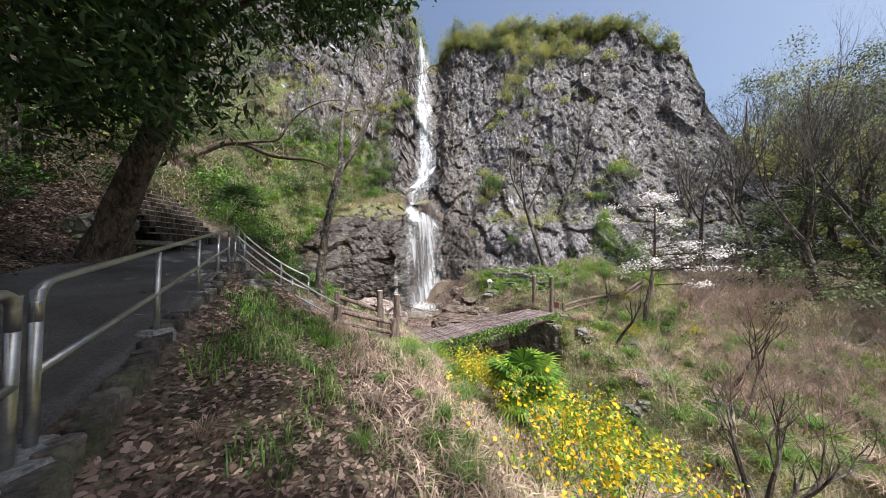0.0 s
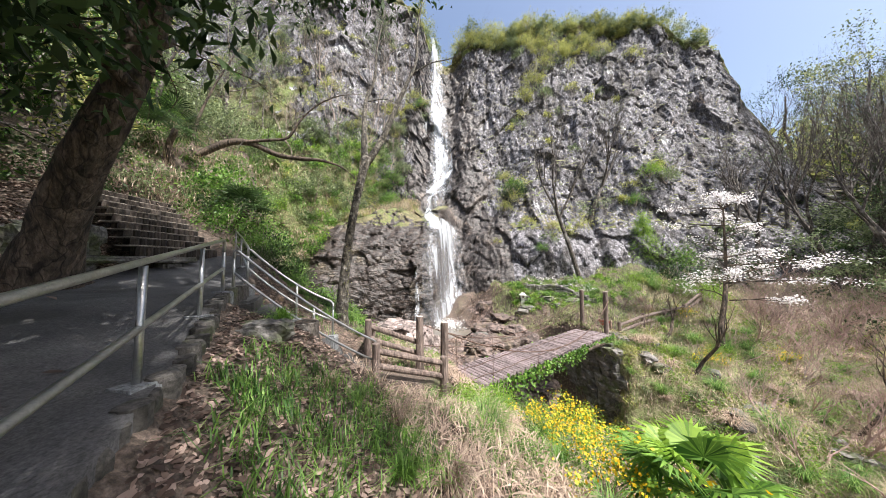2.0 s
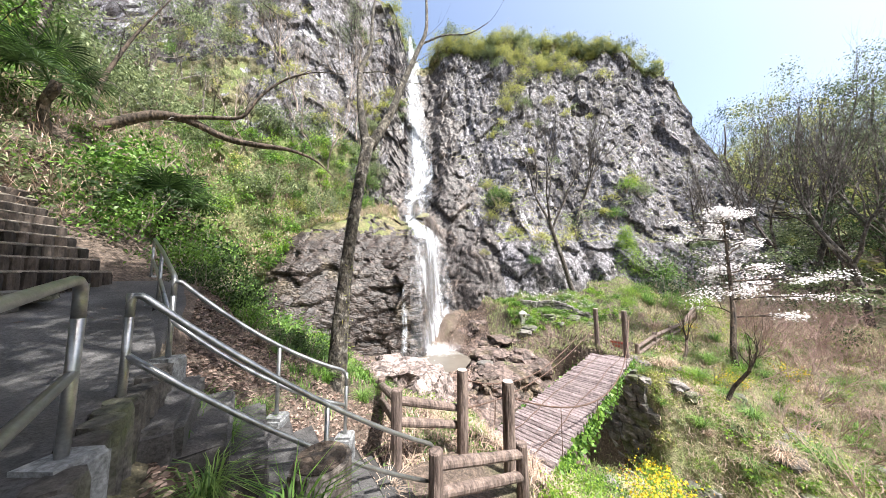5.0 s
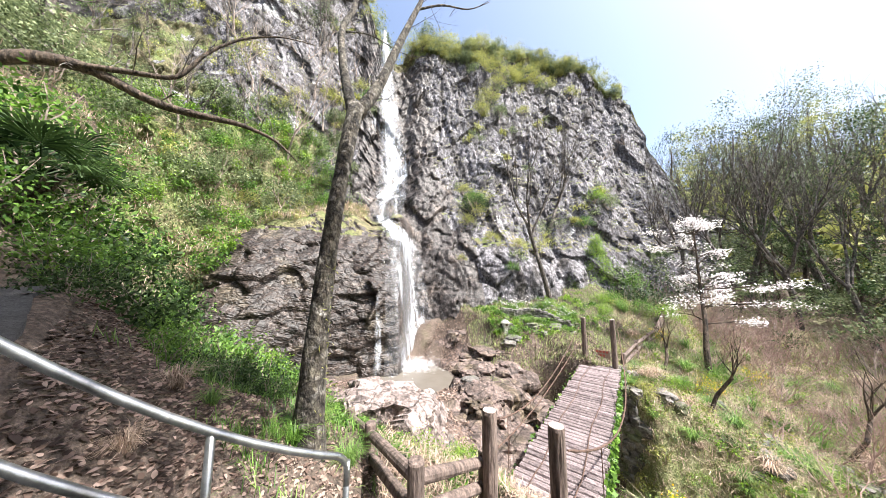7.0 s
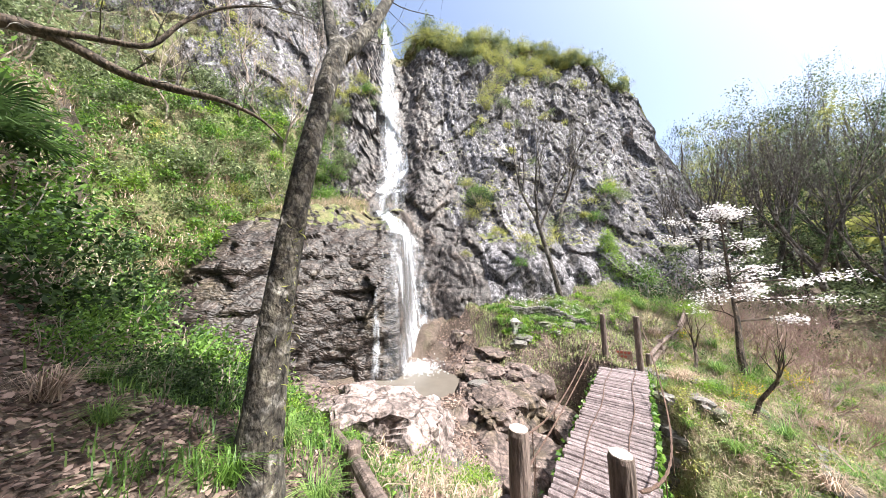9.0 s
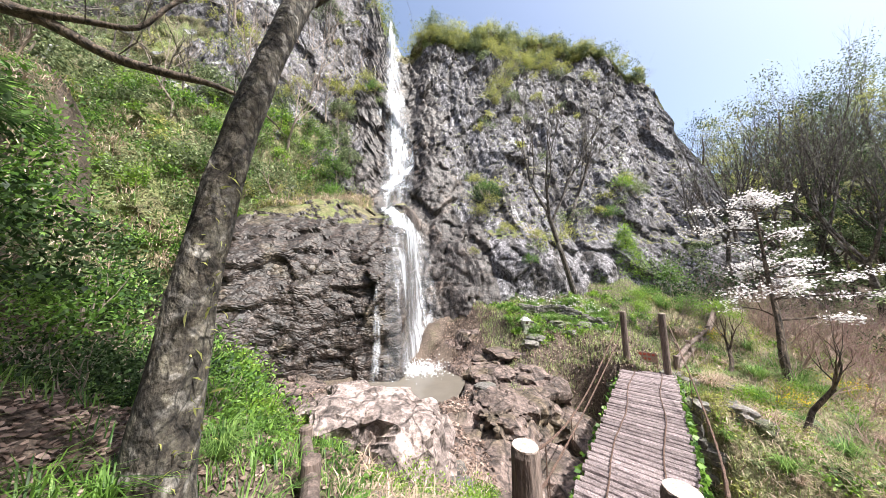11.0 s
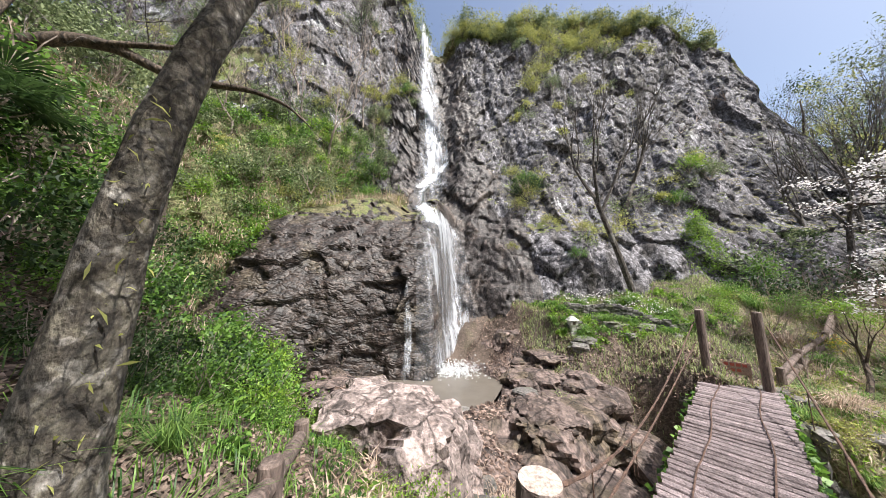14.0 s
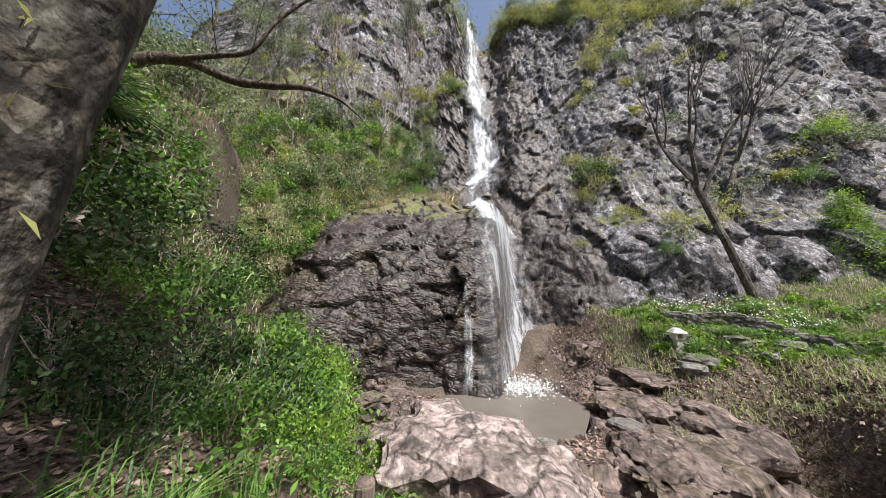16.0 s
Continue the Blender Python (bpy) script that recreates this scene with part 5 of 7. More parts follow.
shade = shade[(foot_q < 0.45 + 0.5 * fbm(shade * 0.8, 2, 78)) & (foot_q > -2.6) & ((foot_s < -0.4) | ((foot_s < 1.6) & (foot_q < -0.1)))][:560]
high = high[fbm(high * (0.75, 0.75, 0.3), 2, 77) > -0.32]
high = (high[:, None, :] + nr.normal(size=(len(high), 44, 3)) * (0.32, 0.32, 0.2)).reshape(-1, 3)
part("crown", leaf_mesh("crown", np.concatenate([cl, high, drape]), 0.145, M_LEAF_DARK, 13, 0.32, 0.8, 0.1), big, "dark glossy hanging leaves, with added ones high up for shade")
# more added clumps, offset along the sun's direction to dapple the slope
dapple = nr.uniform((-6.2, -1.4, 7.2), (-3.0, 1.2, 8.6), (130, 3))
dapple = np.stack([dapple[:, 0] + 0.5 * dapple[:, 2] + 4.35, dapple[:, 1] - 0.36 * dapple[:, 2] + 3.7, dapple[:, 2] - 1.0], 1)
shade = np.concatenate([shade, dapple])
shade = (shade[:, None, :] + nr.normal(size=(len(shade), 36, 3)) * (0.36, 0.36, 0.25)).reshape(-1, 3)
part("upper_crown", leaf_mesh("upper_crown", shade, 0.21, M_LEAF_DARK, 14, 0.42, 0.5, 0.3), big, "dark leaves added overhead to shade the path and slope")

# bare trees on the terrace
def bare_tree(name, label, at, height, seed, lean=(0, 0), mat=M_TWIG, depth=5, spread=0.55, r=None, up=0.25, kids=3, clear=0.35):
    t = thing(name, label, "tree", at)
    rng = random.Random(seed)
    r = r or height * 0.016
    top = Vector((lean[0], lean[1], height * clear))
    pts = [Vector((0, 0, -0.3)), Vector((0, 0, 0.1)), top * 0.5 + Vector((rng.gauss(0, 0.1), rng.gauss(0, 0.1), 0)), top]
    v, f = tube(pts, [r * 1.5, r * 1.15, r, r * 0.85], 9, 0.05, seed)
    part("trunk", mesh_of("trunk", v, f, mat), t)
    tips = []
    d0 = (top.normalized() + Vector((0, 0, 0.6))).normalized()
    for k in range(3):
        a, out = rng.uniform(0, 6.28), []
        grow(top.lerp(pts[2], 0.15 * k), d0 + Vector((math.cos(a), math.sin(a), 0.3)) * 0.5, height * 0.3, r * 0.62, depth, rng, out, tips, spread, up, kids, 0.1, 6, 0.7)
        v, f = join(*out)
        tagged(part("limb", mesh_of("limb", v, f, mat), t), kind="stuff")
    return t, tips


bare_tree("bare_tree", "slim bare tree curving up from the rock terrace", (7.3, 10.3, on_land(7.3, 10.3)), 10.5, 31, (-1.35, -0.2), M_BARK, 5, 0.5, 0.12, 0.25, 3, 0.41)
bare_tree("bare_tree", "bare spreading tree growing from the rock face", tuple(on_cliff(9.4, 5.8) - Vector((0, 0.05, 0.3))), 9.5, 33, (1.2, 0.3), M_BARK, 5, 0.55, 0.12)

# blossom tree: layered sprays of white flowers
bl = thing("blossom_tree", "small tree with level sprays of white blossom on the far bank", "tree", (10.1, 4.75, on_land(10.1, 4.75) + 0.05))
rng = random.Random(41)
out, tips = [], []
v, f = tube([(0, 0, -0.6), (0.1, 0.1, 0.7), (0.4, 0.25, 1.7), (0.7, 0.5, 2.8), (0.8, 0.6, 5.0)], [0.10, 0.085, 0.07, 0.05, 0.02], 9, 0.06, 4)
part("trunk", mesh_of("trunk", v, f, M_BARK_DARK), bl)
for k in range(20):
    a, h = rng.uniform(0, 6.28), 1.9 + 4.2 * k / 19
    out = []
    grow((0.3 + 0.1 * h, 0.2 + 0.08 * h, min(h - 0.2, 4.9)), (math.cos(a), math.sin(a), 0.7), 0.66 - 0.07 * (h - 2.2), 0.024, 3, rng, out, tips, 0.8, 0.06, 3, 0.16, 5, 0.66, 0.25)
    v, f = join(*out)
    part("branch", mesh_of("branch", v, f, M_BARK_DARK), bl)
for a, h, ln in ((-0.35, 2.2, 1.2), (-0.1, 2.5, 1.3), (-0.6, 2.8, 1.2), (0.1, 3.1, 0.9), (2.6, 4.2, 0.9), (2.9, 4.8, 0.8), (-0.4, 1.6, 0.9)):
    out = []
    grow((0.6, 0.35, h), (math.cos(a), math.sin(a), 0.16), ln, 0.03, 3, rng, out, tips, 0.6, 0.02, 3, 0.1, 5, 0.66, 0.78)
    v, f = join(*out)
    part("branch", mesh_of("branch", v, f, M_BARK_DARK), bl)
nr = np.random.RandomState(42)
tp = np.array([p[:] for p in tips])
tp = tp[nr.rand(len(tp)) < np.where(tp[:, 2] > 3.4, 0.4, 0.75)]
fl = (tp[:, None, :] + nr.normal(size=(len(tp), 8, 3)) * (0.09, 0.09, 0.05)).reshape(-1, 3)
tagged(part("blossom", leaf_mesh("blossom", fl, 0.062, M_PETAL, 43, 0.9, 0.0, 0.7), bl, "white blossom"), kind="stuff")

bl.scale = (1.15, 1.15, 1.12)

# conifer bush
cone = thing("conifer", "bright yellow-green young conifer", "tree", (12.0, 12.0, on_land(12.0, 12.0)))
v, f = tube([(0, 0, -0.2), (0, 0, 3.3)], [0.07, 0.02], 7)
part("trunk", mesh_of("trunk", v, f, M_BARK_DARK), cone)
nr = np.random.RandomState(44)
h = nr.beta(1.2, 1.6, 260) * 3.4 + 0.2
rr = (1 - h / 3.9) * 1.25 * np.sqrt(nr.rand(260))
aa = nr.rand(260) * 6.28
cc = np.stack([rr * np.cos(aa), rr * np.sin(aa), h], 1)
pp = (cc[:, None, :] + nr.normal(size=(260, 22, 3)) * (0.13, 0.13, 0.16)).reshape(-1, 3)
part("crown", leaf_mesh("crown", pp, 0.10, M_LEAF_BRIGHT, 45, 0.35, 0.0, 0.0), cone)


# fan palm
def fan_palm(at, height, fronds, radius, seed, label):
    t = thing("fan_palm", label, "palm", at)
    rng = random.Random(seed)
    pts = [Vector((0.02 * k * math.sin(k), 0, -0.3 + (height + 0.3) * k / 8)) for k in range(9)]
    v, f = tube(pts, [0.085 * (1 + 0.12 * (k % 2)) for k in range(9)], 10, 0.1, seed)
    part("trunk", mesh_of("trunk", v, f, M_BARK_DARK), t, "shaggy dark brown trunk")
    for k in range(fronds):
        a, el = 6.28 * k / fronds + rng.uniform(-0.2, 0.2), rng.uniform(-0.5, 1.2)
        d = Vector((math.cos(a) * math.cos(el), math.sin(a) * math.cos(el), math.sin(el)))
        stalk = radius * rng.uniform(0.45, 0.65)
        base = Vector((0, 0, height))
        hub = base + d * stalk + Vector((0, 0, 0.05))
        side = d.cross(Vector((0, 0, 1))).normalized()
        nrm = side.cross(d)
        v, f = tube([base, base + d * stalk * 0.5 + Vector((0, 0, 0.04)), hub], [0.014, 0.01, 0.008], 5)
        n = 26
        for j in range(n):
            b = -2.2 + 4.4 * j / (n - 1)
            dd = d * math.cos(b) + side * math.sin(b)
            L = radius * (0.62 - 0.05 * abs(b)) * rng.uniform(0.9, 1.1)
            w = dd.cross(nrm).normalized() * 0.02
            m = hub + dd * L * 0.55 + nrm * 0.03
            e = hub + dd * L - Vector((0, 0, 0.12 * L + 0.1 * L * rng.random()))
            o = len(v)
            v += [tuple(hub), tuple(m + w), tuple(e), tuple(m - w)]
            f.append((o, o + 1, o + 2, o + 3))
        part("frond", mesh_of("frond", v, f, M_LEAF_BRIGHT if label.startswith("young") and k % 3 == 0 else M_LEAF if label.startswith("young") else M_LEAF_DARK), t)
    return t


fan_palm((3.25, -3.0, on_land(3.25, -3.0)), max(0.6, 0.30 - on_land(3.25, -3.0)), 22, 0.70, 5, "young green fan palm on the slope below the path")
fan_palm((-6.6, 1.4, on_land(-6.6, 1.4)), 0.9, 18, 0.95, 6, "dark green fan palm on the shaded hillside")
fan_palm((-9.7, 1.6, on_land(-9.7, 1.6)), 1.3, 18, 1.1, 7, "dark green fan palm on the shaded hillside")

# ---- shrubs ----
rng = random.Random(90)
S_BRIGHT = shrub("shrub", "bright green leafy shrub in sunlight", M_LEAF_BRIGHT, 1, (-4.85, 4.4, 0.1), 0.085, 36, 46)
S_GREEN = shrub("shrub", "dense green leafy shrub on the slope", M_LEAF, 2, (-5.9, 4.6, 0.2), 0.088, 36, 46)
S_DARK = shrub("shrub", "dark evergreen shrub in shade", M_LEAF_DARK, 3, (-7.6, 4.2, 0.8), 0.10)
S_GREY = shrub("shrub", "grey-green broad-leaved shrub with glossy leaves", M_LEAF_GREY, 4, (-6.3, 8.6, 6.2), 0.11)
S_YEL = shrub("shrub", "yellow-green shrub in spring leaf on the cliff", M_LEAF_YEL, 5, (6.5, 19.3, 26.6), 0.10, 34, 30)
S_TALL = shrub("shrub", "tall green leafy shrub on the hillside above the path", M_LEAF, 8, (-13.6, 2.4, on_land(-13.6, 2.4)), 0.055, 150, 40, 1.0, spread=0.1)
S_TALL.scale = (1.9, 1.9, 2.1)
S_OLIVE = shrub("shrub", "tall olive-green shrub on the hillside above the path", M_LEAF_GREY, 9, (-14.5, 5.8, on_land(-14.5, 5.8)), 0.055, 150, 40, 1.0, spread=0.1)
S_OLIVE.scale = (1.9, 1.9, 2.1)
T_GREY = twig_bush("bare_shrub", "leafless grey-brown twiggy shrub", M_TWIG, 6, (8.0, 7.2, on_land(8.0, 7.2)))
T_RED = twig_bush("bare_shrub", "leafless reddish-brown twiggy shrub", M_TWIG_RED, 7, (13.0, 3.0, on_land(13.0, 3.0)))
for x, y, sc, src in ((-4.5, 3.9, 0.75, S_BRIGHT), (-5.4, 3.9, 0.9, S_GREEN), (-6.4, 5.2, 1.1, S_GREEN), (-7.0, 4.0, 1.0, S_GREEN), (-5.3, 5.6, 0.9, S_GREEN), (-8.2, 5.4, 1.2, S_DARK), (-6.2, 3.1, 0.8, S_DARK), (-7.4, 2.8, 1.0, S_GREEN), (-8.8, 4.0, 1.2, S_GREEN), (-3.8, 3.3, 0.8, S_BRIGHT), (-4.3, 4.0, 0.9, S_BRIGHT), (-4.7, 3.0, 1.0, S_GREEN), (-5.2, 3.6, 1.3, S_GREEN), (-5.6, 2.4, 1.0, S_GREEN), (-4.4, 1.9, 0.6, S_DARK), (-6.2, 1.6, 1.0, S_DARK), (-6.8, 2.2, 1.2, S_GREEN), (-7.2, 6.3, 1.0, S_DARK), (-9.4, 5.8, 1.2, S_DARK), (-4.6, 3.1, 0.55, S_GREEN), (-5.4, 2.6, 0.6, S_DARK), (-5.2, 1.5, 0.5, S_GREEN), (-3.3, 2.3, 0.8, S_GREEN), (-2.9, 1.9, 0.5, S_BRIGHT), (-3.9, 2.6, 1.0, S_GREEN), (-3.6, 1.7, 0.7, S_DARK), (-4.3, 2.4, 0.9, S_DARK), (-4.9, 1.0, 0.8, S_DARK), (-5.6, 0.8, 0.8, S_GREEN), (-6.4, 0.6, 0.9, S_GREEN), (-4.1, 0.9, 0.5, S_DARK), (-7.0, 1.4, 1.2, S_DARK), (-7.8, 2.0, 1.4, S_GREEN), (-3.3, 1.2, 0.4, S_GREEN), (-2.9, 1.2, 0.45, S_GREEN), (-3.4, 0.5, 0.4, S_DARK), (-2.6, 2.4, 0.45, S_BRIGHT), (-3.9, 0.2, 0.4, S_GREEN), (-3.0, 0.7, 0.3, S_DARK), (-2.4, 1.4, 0.3, S_GREEN), (-4.5, -0.1, 0.4, S_DARK), (-1.9, 1.9, 0.25, S_BRIGHT)):
    put(src, x, y, on_land(x, y), sc, rng)
for x, y, sc, src in ((-0.85, 1.55, 0.42, S_BRIGHT), (-0.2, 1.15, 0.4, S_BRIGHT), (-1.2, 1.2, 0.3, S_BRIGHT), (0.1, 1.9, 0.3, S_GREEN), (0.9, -1.2, 0.5, S_BRIGHT), (1.4, -0.6, 0.45, S_BRIGHT), (0.55, -1.9, 0.35, S_BRIGHT), (1.9, -1.7, 0.4, S_GREEN), (2.3, 0.3, 0.5, S_GREEN), (1.5, -3.2, 0.3, S_GREEN), (2.2, -2.4, 0.4, S_GREEN)):
    put(src, x, y, on_land(x, y) - 0.03, sc, rng)
for k in range(26):
    x, y = rng.uniform(3.6, 8.5), rng.uniform(7.4, 10.2)
    put((S_GREEN, S_BRIGHT, S_DARK)[k % 3], x, y, on_land(x, y) - 0.05, rng.uniform(0.2, 0.42), rng, 0.7, "low green ground plant on the terrace")
for x, y, sc, src in ((12.4, 10.2, 1.3, S_DARK), (13.6, 11.4, 1.5, S_GREEN), (12.8, 12.6, 1.6, S_GREY), (14.6, 12.4, 1.7, S_GREY), (10.0, 11.8, 0.8, S_BRIGHT), (9.6, 9.2, 0.6, S_BRIGHT), (10.6, 9.4, 0.7, S_GREEN), (11.6, 8.6, 0.8, S_GREEN), (12.2, 8.0, 0.9, S_BRIGHT), (13.4, 9.6, 1.1, S_DARK), (15.6, 10.6, 1.6, S_DARK), (10.2, 12.6, 1.0, S_GREEN), (11.8, 13.2, 1.2, S_GREY), (16.5, 12.8, 1.8, S_GREY), (8.9, 8.4, 0.5, S_BRIGHT)):
    put(src, x, y, on_land(x, y), sc, rng)
# hillside on the cliff's left, its ledges and its top
for k in range(46):
    x = -5.5 - 24 * rng.random() ** 1.4
    z = rng.uniform(3.5, 26)
    if x > -9 and z < 6.4:
        continue
    p = on_cliff(x, z)
    src = rng.choice((S_GREEN, S_GREY, S_GREY, S_DARK, S_YEL, T_GREY, T_GREY, T_GREY)) if z > 9 else rng.choice((S_GREEN, S_GREY, S_BRIGHT, S_DARK, S_GREEN))
    put(src, p.x, p.y - 0.1, p.z, rng.uniform(0.7, 1.5) * (1.3 if src is T_GREY else 1), rng)
for k in range(44):
    x = rng.uniform(-4.5, 22.5)
    if abs(x + 2.0) < 1.1:
        continue
    p = on_cliff(x, 40)
    put(rng.choice((S_YEL, S_YEL, S_YEL, S_GREEN, T_GREY, S_GREY)), p.x, p.y + rng.uniform(-0.4, 2.6), p.z - 0.1 + rng.uniform(-0.5, 0.2), rng.uniform(0.6, 1.25), rng)
for x, z, sc, src in ((4.0, 7.9, 1.1, S_DARK), (4.2, 8.6, 0.9, S_GREEN), (3.6, 9.6, 0.8, S_YEL), (5.6, 17.5, 1.0, S_YEL), (6.6, 19, 1.1, S_YEL), (7.6, 21, 1.2, S_YEL), (8.6, 22.5, 1.2, S_YEL), (9.8, 23, 1.2, S_YEL), (6.9, 23.5, 1.2, S_YEL), (11.5, 23.8, 1.1, S_YEL), (13.0, 22.6, 1.2, S_YEL), (15.5, 21.5, 1.1, S_YEL), (7.4, 17.6, 0.8, S_GREY), (9.8, 18.4, 0.7, S_YEL), (3.3, 6.8, 0.7, S_YEL), (4.8, 5.6, 0.6, S_YEL), (-4.6, 18.5, 1.0, S_YEL), (-3.9, 17.5, 0.9, S_GREEN), (-5.0, 20, 1.0, T_GREY), (-5.4, 9.5, 0.9, S_GREY), (-4.9, 10.5, 0.8, S_GREY), (-5.6, 7.6, 0.8, S_GREEN), (-7.0, 7.0, 0.7, S_YEL), (-8.0, 7.4, 0.8, S_YEL), (-9.0, 6.8, 0.8, S_YEL), (-6.2, 7.2, 0.6, S_YEL), (13.5, 9.0, 1.0, S_BRIGHT), (14.5, 8.6, 0.9, S_GREY), (12.4, 7.0, 0.8, S_GREEN), (16, 9.6, 1.2, T_GREY), (18, 11, 1.4, T_GREY), (17, 14, 1.3, T_GREY), (19, 13, 1.3, T_GREY), (15, 12.6, 1.0, T_GREY), (20, 16, 1.4, T_GREY), (2.6, 4.2, 0.4, S_YEL), (5.2, 3.6, 0.5, S_GREEN), (6.4, 5.2, 0.5, S_YEL)):
    p = on_cliff(x, z)
    put(src, p.x, p.y - 0.15, p.z, sc, rng)
# bare and reddish thicket on the right bank
for k in range(90):
    w, al = rng.uniform(5.0, 14), rng.uniform(1.5, 14)
    x, y = BC + BD * w + BN * al
    if math.hypot(x - 9.3, y - 4.6) < 0.8:
        continue
    src = T_RED if al > 4 + rng.gauss(0, 1.5) else T_GREY
    put(src, x, y, on_land(x, y) - 0.05, rng.uniform(0.6, 1.2) * (1.7 if al > 4 else 1.0), rng)
for k in range(90):
    w, al = rng.uniform(0.2, 9), rng.uniform(1.0, 12)
    x, y = BC + BD * w + BN * al
    put(rng.choice((S_GREEN, S_BRIGHT, S_GREY, S_YEL)), x, y, on_land(x, y) - 0.08, rng.uniform(0.22, 0.6), rng, 0.75, "low green plant on the grassy bank")


# saplings with bare crooked stems on the slope
for x, y, hgt, seed, lean in ((8.2, 3.5, 2.6, 51, (0.5, -0.3)), (10.2, 0.9, 3.6, 52, (1.2, 0.6)), (11.4, 2.4, 3.0, 53, (0.6, -0.2)), (8.3, 4.9, 2.0, 54, (0.5, 0.3))):
    bare_tree("sapling", "crooked bare sapling on the ravine bank", (x, y, on_land(x, y)), hgt, seed, lean, M_BARK_DARK, 3, 0.7, 0.05, 0.3, 2, 0.45)


bare_tree("sapling", "spreading bare sapling with thick low limbs above the ravine", (6.1, -3.6, on_land(6.1, -3.6)), 3.6, 56, (0.5, 0.3), M_BARK, 4, 0.75, 0.075, 0.25, 3, 0.22)
for x, y, sc in ((6.9, -3.0, 2.0), (7.8, -3.8, 2.3), (7.4, -2.0, 1.8), (8.6, -2.6, 2.2), (9.4, -1.4, 2.2), (8.8, -0.4, 1.8), (8.0, 1.0, 1.6), (9.2, 1.6, 1.9), (10.2, 0.6, 2.2), (9.6, 2.8, 1.7), (10.8, 2.0, 2.2), (11.6, 0.8, 2.4)):
    put(T_RED, x, y, on_land(x, y) - 0.05, sc, rng)


# ---- yellow flowering shrubs ----
def yellow_bush(at, seed, size=1.0):
    t = thing("flowering_shrub", "arching green shrub covered in small yellow flowers", "shrub", at, "yellow flowering shrubs")
    r, nr = random.Random(seed), np.random.RandomState(seed)
    out, tips = [], []
    for k in range(14):
        a = r.uniform(0, 6.28)
        grow((r.gauss(0, 0.1), r.gauss(0, 0.1), -0.1), (0.5 * math.cos(a), 0.5 * math.sin(a), 1), 0.75 * size, 0.008, 3, r, out, tips, 0.55, -0.05, 2, 0.12, 5, 0.62)
    v, f = join(*out)
    tagged(part("stem", mesh_of("stem", v, f, M_LEAF), t), kind="stuff")
    tp = np.array([p[:] for p in tips])
    p = (tp[:, None, :] + nr.normal(size=(len(tp), 6, 3)) * 0.07).reshape(-1, 3)
    part("foliage", leaf_mesh("foliage", p, 0.055, M_LEAF_BRIGHT, seed), t)
    p = (tp[:, None, :] + nr.normal(size=(len(tp), 2, 3)) * 0.06).reshape(-1, 3)
    tagged(part("flower_spray", leaf_mesh("flower_spray", p, 0.055, M_YELLOW, seed + 1, 0.9, -0.6, 0.5), t), kind="stuff")
    return t


Y1 = yellow_bush((3.45, -4.2, on_land(3.45, -4.2)), 61)
for x, y, sc in ((4.1, -4.4, 0.9), (2.4, -2.7, 0.7), (4.3, -3.3, 0.8), (2.2, -1.2, 0.55), (2.7, -0.4, 0.7), (4.6, -3.8, 0.9), (2.9, -2.0, 0.7), (3.9, -2.4, 0.8), (3.4, 0.4, 0.8), (9.2, 4.2, 0.5), (10.4, 7.0, 0.5), (12.2, 4.8, 0.5)):
    put(Y1, x, y, on_land(x, y), sc, rng)

# ---- forest on the right ----
def forest_tree(name, label, at, height, seed, mat, leaf=0.16, bark=M_BARK_DARK, dens=6, low=0.18, depth=3):
    """A tall forest tree with limbs all the way up a slim, slightly crooked trunk."""
    t = thing(name, label, "tree", at)
    rng, nr = random.Random(seed), np.random.RandomState(seed)
    r = height * 0.017
    line = [Vector((0.03 * height * rng.gauss(0, 0.4) * k / 8, 0.03 * height * rng.gauss(0, 0.4) * k / 8, -0.3 + height * k / 8)) for k in range(9)]
    v, f = tube(line, [r * (1.25 - 1.05 * k / 8) for k in range(9)], 7, 0.04, seed)
    part("trunk", mesh_of("trunk", v, f, bark), t)
    tips = []
    for k in range(13):
        u = low + (0.97 - low) * k / 12
        i = min(int(u * 8), 7)
        a, out = rng.uniform(0, 6.28), []
        grow(line[i].lerp(line[i + 1], u * 8 - i), (math.cos(a), math.sin(a), 0.35 + 0.5 * u), height * (0.24 - 0.15 * abs(u - 0.35)) * rng.uniform(0.8, 1.2), r * 0.4 * (1.1 - u), depth, rng, out, tips, 0.6, 0.12, 2, 0.12, 5, 0.68)
        v, f = join(*out)
        part("limb", mesh_of("limb", v, f, bark), t)
    if mat:
        tp = np.array([p[:] for p in tips])
        p = (tp[:, None, :] + nr.normal(size=(len(tp), dens, 3)) * (0.34, 0.34, 0.2)).reshape(-1, 3)
        part("crown", leaf_mesh("crown", p, leaf, mat, seed), t)
    return t


F_DARK = forest_tree("forest_tree", "tall dark evergreen forest tree on the hillside", (27.0, 6.2, on_land(27.0, 6.2)), 10.5, 71, M_LEAF_DARK, 0.15, M_BARK_DARK, 11, 0.12)
# stands behind the walk, out of view, added to shade the path
F_HIGH = forest_tree("forest_tree", "unseen tall dark evergreen with a clear lower trunk, added for shade", (-5.0, -12.0, on_land(-5.0, -12.0)), 11.5, 75, M_LEAF_DARK, 0.2, M_BARK_DARK, 18, 0.5)
F_GREY = forest_tree("forest_tree", "grey-green forest tree on the hillside", (25.0, 12.0, on_land(25.0, 12.0)), 11.5, 72, M_LEAF_GREY, 0.16, M_BARK, 12)
F_YEL = forest_tree("forest_tree", "forest tree in yellow-green spring leaf", (29.0, 15.0, on_land(29.0, 15.0)), 11.0, 73, M_LEAF_YEL, 0.19, M_BARK, 9)
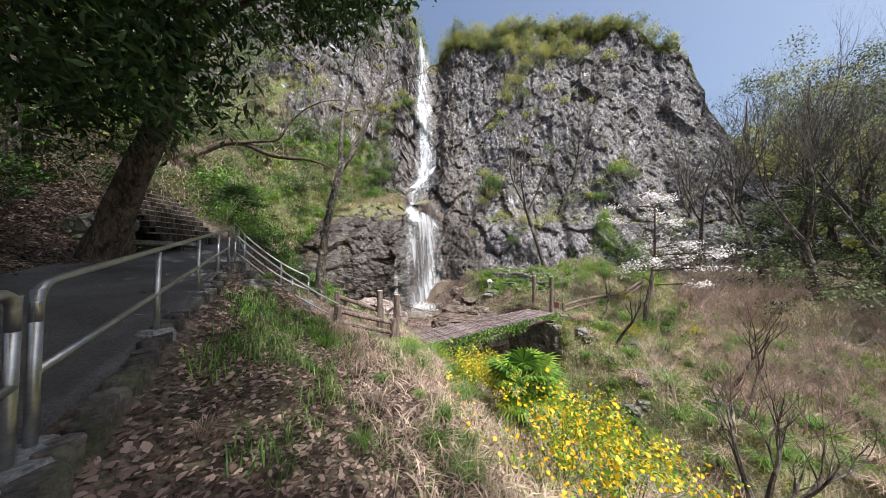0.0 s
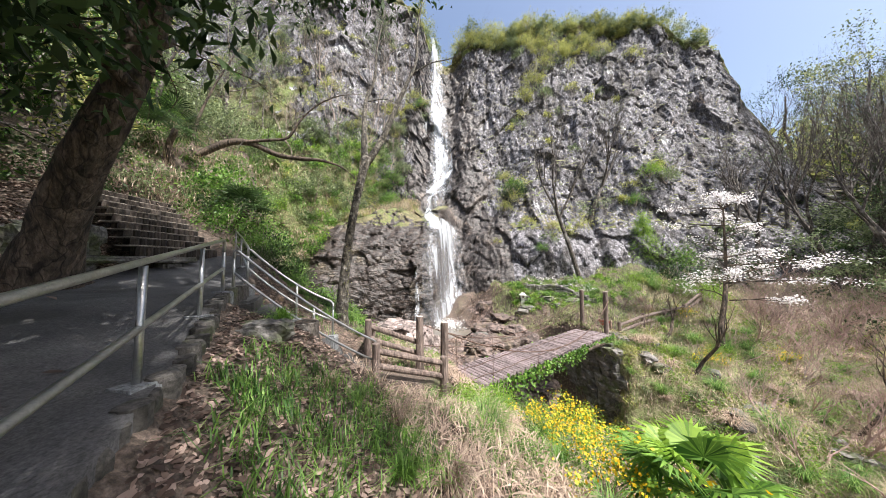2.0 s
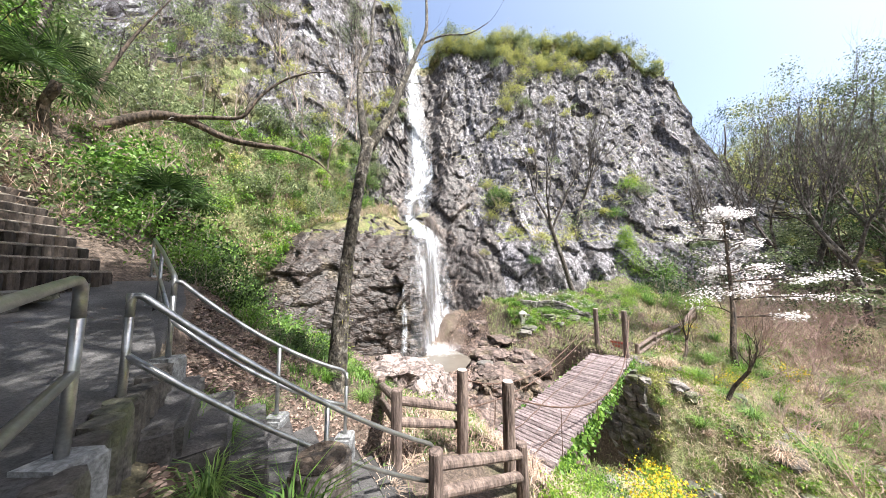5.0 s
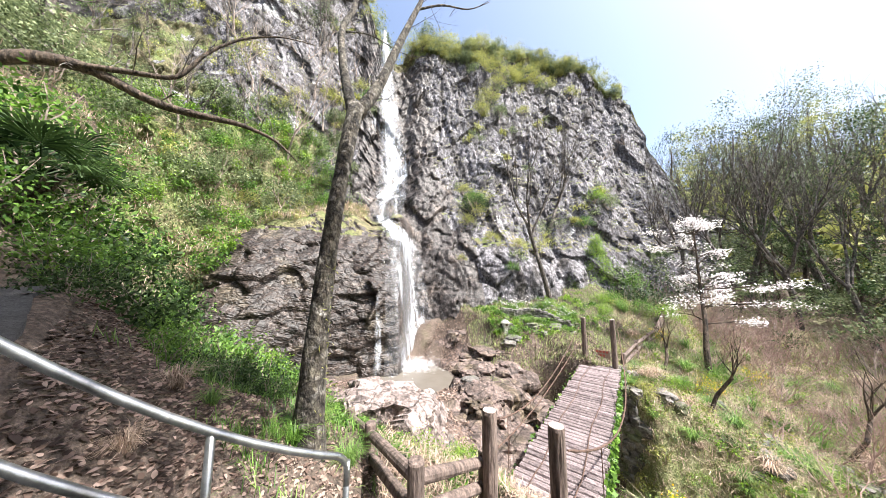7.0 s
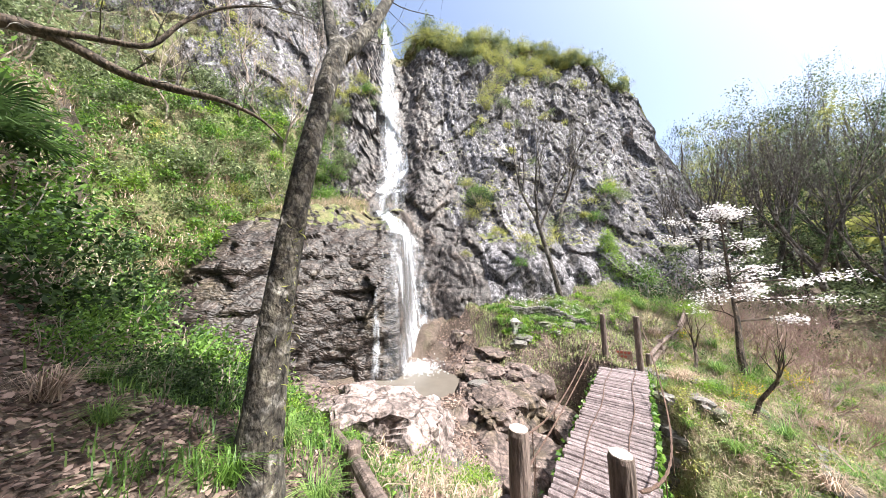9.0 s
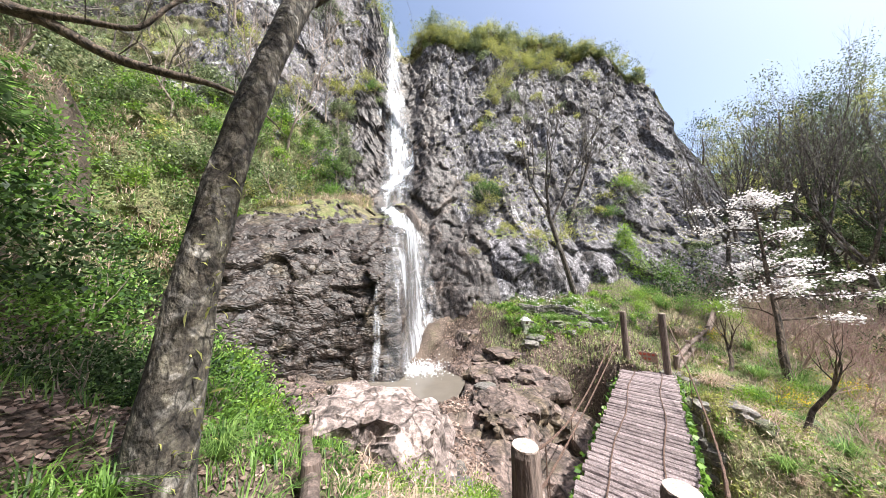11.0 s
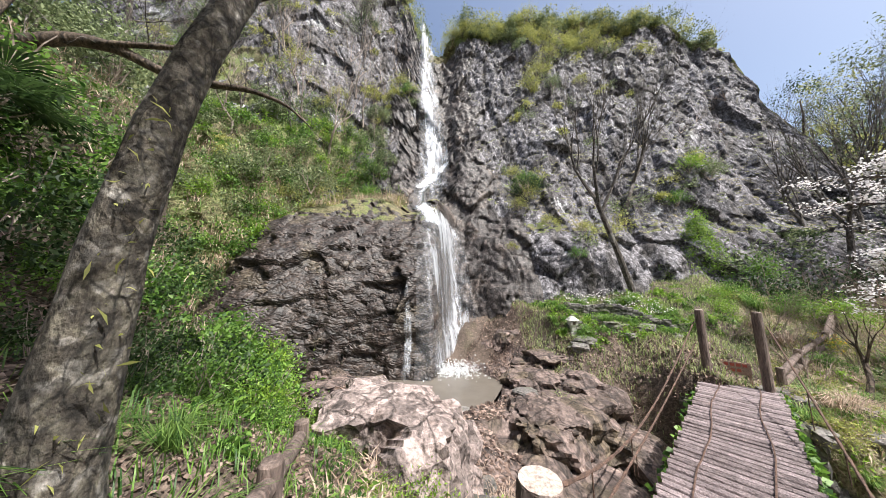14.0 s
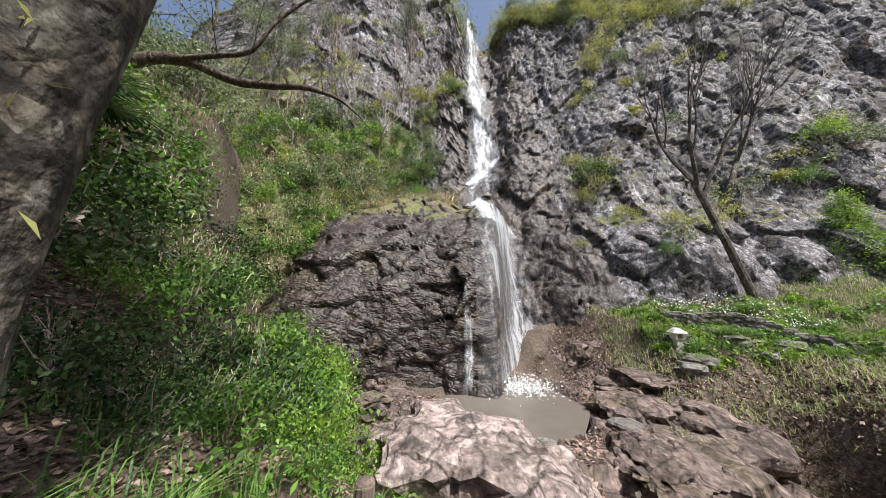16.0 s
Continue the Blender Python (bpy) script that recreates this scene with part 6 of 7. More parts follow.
F_BARE, _ = bare_tree("forest_tree", "tall leafless forest tree with spreading branches", (20.5, 12.5, on_land(20.5, 12.5)), 12.5, 74, (0.5, 0.2), M_BARK, 4, 0.55, 0.13, 0.22, 3, 0.3)
F_FINE, _ = bare_tree("forest_tree", "leafless tree with fine spreading twigs against the sky", (19.0, 9.0, on_land(19.0, 9.0)), 11.0, 77, (-0.6, 0.3), M_BARK, 5, 0.55, 0.12, 0.22, 3, 0.28)
F_PALE, _ = bare_tree("forest_tree", "leafless pale-barked tree on the hillside", tuple(on_cliff(-8.2, 10.5) - Vector((0, 0.1, 0.2))), 7.5, 76, (0.4, -0.5), M_TWIG, 4, 0.6, 0.07, 0.2, 3, 0.18)
for k in range(60):
    x, y = rng.uniform(18, 48), rng.uniform(-6, 26)
    if x < 22 + 0.25 * abs(y - 8) or (y > 14 and x < 26):
        continue
    src = rng.choice((F_FINE, F_FINE, F_BARE)) if x < 25 else rng.choice((F_DARK, F_FINE, F_BARE, F_DARK)) if x < 32 else rng.choice((F_GREY, F_YEL, F_YEL, F_BARE))
    put(src, x, y, on_land(x, y) - 0.2, rng.uniform(0.9, 1.25), rng)
# the trees at y below -8 are unseen, added to keep sun and sky off the path
for x, y, sc, src in ((17.5, 10.8, 0.75, F_BARE), (19.5, 7.0, 0.95, F_FINE), (21.5, 10.0, 1.05, F_FINE), (23.0, 7.5, 1.1, F_FINE), (20.5, 5.2, 0.9, F_FINE), (18.6, 12.6, 0.7, F_BARE), (22.5, 5.0, 0.8, F_FINE), (20.0, 3.6, 0.8, F_FINE), (22.0, 1.0, 0.9, F_FINE), (24.5, 3.0, 0.7, F_DARK), (24.0, 8.6, 0.65, F_DARK), (25.5, 11.5, 0.7, F_DARK), (26, 4.5, 0.7, F_DARK), (22.0, 9.6, 0.5, F_DARK), (22.6, 6.2, 0.52, F_DARK), (21.2, 3.0, 0.5, F_DARK), (23.2, 1.2, 0.6, F_DARK), (20.6, 8.2, 0.42, F_DARK), (19.0, 0.5, 0.7, F_BARE), (-3.5, -11.5, 0.95, F_DARK), (-0.5, -12.5, 1.0, F_DARK), (2.8, -12.2, 0.9, F_DARK), (0.6, -11.0, 1.0, F_HIGH), (-2.2, -9.4, 0.95, F_HIGH), (3.2, -12.0, 1.0, F_HIGH), (5.4, -12.0, 0.95, F_HIGH), (-6.0, -8.2, 0.9, F_DARK), (-8.5, -9.5, 1.0, F_DARK), (5.5, -14, 0.9, F_GREY), (-12.5, 3.0, 0.7, F_BARE), (-14.0, 7.5, 0.75, F_GREY), (-10.5, -0.5, 0.6, F_GREY), (-8.6, -3.6, 0.6, F_GREY), (-7.2, -6.2, 0.6, F_DARK), (-12.0, -3.0, 0.8, F_GREY), (-11, -7, 0.8, F_GREY), (-6.5, -10, 0.7, F_DARK), (-15, 1, 0.8, F_DARK)):
    put(src, x, y, on_land(x, y) - 0.2, sc * (1.15 if x > 15 else 1), rng)
for k in range(34):
    x, y = rng.uniform(-24, -7.5), rng.uniform(-7, 8.5)
    if (x - PA[0]) * PN[0] + (y - PA[1]) * PN[1] > -4.2:
        continue
    put(rng.choice((F_YEL, F_GREY, F_GREY, F_BARE, F_BARE)), x, y, on_land(x, y) - 0.2, rng.uniform(0.5, 0.8), rng)
for x, z, sc in ((-6.0, 11, 0.6), (-6.8, 14, 0.65), (-7.6, 16.5, 0.7), (-9.5, 12, 0.8), (-10.5, 15, 0.8), (-5.4, 13.2, 0.45), (-8.8, 19, 0.7), (-6.2, 19, 0.55), (-11.8, 18, 0.9), (-5.2, 21, 0.5), (-7.4, 22.5, 0.6), (-12.5, 11, 0.8)):
    p = on_cliff(x, z)
    put(F_PALE, p.x, p.y - 0.1, p.z - 0.2, sc, rng)
for k in range(30):
    x, z = -7.5 - 16 * rng.random(), rng.uniform(9, 27)
    p = on_cliff(x, z)
    put(rng.choice((F_BARE, F_BARE, F_GREY)), p.x, p.y, p.z - 0.2, rng.uniform(0.3, 0.5), rng)
for k in range(60):
    x, y = rng.uniform(-18, -4.5), rng.uniform(-9, 4.5)
    s_, q_ = (x - PA[0]) * PD[0] + (y - PA[1]) * PD[1], (x - PA[0]) * PN[0] + (y - PA[1]) * PN[1]
    if q_ > -3.4:
        continue
    put(rng.choice((S_GREEN, S_DARK, S_BRIGHT, S_DARK)), x, y, on_land(x, y) - 0.05, rng.uniform(0.3, 0.9), rng)

# massed growth: hillside, cliff top and right bank
def growth(name, label, centres, radius, leaves, size, mat, seed):
    nr = np.random.RandomState(seed)
    c = np.asarray(centres, float)
    rad = radius * nr.uniform(0.5, 1.3, len(c))
    sub = nr.normal(size=(len(c), 9, 3))
    sub /= np.linalg.norm(sub, axis=2, keepdims=True)
    sub *= (rad[:, None, None] * nr.uniform(0.3, 1.0, (len(c), 9, 1)))
    sub[:, :, 2] = np.abs(sub[:, :, 2]) * 0.9
    q = c[:, None, :] + sub
    q = q[:, :, None, :] + nr.normal(size=(len(c), 9, leaves // 9, 3)) * (rad[:, None, None, None] * 0.18)
    thing(name, label, "undergrowth", kind="stuff", me=leaf_mesh(name, q.reshape(-1, 3), size, mat, seed + 1))


nr = np.random.RandomState(321)
def hill_spots(n, x0, x1, z0, z1, power=1.0):
    x, z = x0 + (x1 - x0) * nr.rand(n) ** power, nr.uniform(z0, z1, n)
    ok = ~((x > -7.2) & (z < butt_top(x) + 0.3))
    return [tuple(on_cliff(a, b) - Vector((0, 0.15, 0.1))) for a, b in zip(x[ok], z[ok])]


growth("undergrowth", "mixed grey-green shrubs crowding the steep hillside", hill_spots(170, -5.2, -28, 5, 15, 1.2), 0.8, 270, 0.13, M_LEAF_GREY, 401)
growth("undergrowth", "green shrubs crowding the steep hillside", hill_spots(130, -5.5, -26, 3, 13, 1.2), 0.85, 270, 0.13, M_LEAF, 402)
growth("undergrowth", "bright green young leaves on the steep hillside", hill_spots(60, -6, -20, 4, 13), 0.6, 225, 0.12, M_LEAF_BRIGHT, 403)
growth("undergrowth", "yellow-green spring growth on the steep hillside", hill_spots(90, -4.6, -26, 6, 27), 0.6, 180, 0.11, M_LEAF_YEL, 404)
shelf = cliff_v.reshape(-1, 3)
shelf = shelf[(shelf[:, 0] > -9.5) & (shelf[:, 0] < -3.4) & (np.abs(shelf[:, 2] - butt_top(shelf[:, 0]) - 0.3) < 0.75)]
ledge = [tuple(p + (0, nr.uniform(-0.1, 0.1), 0)) for p in shelf[nr.randint(0, len(shelf), 330)]]
growth("undergrowth", "yellow-green tufts along the top of the lower rock", ledge[:80], 0.38, 135, 0.085, M_LEAF_YEL, 431)
growth("undergrowth", "olive-green tufts along the top of the lower rock", ledge[80:150], 0.38, 135, 0.085, M_LEAF_GREY, 432)
thing("dry_grass", "dry straw hanging over the top of the lower rock", "grass", kind="stuff", me=blade_mesh("dry_grass", np.repeat(np.array(ledge), 24, 0) + nr.normal(size=(24 * len(ledge), 3)) * (0.22, 0.3, 0.1), 0.32, 0.02, M_STRAW, 433, 1.6))
tops, brow = [], []
for x in nr.uniform(-5.5, 22.5, 220):
    if abs(x + 2.0) > 1.0:
        p = on_cliff(x, 60)
        tops.append((p.x, p.y + nr.uniform(-0.7, 3.0), p.z + nr.uniform(-1.0, 0.6)))
for x in nr.uniform(0.5, 17.5, 130):
    p = on_cliff(x, float(cliff_top(np.array(x))) - 4.2 * nr.rand() ** 1.3 * (0.35 + 0.65 * (4.5 < x < 13)))
    brow.append((p.x, p.y - 0.2, p.z))
growth("undergrowth", "yellow-green bushes along the cliff top", tops[::2], 1.15, 450, 0.13, M_LEAF_YEL, 405)
growth("undergrowth", "olive-green bushes along the cliff top", tops[1::2], 1.05, 360, 0.15, M_LEAF_GREY, 406)
growth("undergrowth", "yellow-green bushes hanging over the brow of the cliff", brow[::2], 0.8, 360, 0.12, M_LEAF_YEL, 424)
growth("undergrowth", "green bushes hanging over the brow of the cliff", brow[1::2], 0.7, 270, 0.12, M_LEAF_GREY, 425)
under = [(x, y, on_land(x, y) + h) for x, y, h in zip(nr.uniform(16.5, 31, 260), nr.uniform(-4, 15, 260), 0.2 + 3.2 * nr.rand(260) ** 1.6)]
growth("forest_understorey", "dark evergreen leaves filling the forest between the trunks", under[:90], 0.9, 216, 0.13, M_LEAF_DARK, 420)
growth("forest_understorey", "grey-green leaves filling the forest between the trunks", under[90:230], 1.0, 270, 0.14, M_LEAF_GREY, 421)
face = [tuple(on_cliff(x, z) - Vector((0, 0.1, 0.05))) for x, z in ((4.2, 14.5), (4.6, 15.2), (5.2, 15.8), (5.0, 14.8), (5.8, 17.4), (6.4, 18.2), (6.9, 19.5), (7.6, 20.6), (6.0, 19.8), (8.4, 21.4), (9.4, 22.2), (10.6, 22.6), (11.6, 22.8), (12.4, 22.0), (10.0, 20.8), (3.9, 8.2), (4.3, 7.6), (4.0, 9.2), (4.6, 8.8), (3.4, 10.0), (12.6, 8.4), (13.4, 8.0), (11.5, 7.2), (10.4, 7.0), (14.2, 9.6), (15.0, 10.4), (-3.6, 17.8), (-4.2, 18.6), (-4.8, 17.2), (-3.4, 16.4), (6.8, 4.6), (5.8, 4.2), (8.2, 5.2), (8.8, 6.4), (7.4, 15.6), (8.6, 16.0), (11.0, 16.8), (12.2, 18.0), (13.6, 17.2), (9.2, 12.0), (7.0, 12.6))]
growth("undergrowth", "yellow-green tufts of shrub on ledges of the cliff", face[::2], 0.85, 300, 0.12, M_LEAF_YEL, 422)
growth("undergrowth", "olive-green tufts of shrub on ledges of the cliff", face[1::2], 0.75, 270, 0.12, M_LEAF_GREY, 423)
spots = []
for w, al in zip(nr.uniform(-0.4, 11.5, 900), nr.uniform(0.7, 14, 900)):
    x, y = BC + BD * w + BN * al
    spots.append((x, y, on_land(x, y) - 0.06))
growth("undergrowth", "low green plants on the grassy bank", spots[:330], 0.34, 108, 0.08, M_LEAF_BRIGHT, 407)
growth("undergrowth", "low yellow-green plants on the grassy bank", spots[330:640], 0.34, 108, 0.075, M_LEAF_YEL, 408)
growth("undergrowth", "grey-green plants on the grassy bank", spots[640:], 0.32, 108, 0.075, M_LEAF_GREY, 409)
spots = [(x, y, on_land(x, y) - 0.05) for x, y in zip(nr.uniform(2.9, 9.5, 150), nr.uniform(7.2, 10.6, 150))]
growth("undergrowth", "lush green plants on the terrace above the pool", spots[:90], 0.28, 108, 0.10, M_LEAF_BRIGHT, 410)
growth("undergrowth", "dark green plants on the terrace above the pool", spots[90:], 0.3, 108, 0.10, M_LEAF, 411)
spots = []
for x, y in zip(nr.uniform(-22, -4, 520), nr.uniform(-10, 6, 520)):
    if (x - PA[0]) * PN[0] + (y - PA[1]) * PN[1] < -3.6:
        spots.append((x, y, on_land(x, y) - 0.05))
growth("undergrowth", "shaded green undergrowth above the path", spots[::2], 0.6, 144, 0.12, M_LEAF, 412)
growth("undergrowth", "dark undergrowth above the path", spots[1::2], 0.6, 144, 0.12, M_LEAF_DARK, 413)
for x, y, sc, src in ((-11.6, -1.6, 1.1, S_TALL), (-13.4, 0.6, 1.4, S_TALL), (-14.5, 3.4, 1.3, S_OLIVE), (-9.6, -3.6, 1.0, S_TALL), (-14, -2, 1.4, S_TALL), (-16.5, 1.5, 1.5, S_OLIVE), (-12.5, 6.4, 1.1, S_OLIVE), (-16, 5, 1.4, S_OLIVE)):
    put(src, x, y, on_land(x, y) - 0.1, sc, rng)

spots = [(x, y, on_land(x, y) - 0.05) for x, y in zip(nr.uniform(-13, -6.6, 260), nr.uniform(-0.5, 6.0, 260))]
growth("undergrowth", "olive-green undergrowth below the leaning tree", spots[:110], 0.5, 144, 0.09, M_LEAF_GREY, 434)
growth("undergrowth", "green undergrowth below the leaning tree", spots[110:190], 0.5, 144, 0.09, M_LEAF, 435)
thing("dry_grass", "dry straw among the undergrowth below the leaning tree", "grass", kind="stuff", me=blade_mesh("dry_grass", np.repeat(np.array(spots), 30, 0) + nr.normal(size=(30 * len(spots), 3)) * (0.3, 0.3, 0.03), 0.35, 0.016, M_STRAW, 436, 1.5))

# far wooded hills behind everything
nr = np.random.RandomState(99)
n = 26000
fx, fy = nr.uniform(24, 150, n), nr.uniform(-60, 110, n)
fz = land(fx, fy) + nr.uniform(0, 5, n)
thing("far_woods", "distant wooded hillside in grey and yellow-green", "woods", kind="stuff", me=leaf_mesh("far_woods", np.stack([fx, fy, fz], 1), 1.3, M_LEAF_YEL, 98, 0.7, 0, 0.3))

# ---- ground cover ----
def scatter(n, seed, x0, x1, y0, y1, keep):
    nr = np.random.RandomState(seed)
    x, y = nr.uniform(x0, x1, n), nr.uniform(y0, y1, n)
    s_, q_ = (x - PA[0]) * PD[0] + (y - PA[1]) * PD[1], (x - PA[0]) * PN[0] + (y - PA[1]) * PN[1]
    w_, al_ = (x - BC[0]) * BD[0] + (y - BC[1]) * BD[1], (x - BC[0]) * BN[0] + (y - BC[1]) * BN[1]
    nz = fbm(np.stack([x, y, 0 * x], -1) * 0.7, 3, 8)
    ok = keep(x, y, s_, q_, w_, al_, nz, nr.rand(n))
    x, y = x[ok], y[ok]
    return np.stack([x, y, land(x, y)], 1)


def off_path(q):
    return (q > 0.2) | (q < -1.95)


p = scatter(330000, 1, -9, 4, -9, 4, lambda x, y, s, q, w, al, nz, r: off_path(q) & (w < -3.6) & (r < np.where(q > 2.4, 0.4, 0.95)) & ((y < -1.3) | (x < -2.6) | (r < 0.55)))
thing("fallen_leaves", "brown and pinkish fallen leaves lying thick on the slope", "leaf litter", kind="stuff", me=litter_mesh("fallen_leaves", p + (0, 0, 0.010), 0.042, M_LITTER, 2, 0.55))
p = scatter(2600, 21, -9, 2, -10, 4, lambda x, y, s, q, w, al, nz, r: (q < 0) & (q > -1.9) & (r < 0.16 + 0.5 * (q < -1.5)))
thing("fallen_leaves", "a few dry brown leaves scattered on the path", "leaf litter", kind="stuff", me=litter_mesh("fallen_leaves", p + (0, 0, 0.06), 0.055, M_LITTER, 22, 0.5))


def tufts(centres, blades, spread, seed):
    nr = np.random.RandomState(seed)
    p = (centres[:, None, :] + nr.normal(size=(len(centres), blades, 3)) * (spread, spread, 0)).reshape(-1, 3)
    p[:, 2] = land(p[:, 0], p[:, 1])
    return p


p = tufts(scatter(5200, 3, -7, 5, -8, 3, lambda x, y, s, q, w, al, nz, r: (q > 0.3) & (w < -3.6) & ((y < -1.0) | (r < 0.12)) & (nz + 0.5 * np.exp(-((q - 1.3) / 0.8) ** 2) > 0.3) & (r < np.where(s < -1.0, 0.3, 0.5))), 14, 0.06, 31)
thing("grass", "green grass in loose tufts on the slope", "grass", kind="stuff", me=blade_mesh("grass", p, 0.2, 0.008, M_GRASS, 4, 1.2))
p = tufts(scatter(5200, 5, -3, 6, -7, 3, lambda x, y, s, q, w, al, nz, r: (q > 1.5) & (w < -2.5) & (x > -1.2) & (r < 0.5) & (nz > -0.5)), 14, 0.07, 33)
thing("dry_grass", "pale dry grass and stalks on the bank", "grass", kind="stuff", me=blade_mesh("dry_grass", p, 0.22, 0.006, M_STRAW, 6, 2.0))
p = scatter(150000, 7, 2, 20, -8, 12, lambda x, y, s, q, w, al, nz, r: (w > -0.8) & (r < 0.8 + 0.4 * nz) & (al > -7))
thing("grass", "green and yellowing grass on the far bank", "grass", kind="stuff", me=blade_mesh("grass", p, 0.22, 0.014, M_BANK_GRASS, 8, 1.0))
p = scatter(90000, 9, 3, 20, -8, 12, lambda x, y, s, q, w, al, nz, r: (w > -0.3) & (r < 0.45 - 0.3 * nz) & (al > 0.9))
thing("dry_grass", "dry straw-coloured grass on the far bank", "grass", kind="stuff", me=blade_mesh("dry_grass", p, 0.28, 0.014, M_STRAW, 10, 0.9))
p = tufts(scatter(420, 25, -4.6, 0.2, -1.6, 3.4, lambda x, y, s, q, w, al, nz, r: (q > 1.2) & (w < -4.3) & (nz > -0.35) & ((x + 1.6) ** 2 + (y + 0.5) ** 2 > 0.5)), 16, 0.06, 35)
thing("grass", "green grass and sedge round the foot of the forked tree", "grass", kind="stuff", me=blade_mesh("grass", p, 0.2, 0.008, M_LEAF, 26, 1.2))
p = scatter(900, 27, -4.6, 0.2, -1.4, 3.4, lambda x, y, s, q, w, al, nz, r: (q > 1.6) & (w < -4.0) & (r < 0.35) & ((x + 1.6) ** 2 + (y + 0.5) ** 2 > 0.6))
growth("undergrowth", "low leafy plants below the forked tree", p[::2], 0.2, 72, 0.055, M_LEAF, 426)
p = tufts(scatter(3400, 33, -4, 3, -7.5, -1.2, lambda x, y, s, q, w, al, nz, r: (q > 0.35) & (q < 2.6) & (s > -1.0) & (w < -4.6) & (nz > -0.1) & (r < 0.45) & ((x + 1.6) ** 2 + (y + 2.1) ** 2 > 0.5)), 15, 0.07, 36)
thing("grass", "dark green grass and sedge on the slope below the path", "grass", kind="stuff", me=blade_mesh("grass", p, 0.2, 0.008, M_LEAF, 34, 1.4))
# flattened straw
p = scatter(190000, 15, -1.5, 12, -10, 3, lambda x, y, s, q, w, al, nz, r: (q > 1.5) & ((w < -3.2) | ((al > 2) & (w < 0))) & (r < 0.35 + 0.3 * (q > 2.4) + 0.3 * nz))
thing("straw", "flattened pale pinkish straw lying on the slope", "straw", kind="stuff", me=leaf_mesh("straw", p + (0, 0, 0.03), 0.20, M_STRAW, 16, 0.07, 0.0, 0.65))
p = scatter(220000, 17, 3, 20, -8, 12, lambda x, y, s, q, w, al, nz, r: (w > -0.6) & (al > 0.9) & (r < 0.55 + 0.3 * nz))
thing("straw", "flattened pale straw and stalks on the far bank", "straw", kind="stuff", me=leaf_mesh("straw", p + (0, 0, 0.05), 0.22, M_STRAW, 18, 0.07, 0.0, 0.5))
p = scatter(20000, 19, 0, 7, 5.0, 10.4, lambda x, y, s, q, w, al, nz, r: (x > 0.0) & (nz < 0.45))
thing("fallen_leaves", "reddish-brown leaves on the bank by the pool", "leaf litter", kind="stuff", me=leaf_mesh("fallen_leaves", p + (0, 0, 0.02), 0.08, M_LITTER, 20, 0.5, 0.0, 0.7))
p = scatter(9000, 29, -5, 0.6, 2.6, 6.4, lambda x, y, s, q, w, al, nz, r: (r < 0.85))
thing("fallen_leaves", "wet brown leaves on the shore of the pool", "leaf litter", kind="stuff", me=litter_mesh("fallen_leaves", p + (0, 0, 0.015), 0.075, M_LITTER, 30, 0.5))
p = scatter(5000, 23, 4.2, 7.4, 8.4, 10.4, lambda x, y, s, q, w, al, nz, r: (r < 0.14) & (nz > -0.2))
thing("white_flowers", "scattered small white flowers on the terrace", "flowers", kind="stuff", me=leaf_mesh("white_flowers", p + (0, 0, 0.38), 0.05, M_PETAL, 24, 0.9, 0.0, 0.6))
# grass and small leaves on the hillside ledges
nr = np.random.RandomState(123)
n = 60000
ix, jz = nr.randint(0, len(cx), n), nr.randint(5, len(cv), n)
hp = cliff_v[ix, jz]
nz = fbm(hp * 0.5, 3, 9)
m = ((hp[:, 0] + 2.2 * nz < -6.8) & ~((hp[:, 0] > -9) & (hp[:, 2] < butt_top(hp[:, 0]) + 0.2)) & (hp[:, 0] > -26) & (hp[:, 2] < 14 + 4 * nz)) | ((np.abs(hp[:, 2] - butt_top(hp[:, 0]) - 0.9) < 0.9) & (hp[:, 0] < -3.8) & (hp[:, 0] > -10))
hp = hp[m]
sel = nr.rand(len(hp)) < 0.55
thing("hillside_grass", "yellow-green grass on the steep hillside", "grass", kind="stuff", me=blade_mesh("hillside_grass", np.repeat(hp[~sel], 3, 0) + nr.normal(size=(3 * (~sel).sum(), 3)) * 0.08, 0.4, 0.03, M_GRASS, 12, 0.9))
dry = hp[(hp[:, 2] < 10) & (fbm(hp * 0.6, 2, 41) > 0.05)]
thing("dry_grass", "straw-coloured dry grass on the steep hillside", "grass", kind="stuff", me=blade_mesh("dry_grass", np.repeat(dry, 5, 0) + nr.normal(size=(5 * len(dry), 3)) * (0.2, 0.08, 0.15) - (0, 0.08, 0), 0.36, 0.022, M_STRAW, 43, 1.4))
lp = np.repeat(hp[sel], 5, 0) + nr.normal(size=(5 * sel.sum(), 3)) * (0.3, 0.12, 0.25)
thing("undergrowth", "mixed green undergrowth on the hillside", "undergrowth", kind="stuff", me=leaf_mesh("undergrowth", lp - (0, 0.12, 0), 0.12, M_LEAF_GREY, 14))
# sedge tufts with long arching blades on the far bank
sedge_p = np.random.RandomState(140).normal(size=(170, 3)) * (0.05, 0.05, 0)
SEDGE = thing("sedge_tuft", "dark green tuft of long arching sedge", "grass tuft", (8.2, 4.3, on_land(8.2, 4.3)), "sedge tufts")
part("blade_tuft", blade_mesh("blade_tuft", sedge_p, 0.6, 0.014, M_LEAF, 141, 1.3), SEDGE)
SEDGE_B = thing("sedge_tuft", "pale dry tuft of long arching sedge", "grass tuft", (7.6, 3.7, on_land(7.6, 3.7)), "sedge tufts")
part("blade_tuft", blade_mesh("blade_tuft", sedge_p, 0.6, 0.012, M_STRAW, 142, 1.4), SEDGE_B)
SEDGE_C = thing("sedge_tuft", "bright green tuft of long arching grass", "grass tuft", (7.1, 4.9, on_land(7.1, 4.9)), "sedge tufts")
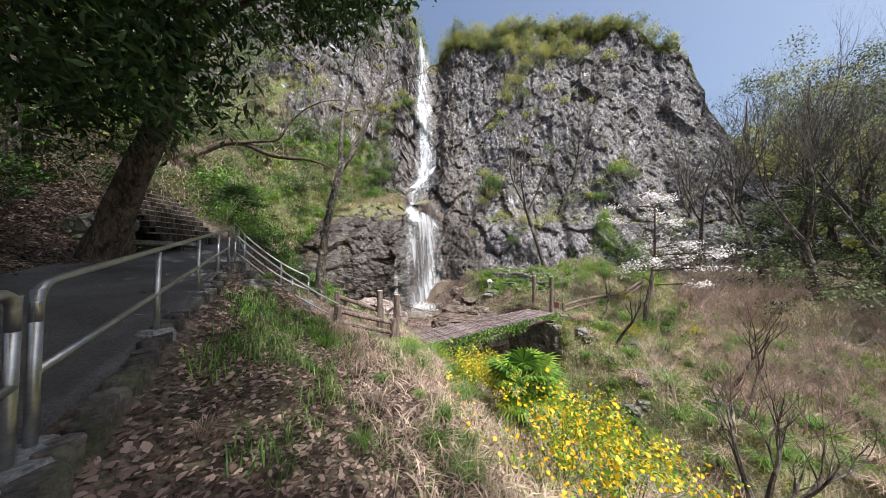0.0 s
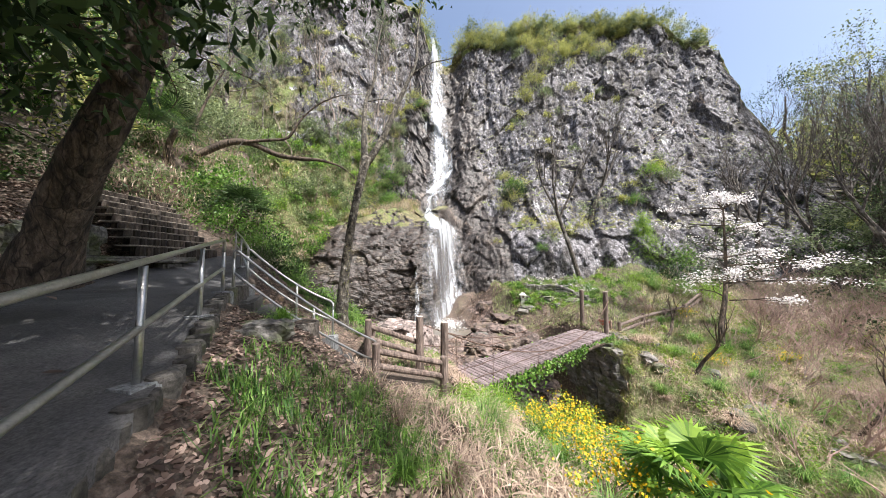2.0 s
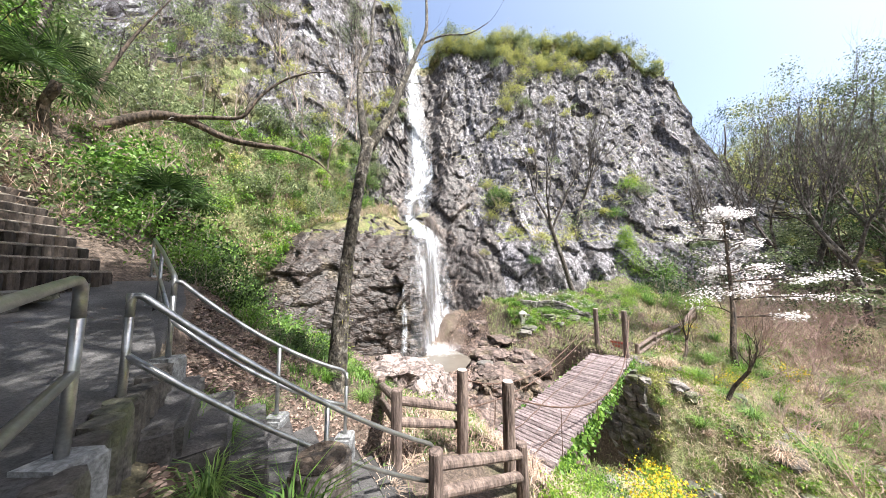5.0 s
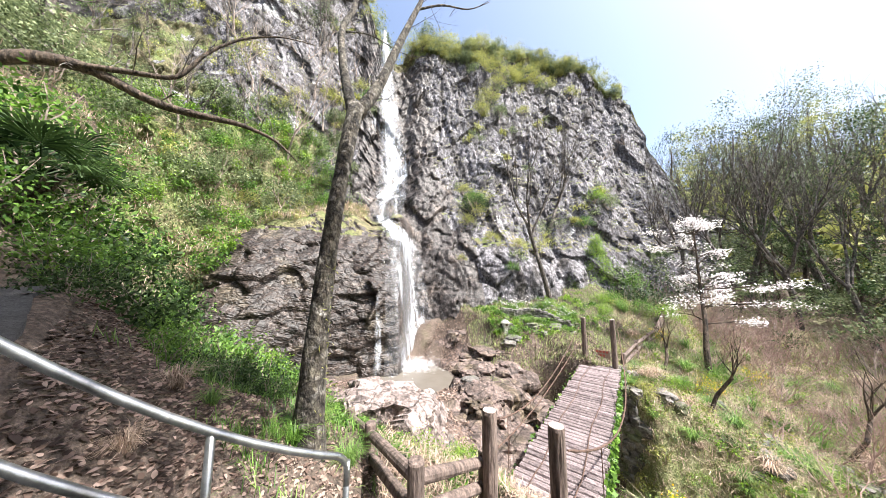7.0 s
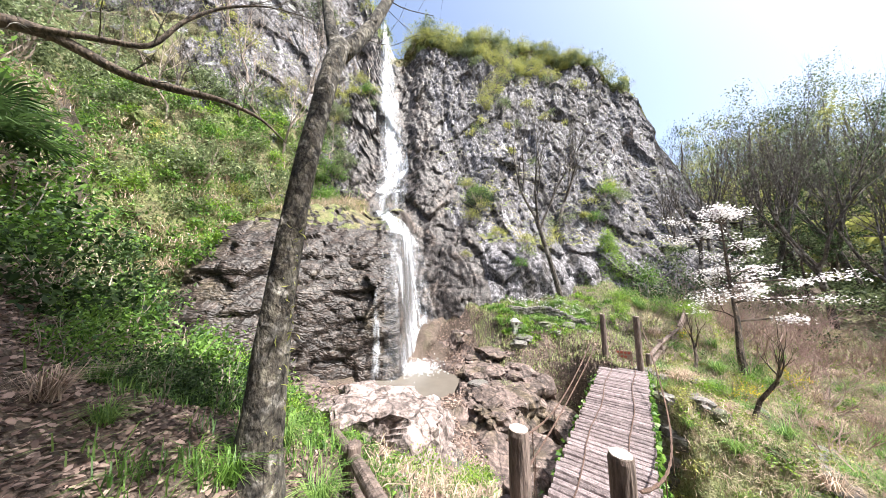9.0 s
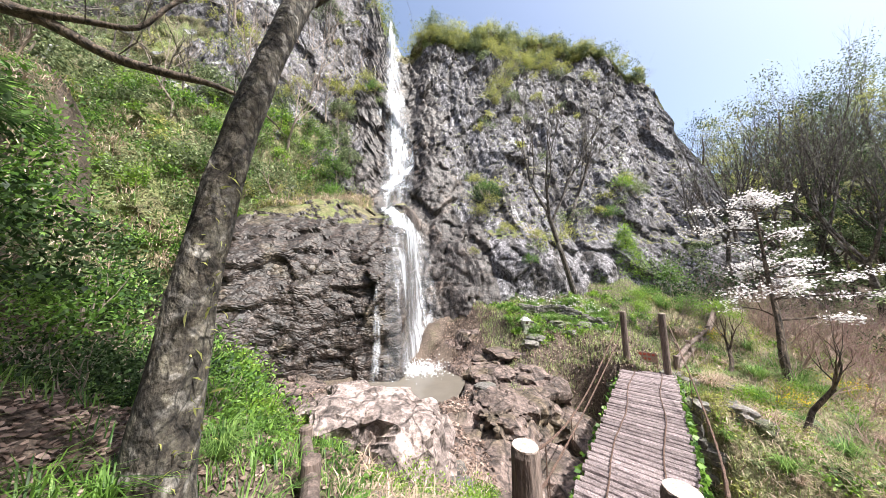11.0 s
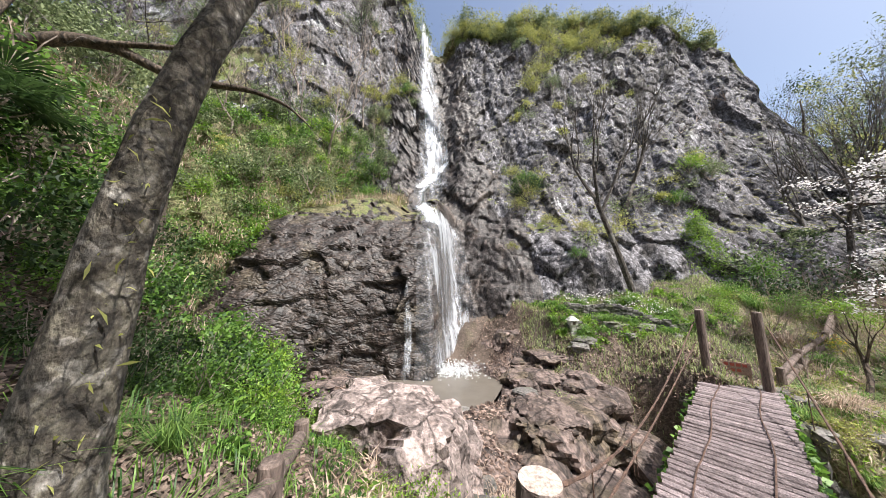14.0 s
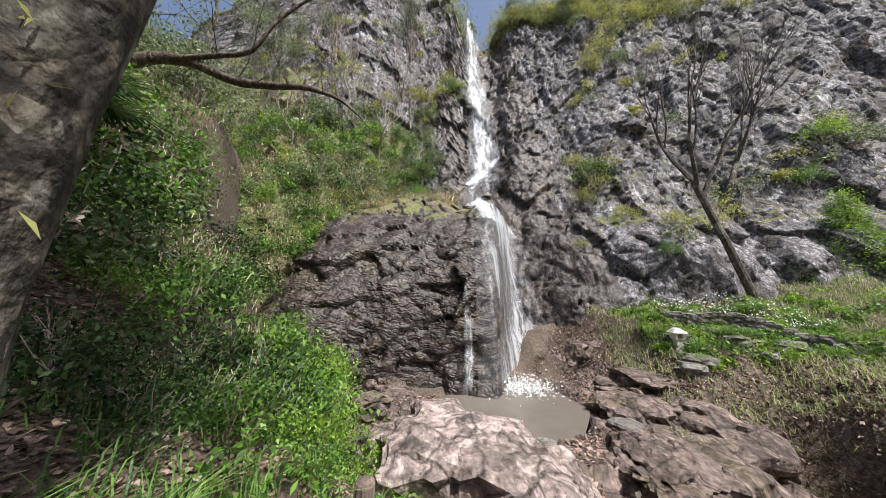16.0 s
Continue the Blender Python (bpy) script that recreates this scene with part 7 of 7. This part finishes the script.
part("blade_tuft", blade_mesh("blade_tuft", sedge_p, 0.6, 0.014, M_GRASS, 143, 1.4), SEDGE_C)
for k in range(190):
    w, al = rng.uniform(-0.6, 9.5), rng.uniform(0.9, 12)
    x, y = BC + BD * w + BN * al
    put(rng.choice((SEDGE, SEDGE_B, SEDGE_C, SEDGE_B, SEDGE_C)), x, y, on_land(x, y) - 0.03, rng.uniform(0.5, 1.2), rng)
for k in range(88):
    x, y = (rng.uniform(3.0, 7.6), rng.uniform(7.3, 10)) if k < 70 else (rng.uniform(-0.6, 2.6), rng.uniform(-3.4, 0.2))
    if k >= 70 and (x - BC[0]) * BD[0] + (y - BC[1]) * BD[1] < -4.6 and x < 0.8:
        continue
    put(rng.choice((SEDGE_C, SEDGE, SEDGE_C)), x, y, on_land(x, y) - 0.03, rng.uniform(0.4, 0.8), rng)
for k in range(40):
    s_, q_ = rng.uniform(-2, 6), rng.uniform(0.4, 3.0)
    x, y = PA + PD * s_ + PN * q_
    if (x - BC[0]) * BD[0] + (y - BC[1]) * BD[1] > -5.6:
        continue
    put(rng.choice((SEDGE_C, SEDGE, SEDGE_B)), x, y, on_land(x, y) - 0.02, rng.uniform(0.25, 0.55), rng)
# leafless reddish thicket and pale twigs by the bridge end
for k in range(34):
    w, al = rng.uniform(7, 15), rng.uniform(3, 12)
    x, y = BC + BD * w + BN * al
    put(rng.choice((T_RED, T_GREY)), x, y, on_land(x, y) - 0.05, rng.uniform(1.4, 2.6), rng)
for x, y, sc in ((7.6, 5.2, 1.3), (8.3, 5.9, 1.5), (8.9, 6.8, 1.4), (7.9, 7.4, 1.3), (9.4, 7.6, 1.5), (8.8, 4.4, 1.2), (10.2, 6.2, 1.6)):
    put(T_GREY, x, y, on_land(x, y) - 0.05, sc, rng)
for k in range(46):
    w, al = rng.uniform(3.6, 9), rng.uniform(4.5, 11)
    x, y = BC + BD * w + BN * al
    put(T_RED if k % 3 else T_GREY, x, y, on_land(x, y) - 0.05, rng.uniform(0.9, 1.7), rng)
# ivy on the bridge edges and abutment
nr = np.random.RandomState(130)
w, dz = nr.uniform(-3.9, 4.3, 2600), nr.exponential(0.22, 2600)
sd = np.where(nr.rand(2600) < 0.8, 0.62, -0.62)
hang = 0.4 + 0.6 * vnoise(np.stack([w * 1.3, sd, 0 * w], -1), 5)
ok = (dz < np.clip(hang, 0, 1) * 0.9 + 0.05)
ip = np.stack([DC[0] + DD[0] * w + DN[0] * (sd + nr.normal(size=2600) * 0.03), DC[1] + DD[1] * w + DN[1] * (sd + nr.normal(size=2600) * 0.03), -0.04 - dz], 1)[ok]
thing("ivy", "ivy trailing from the edges of the footbridge", "ivy", kind="stuff", me=leaf_mesh("ivy", ip, 0.085, M_LEAF, 131, 0.8, 0.6, 0.0))
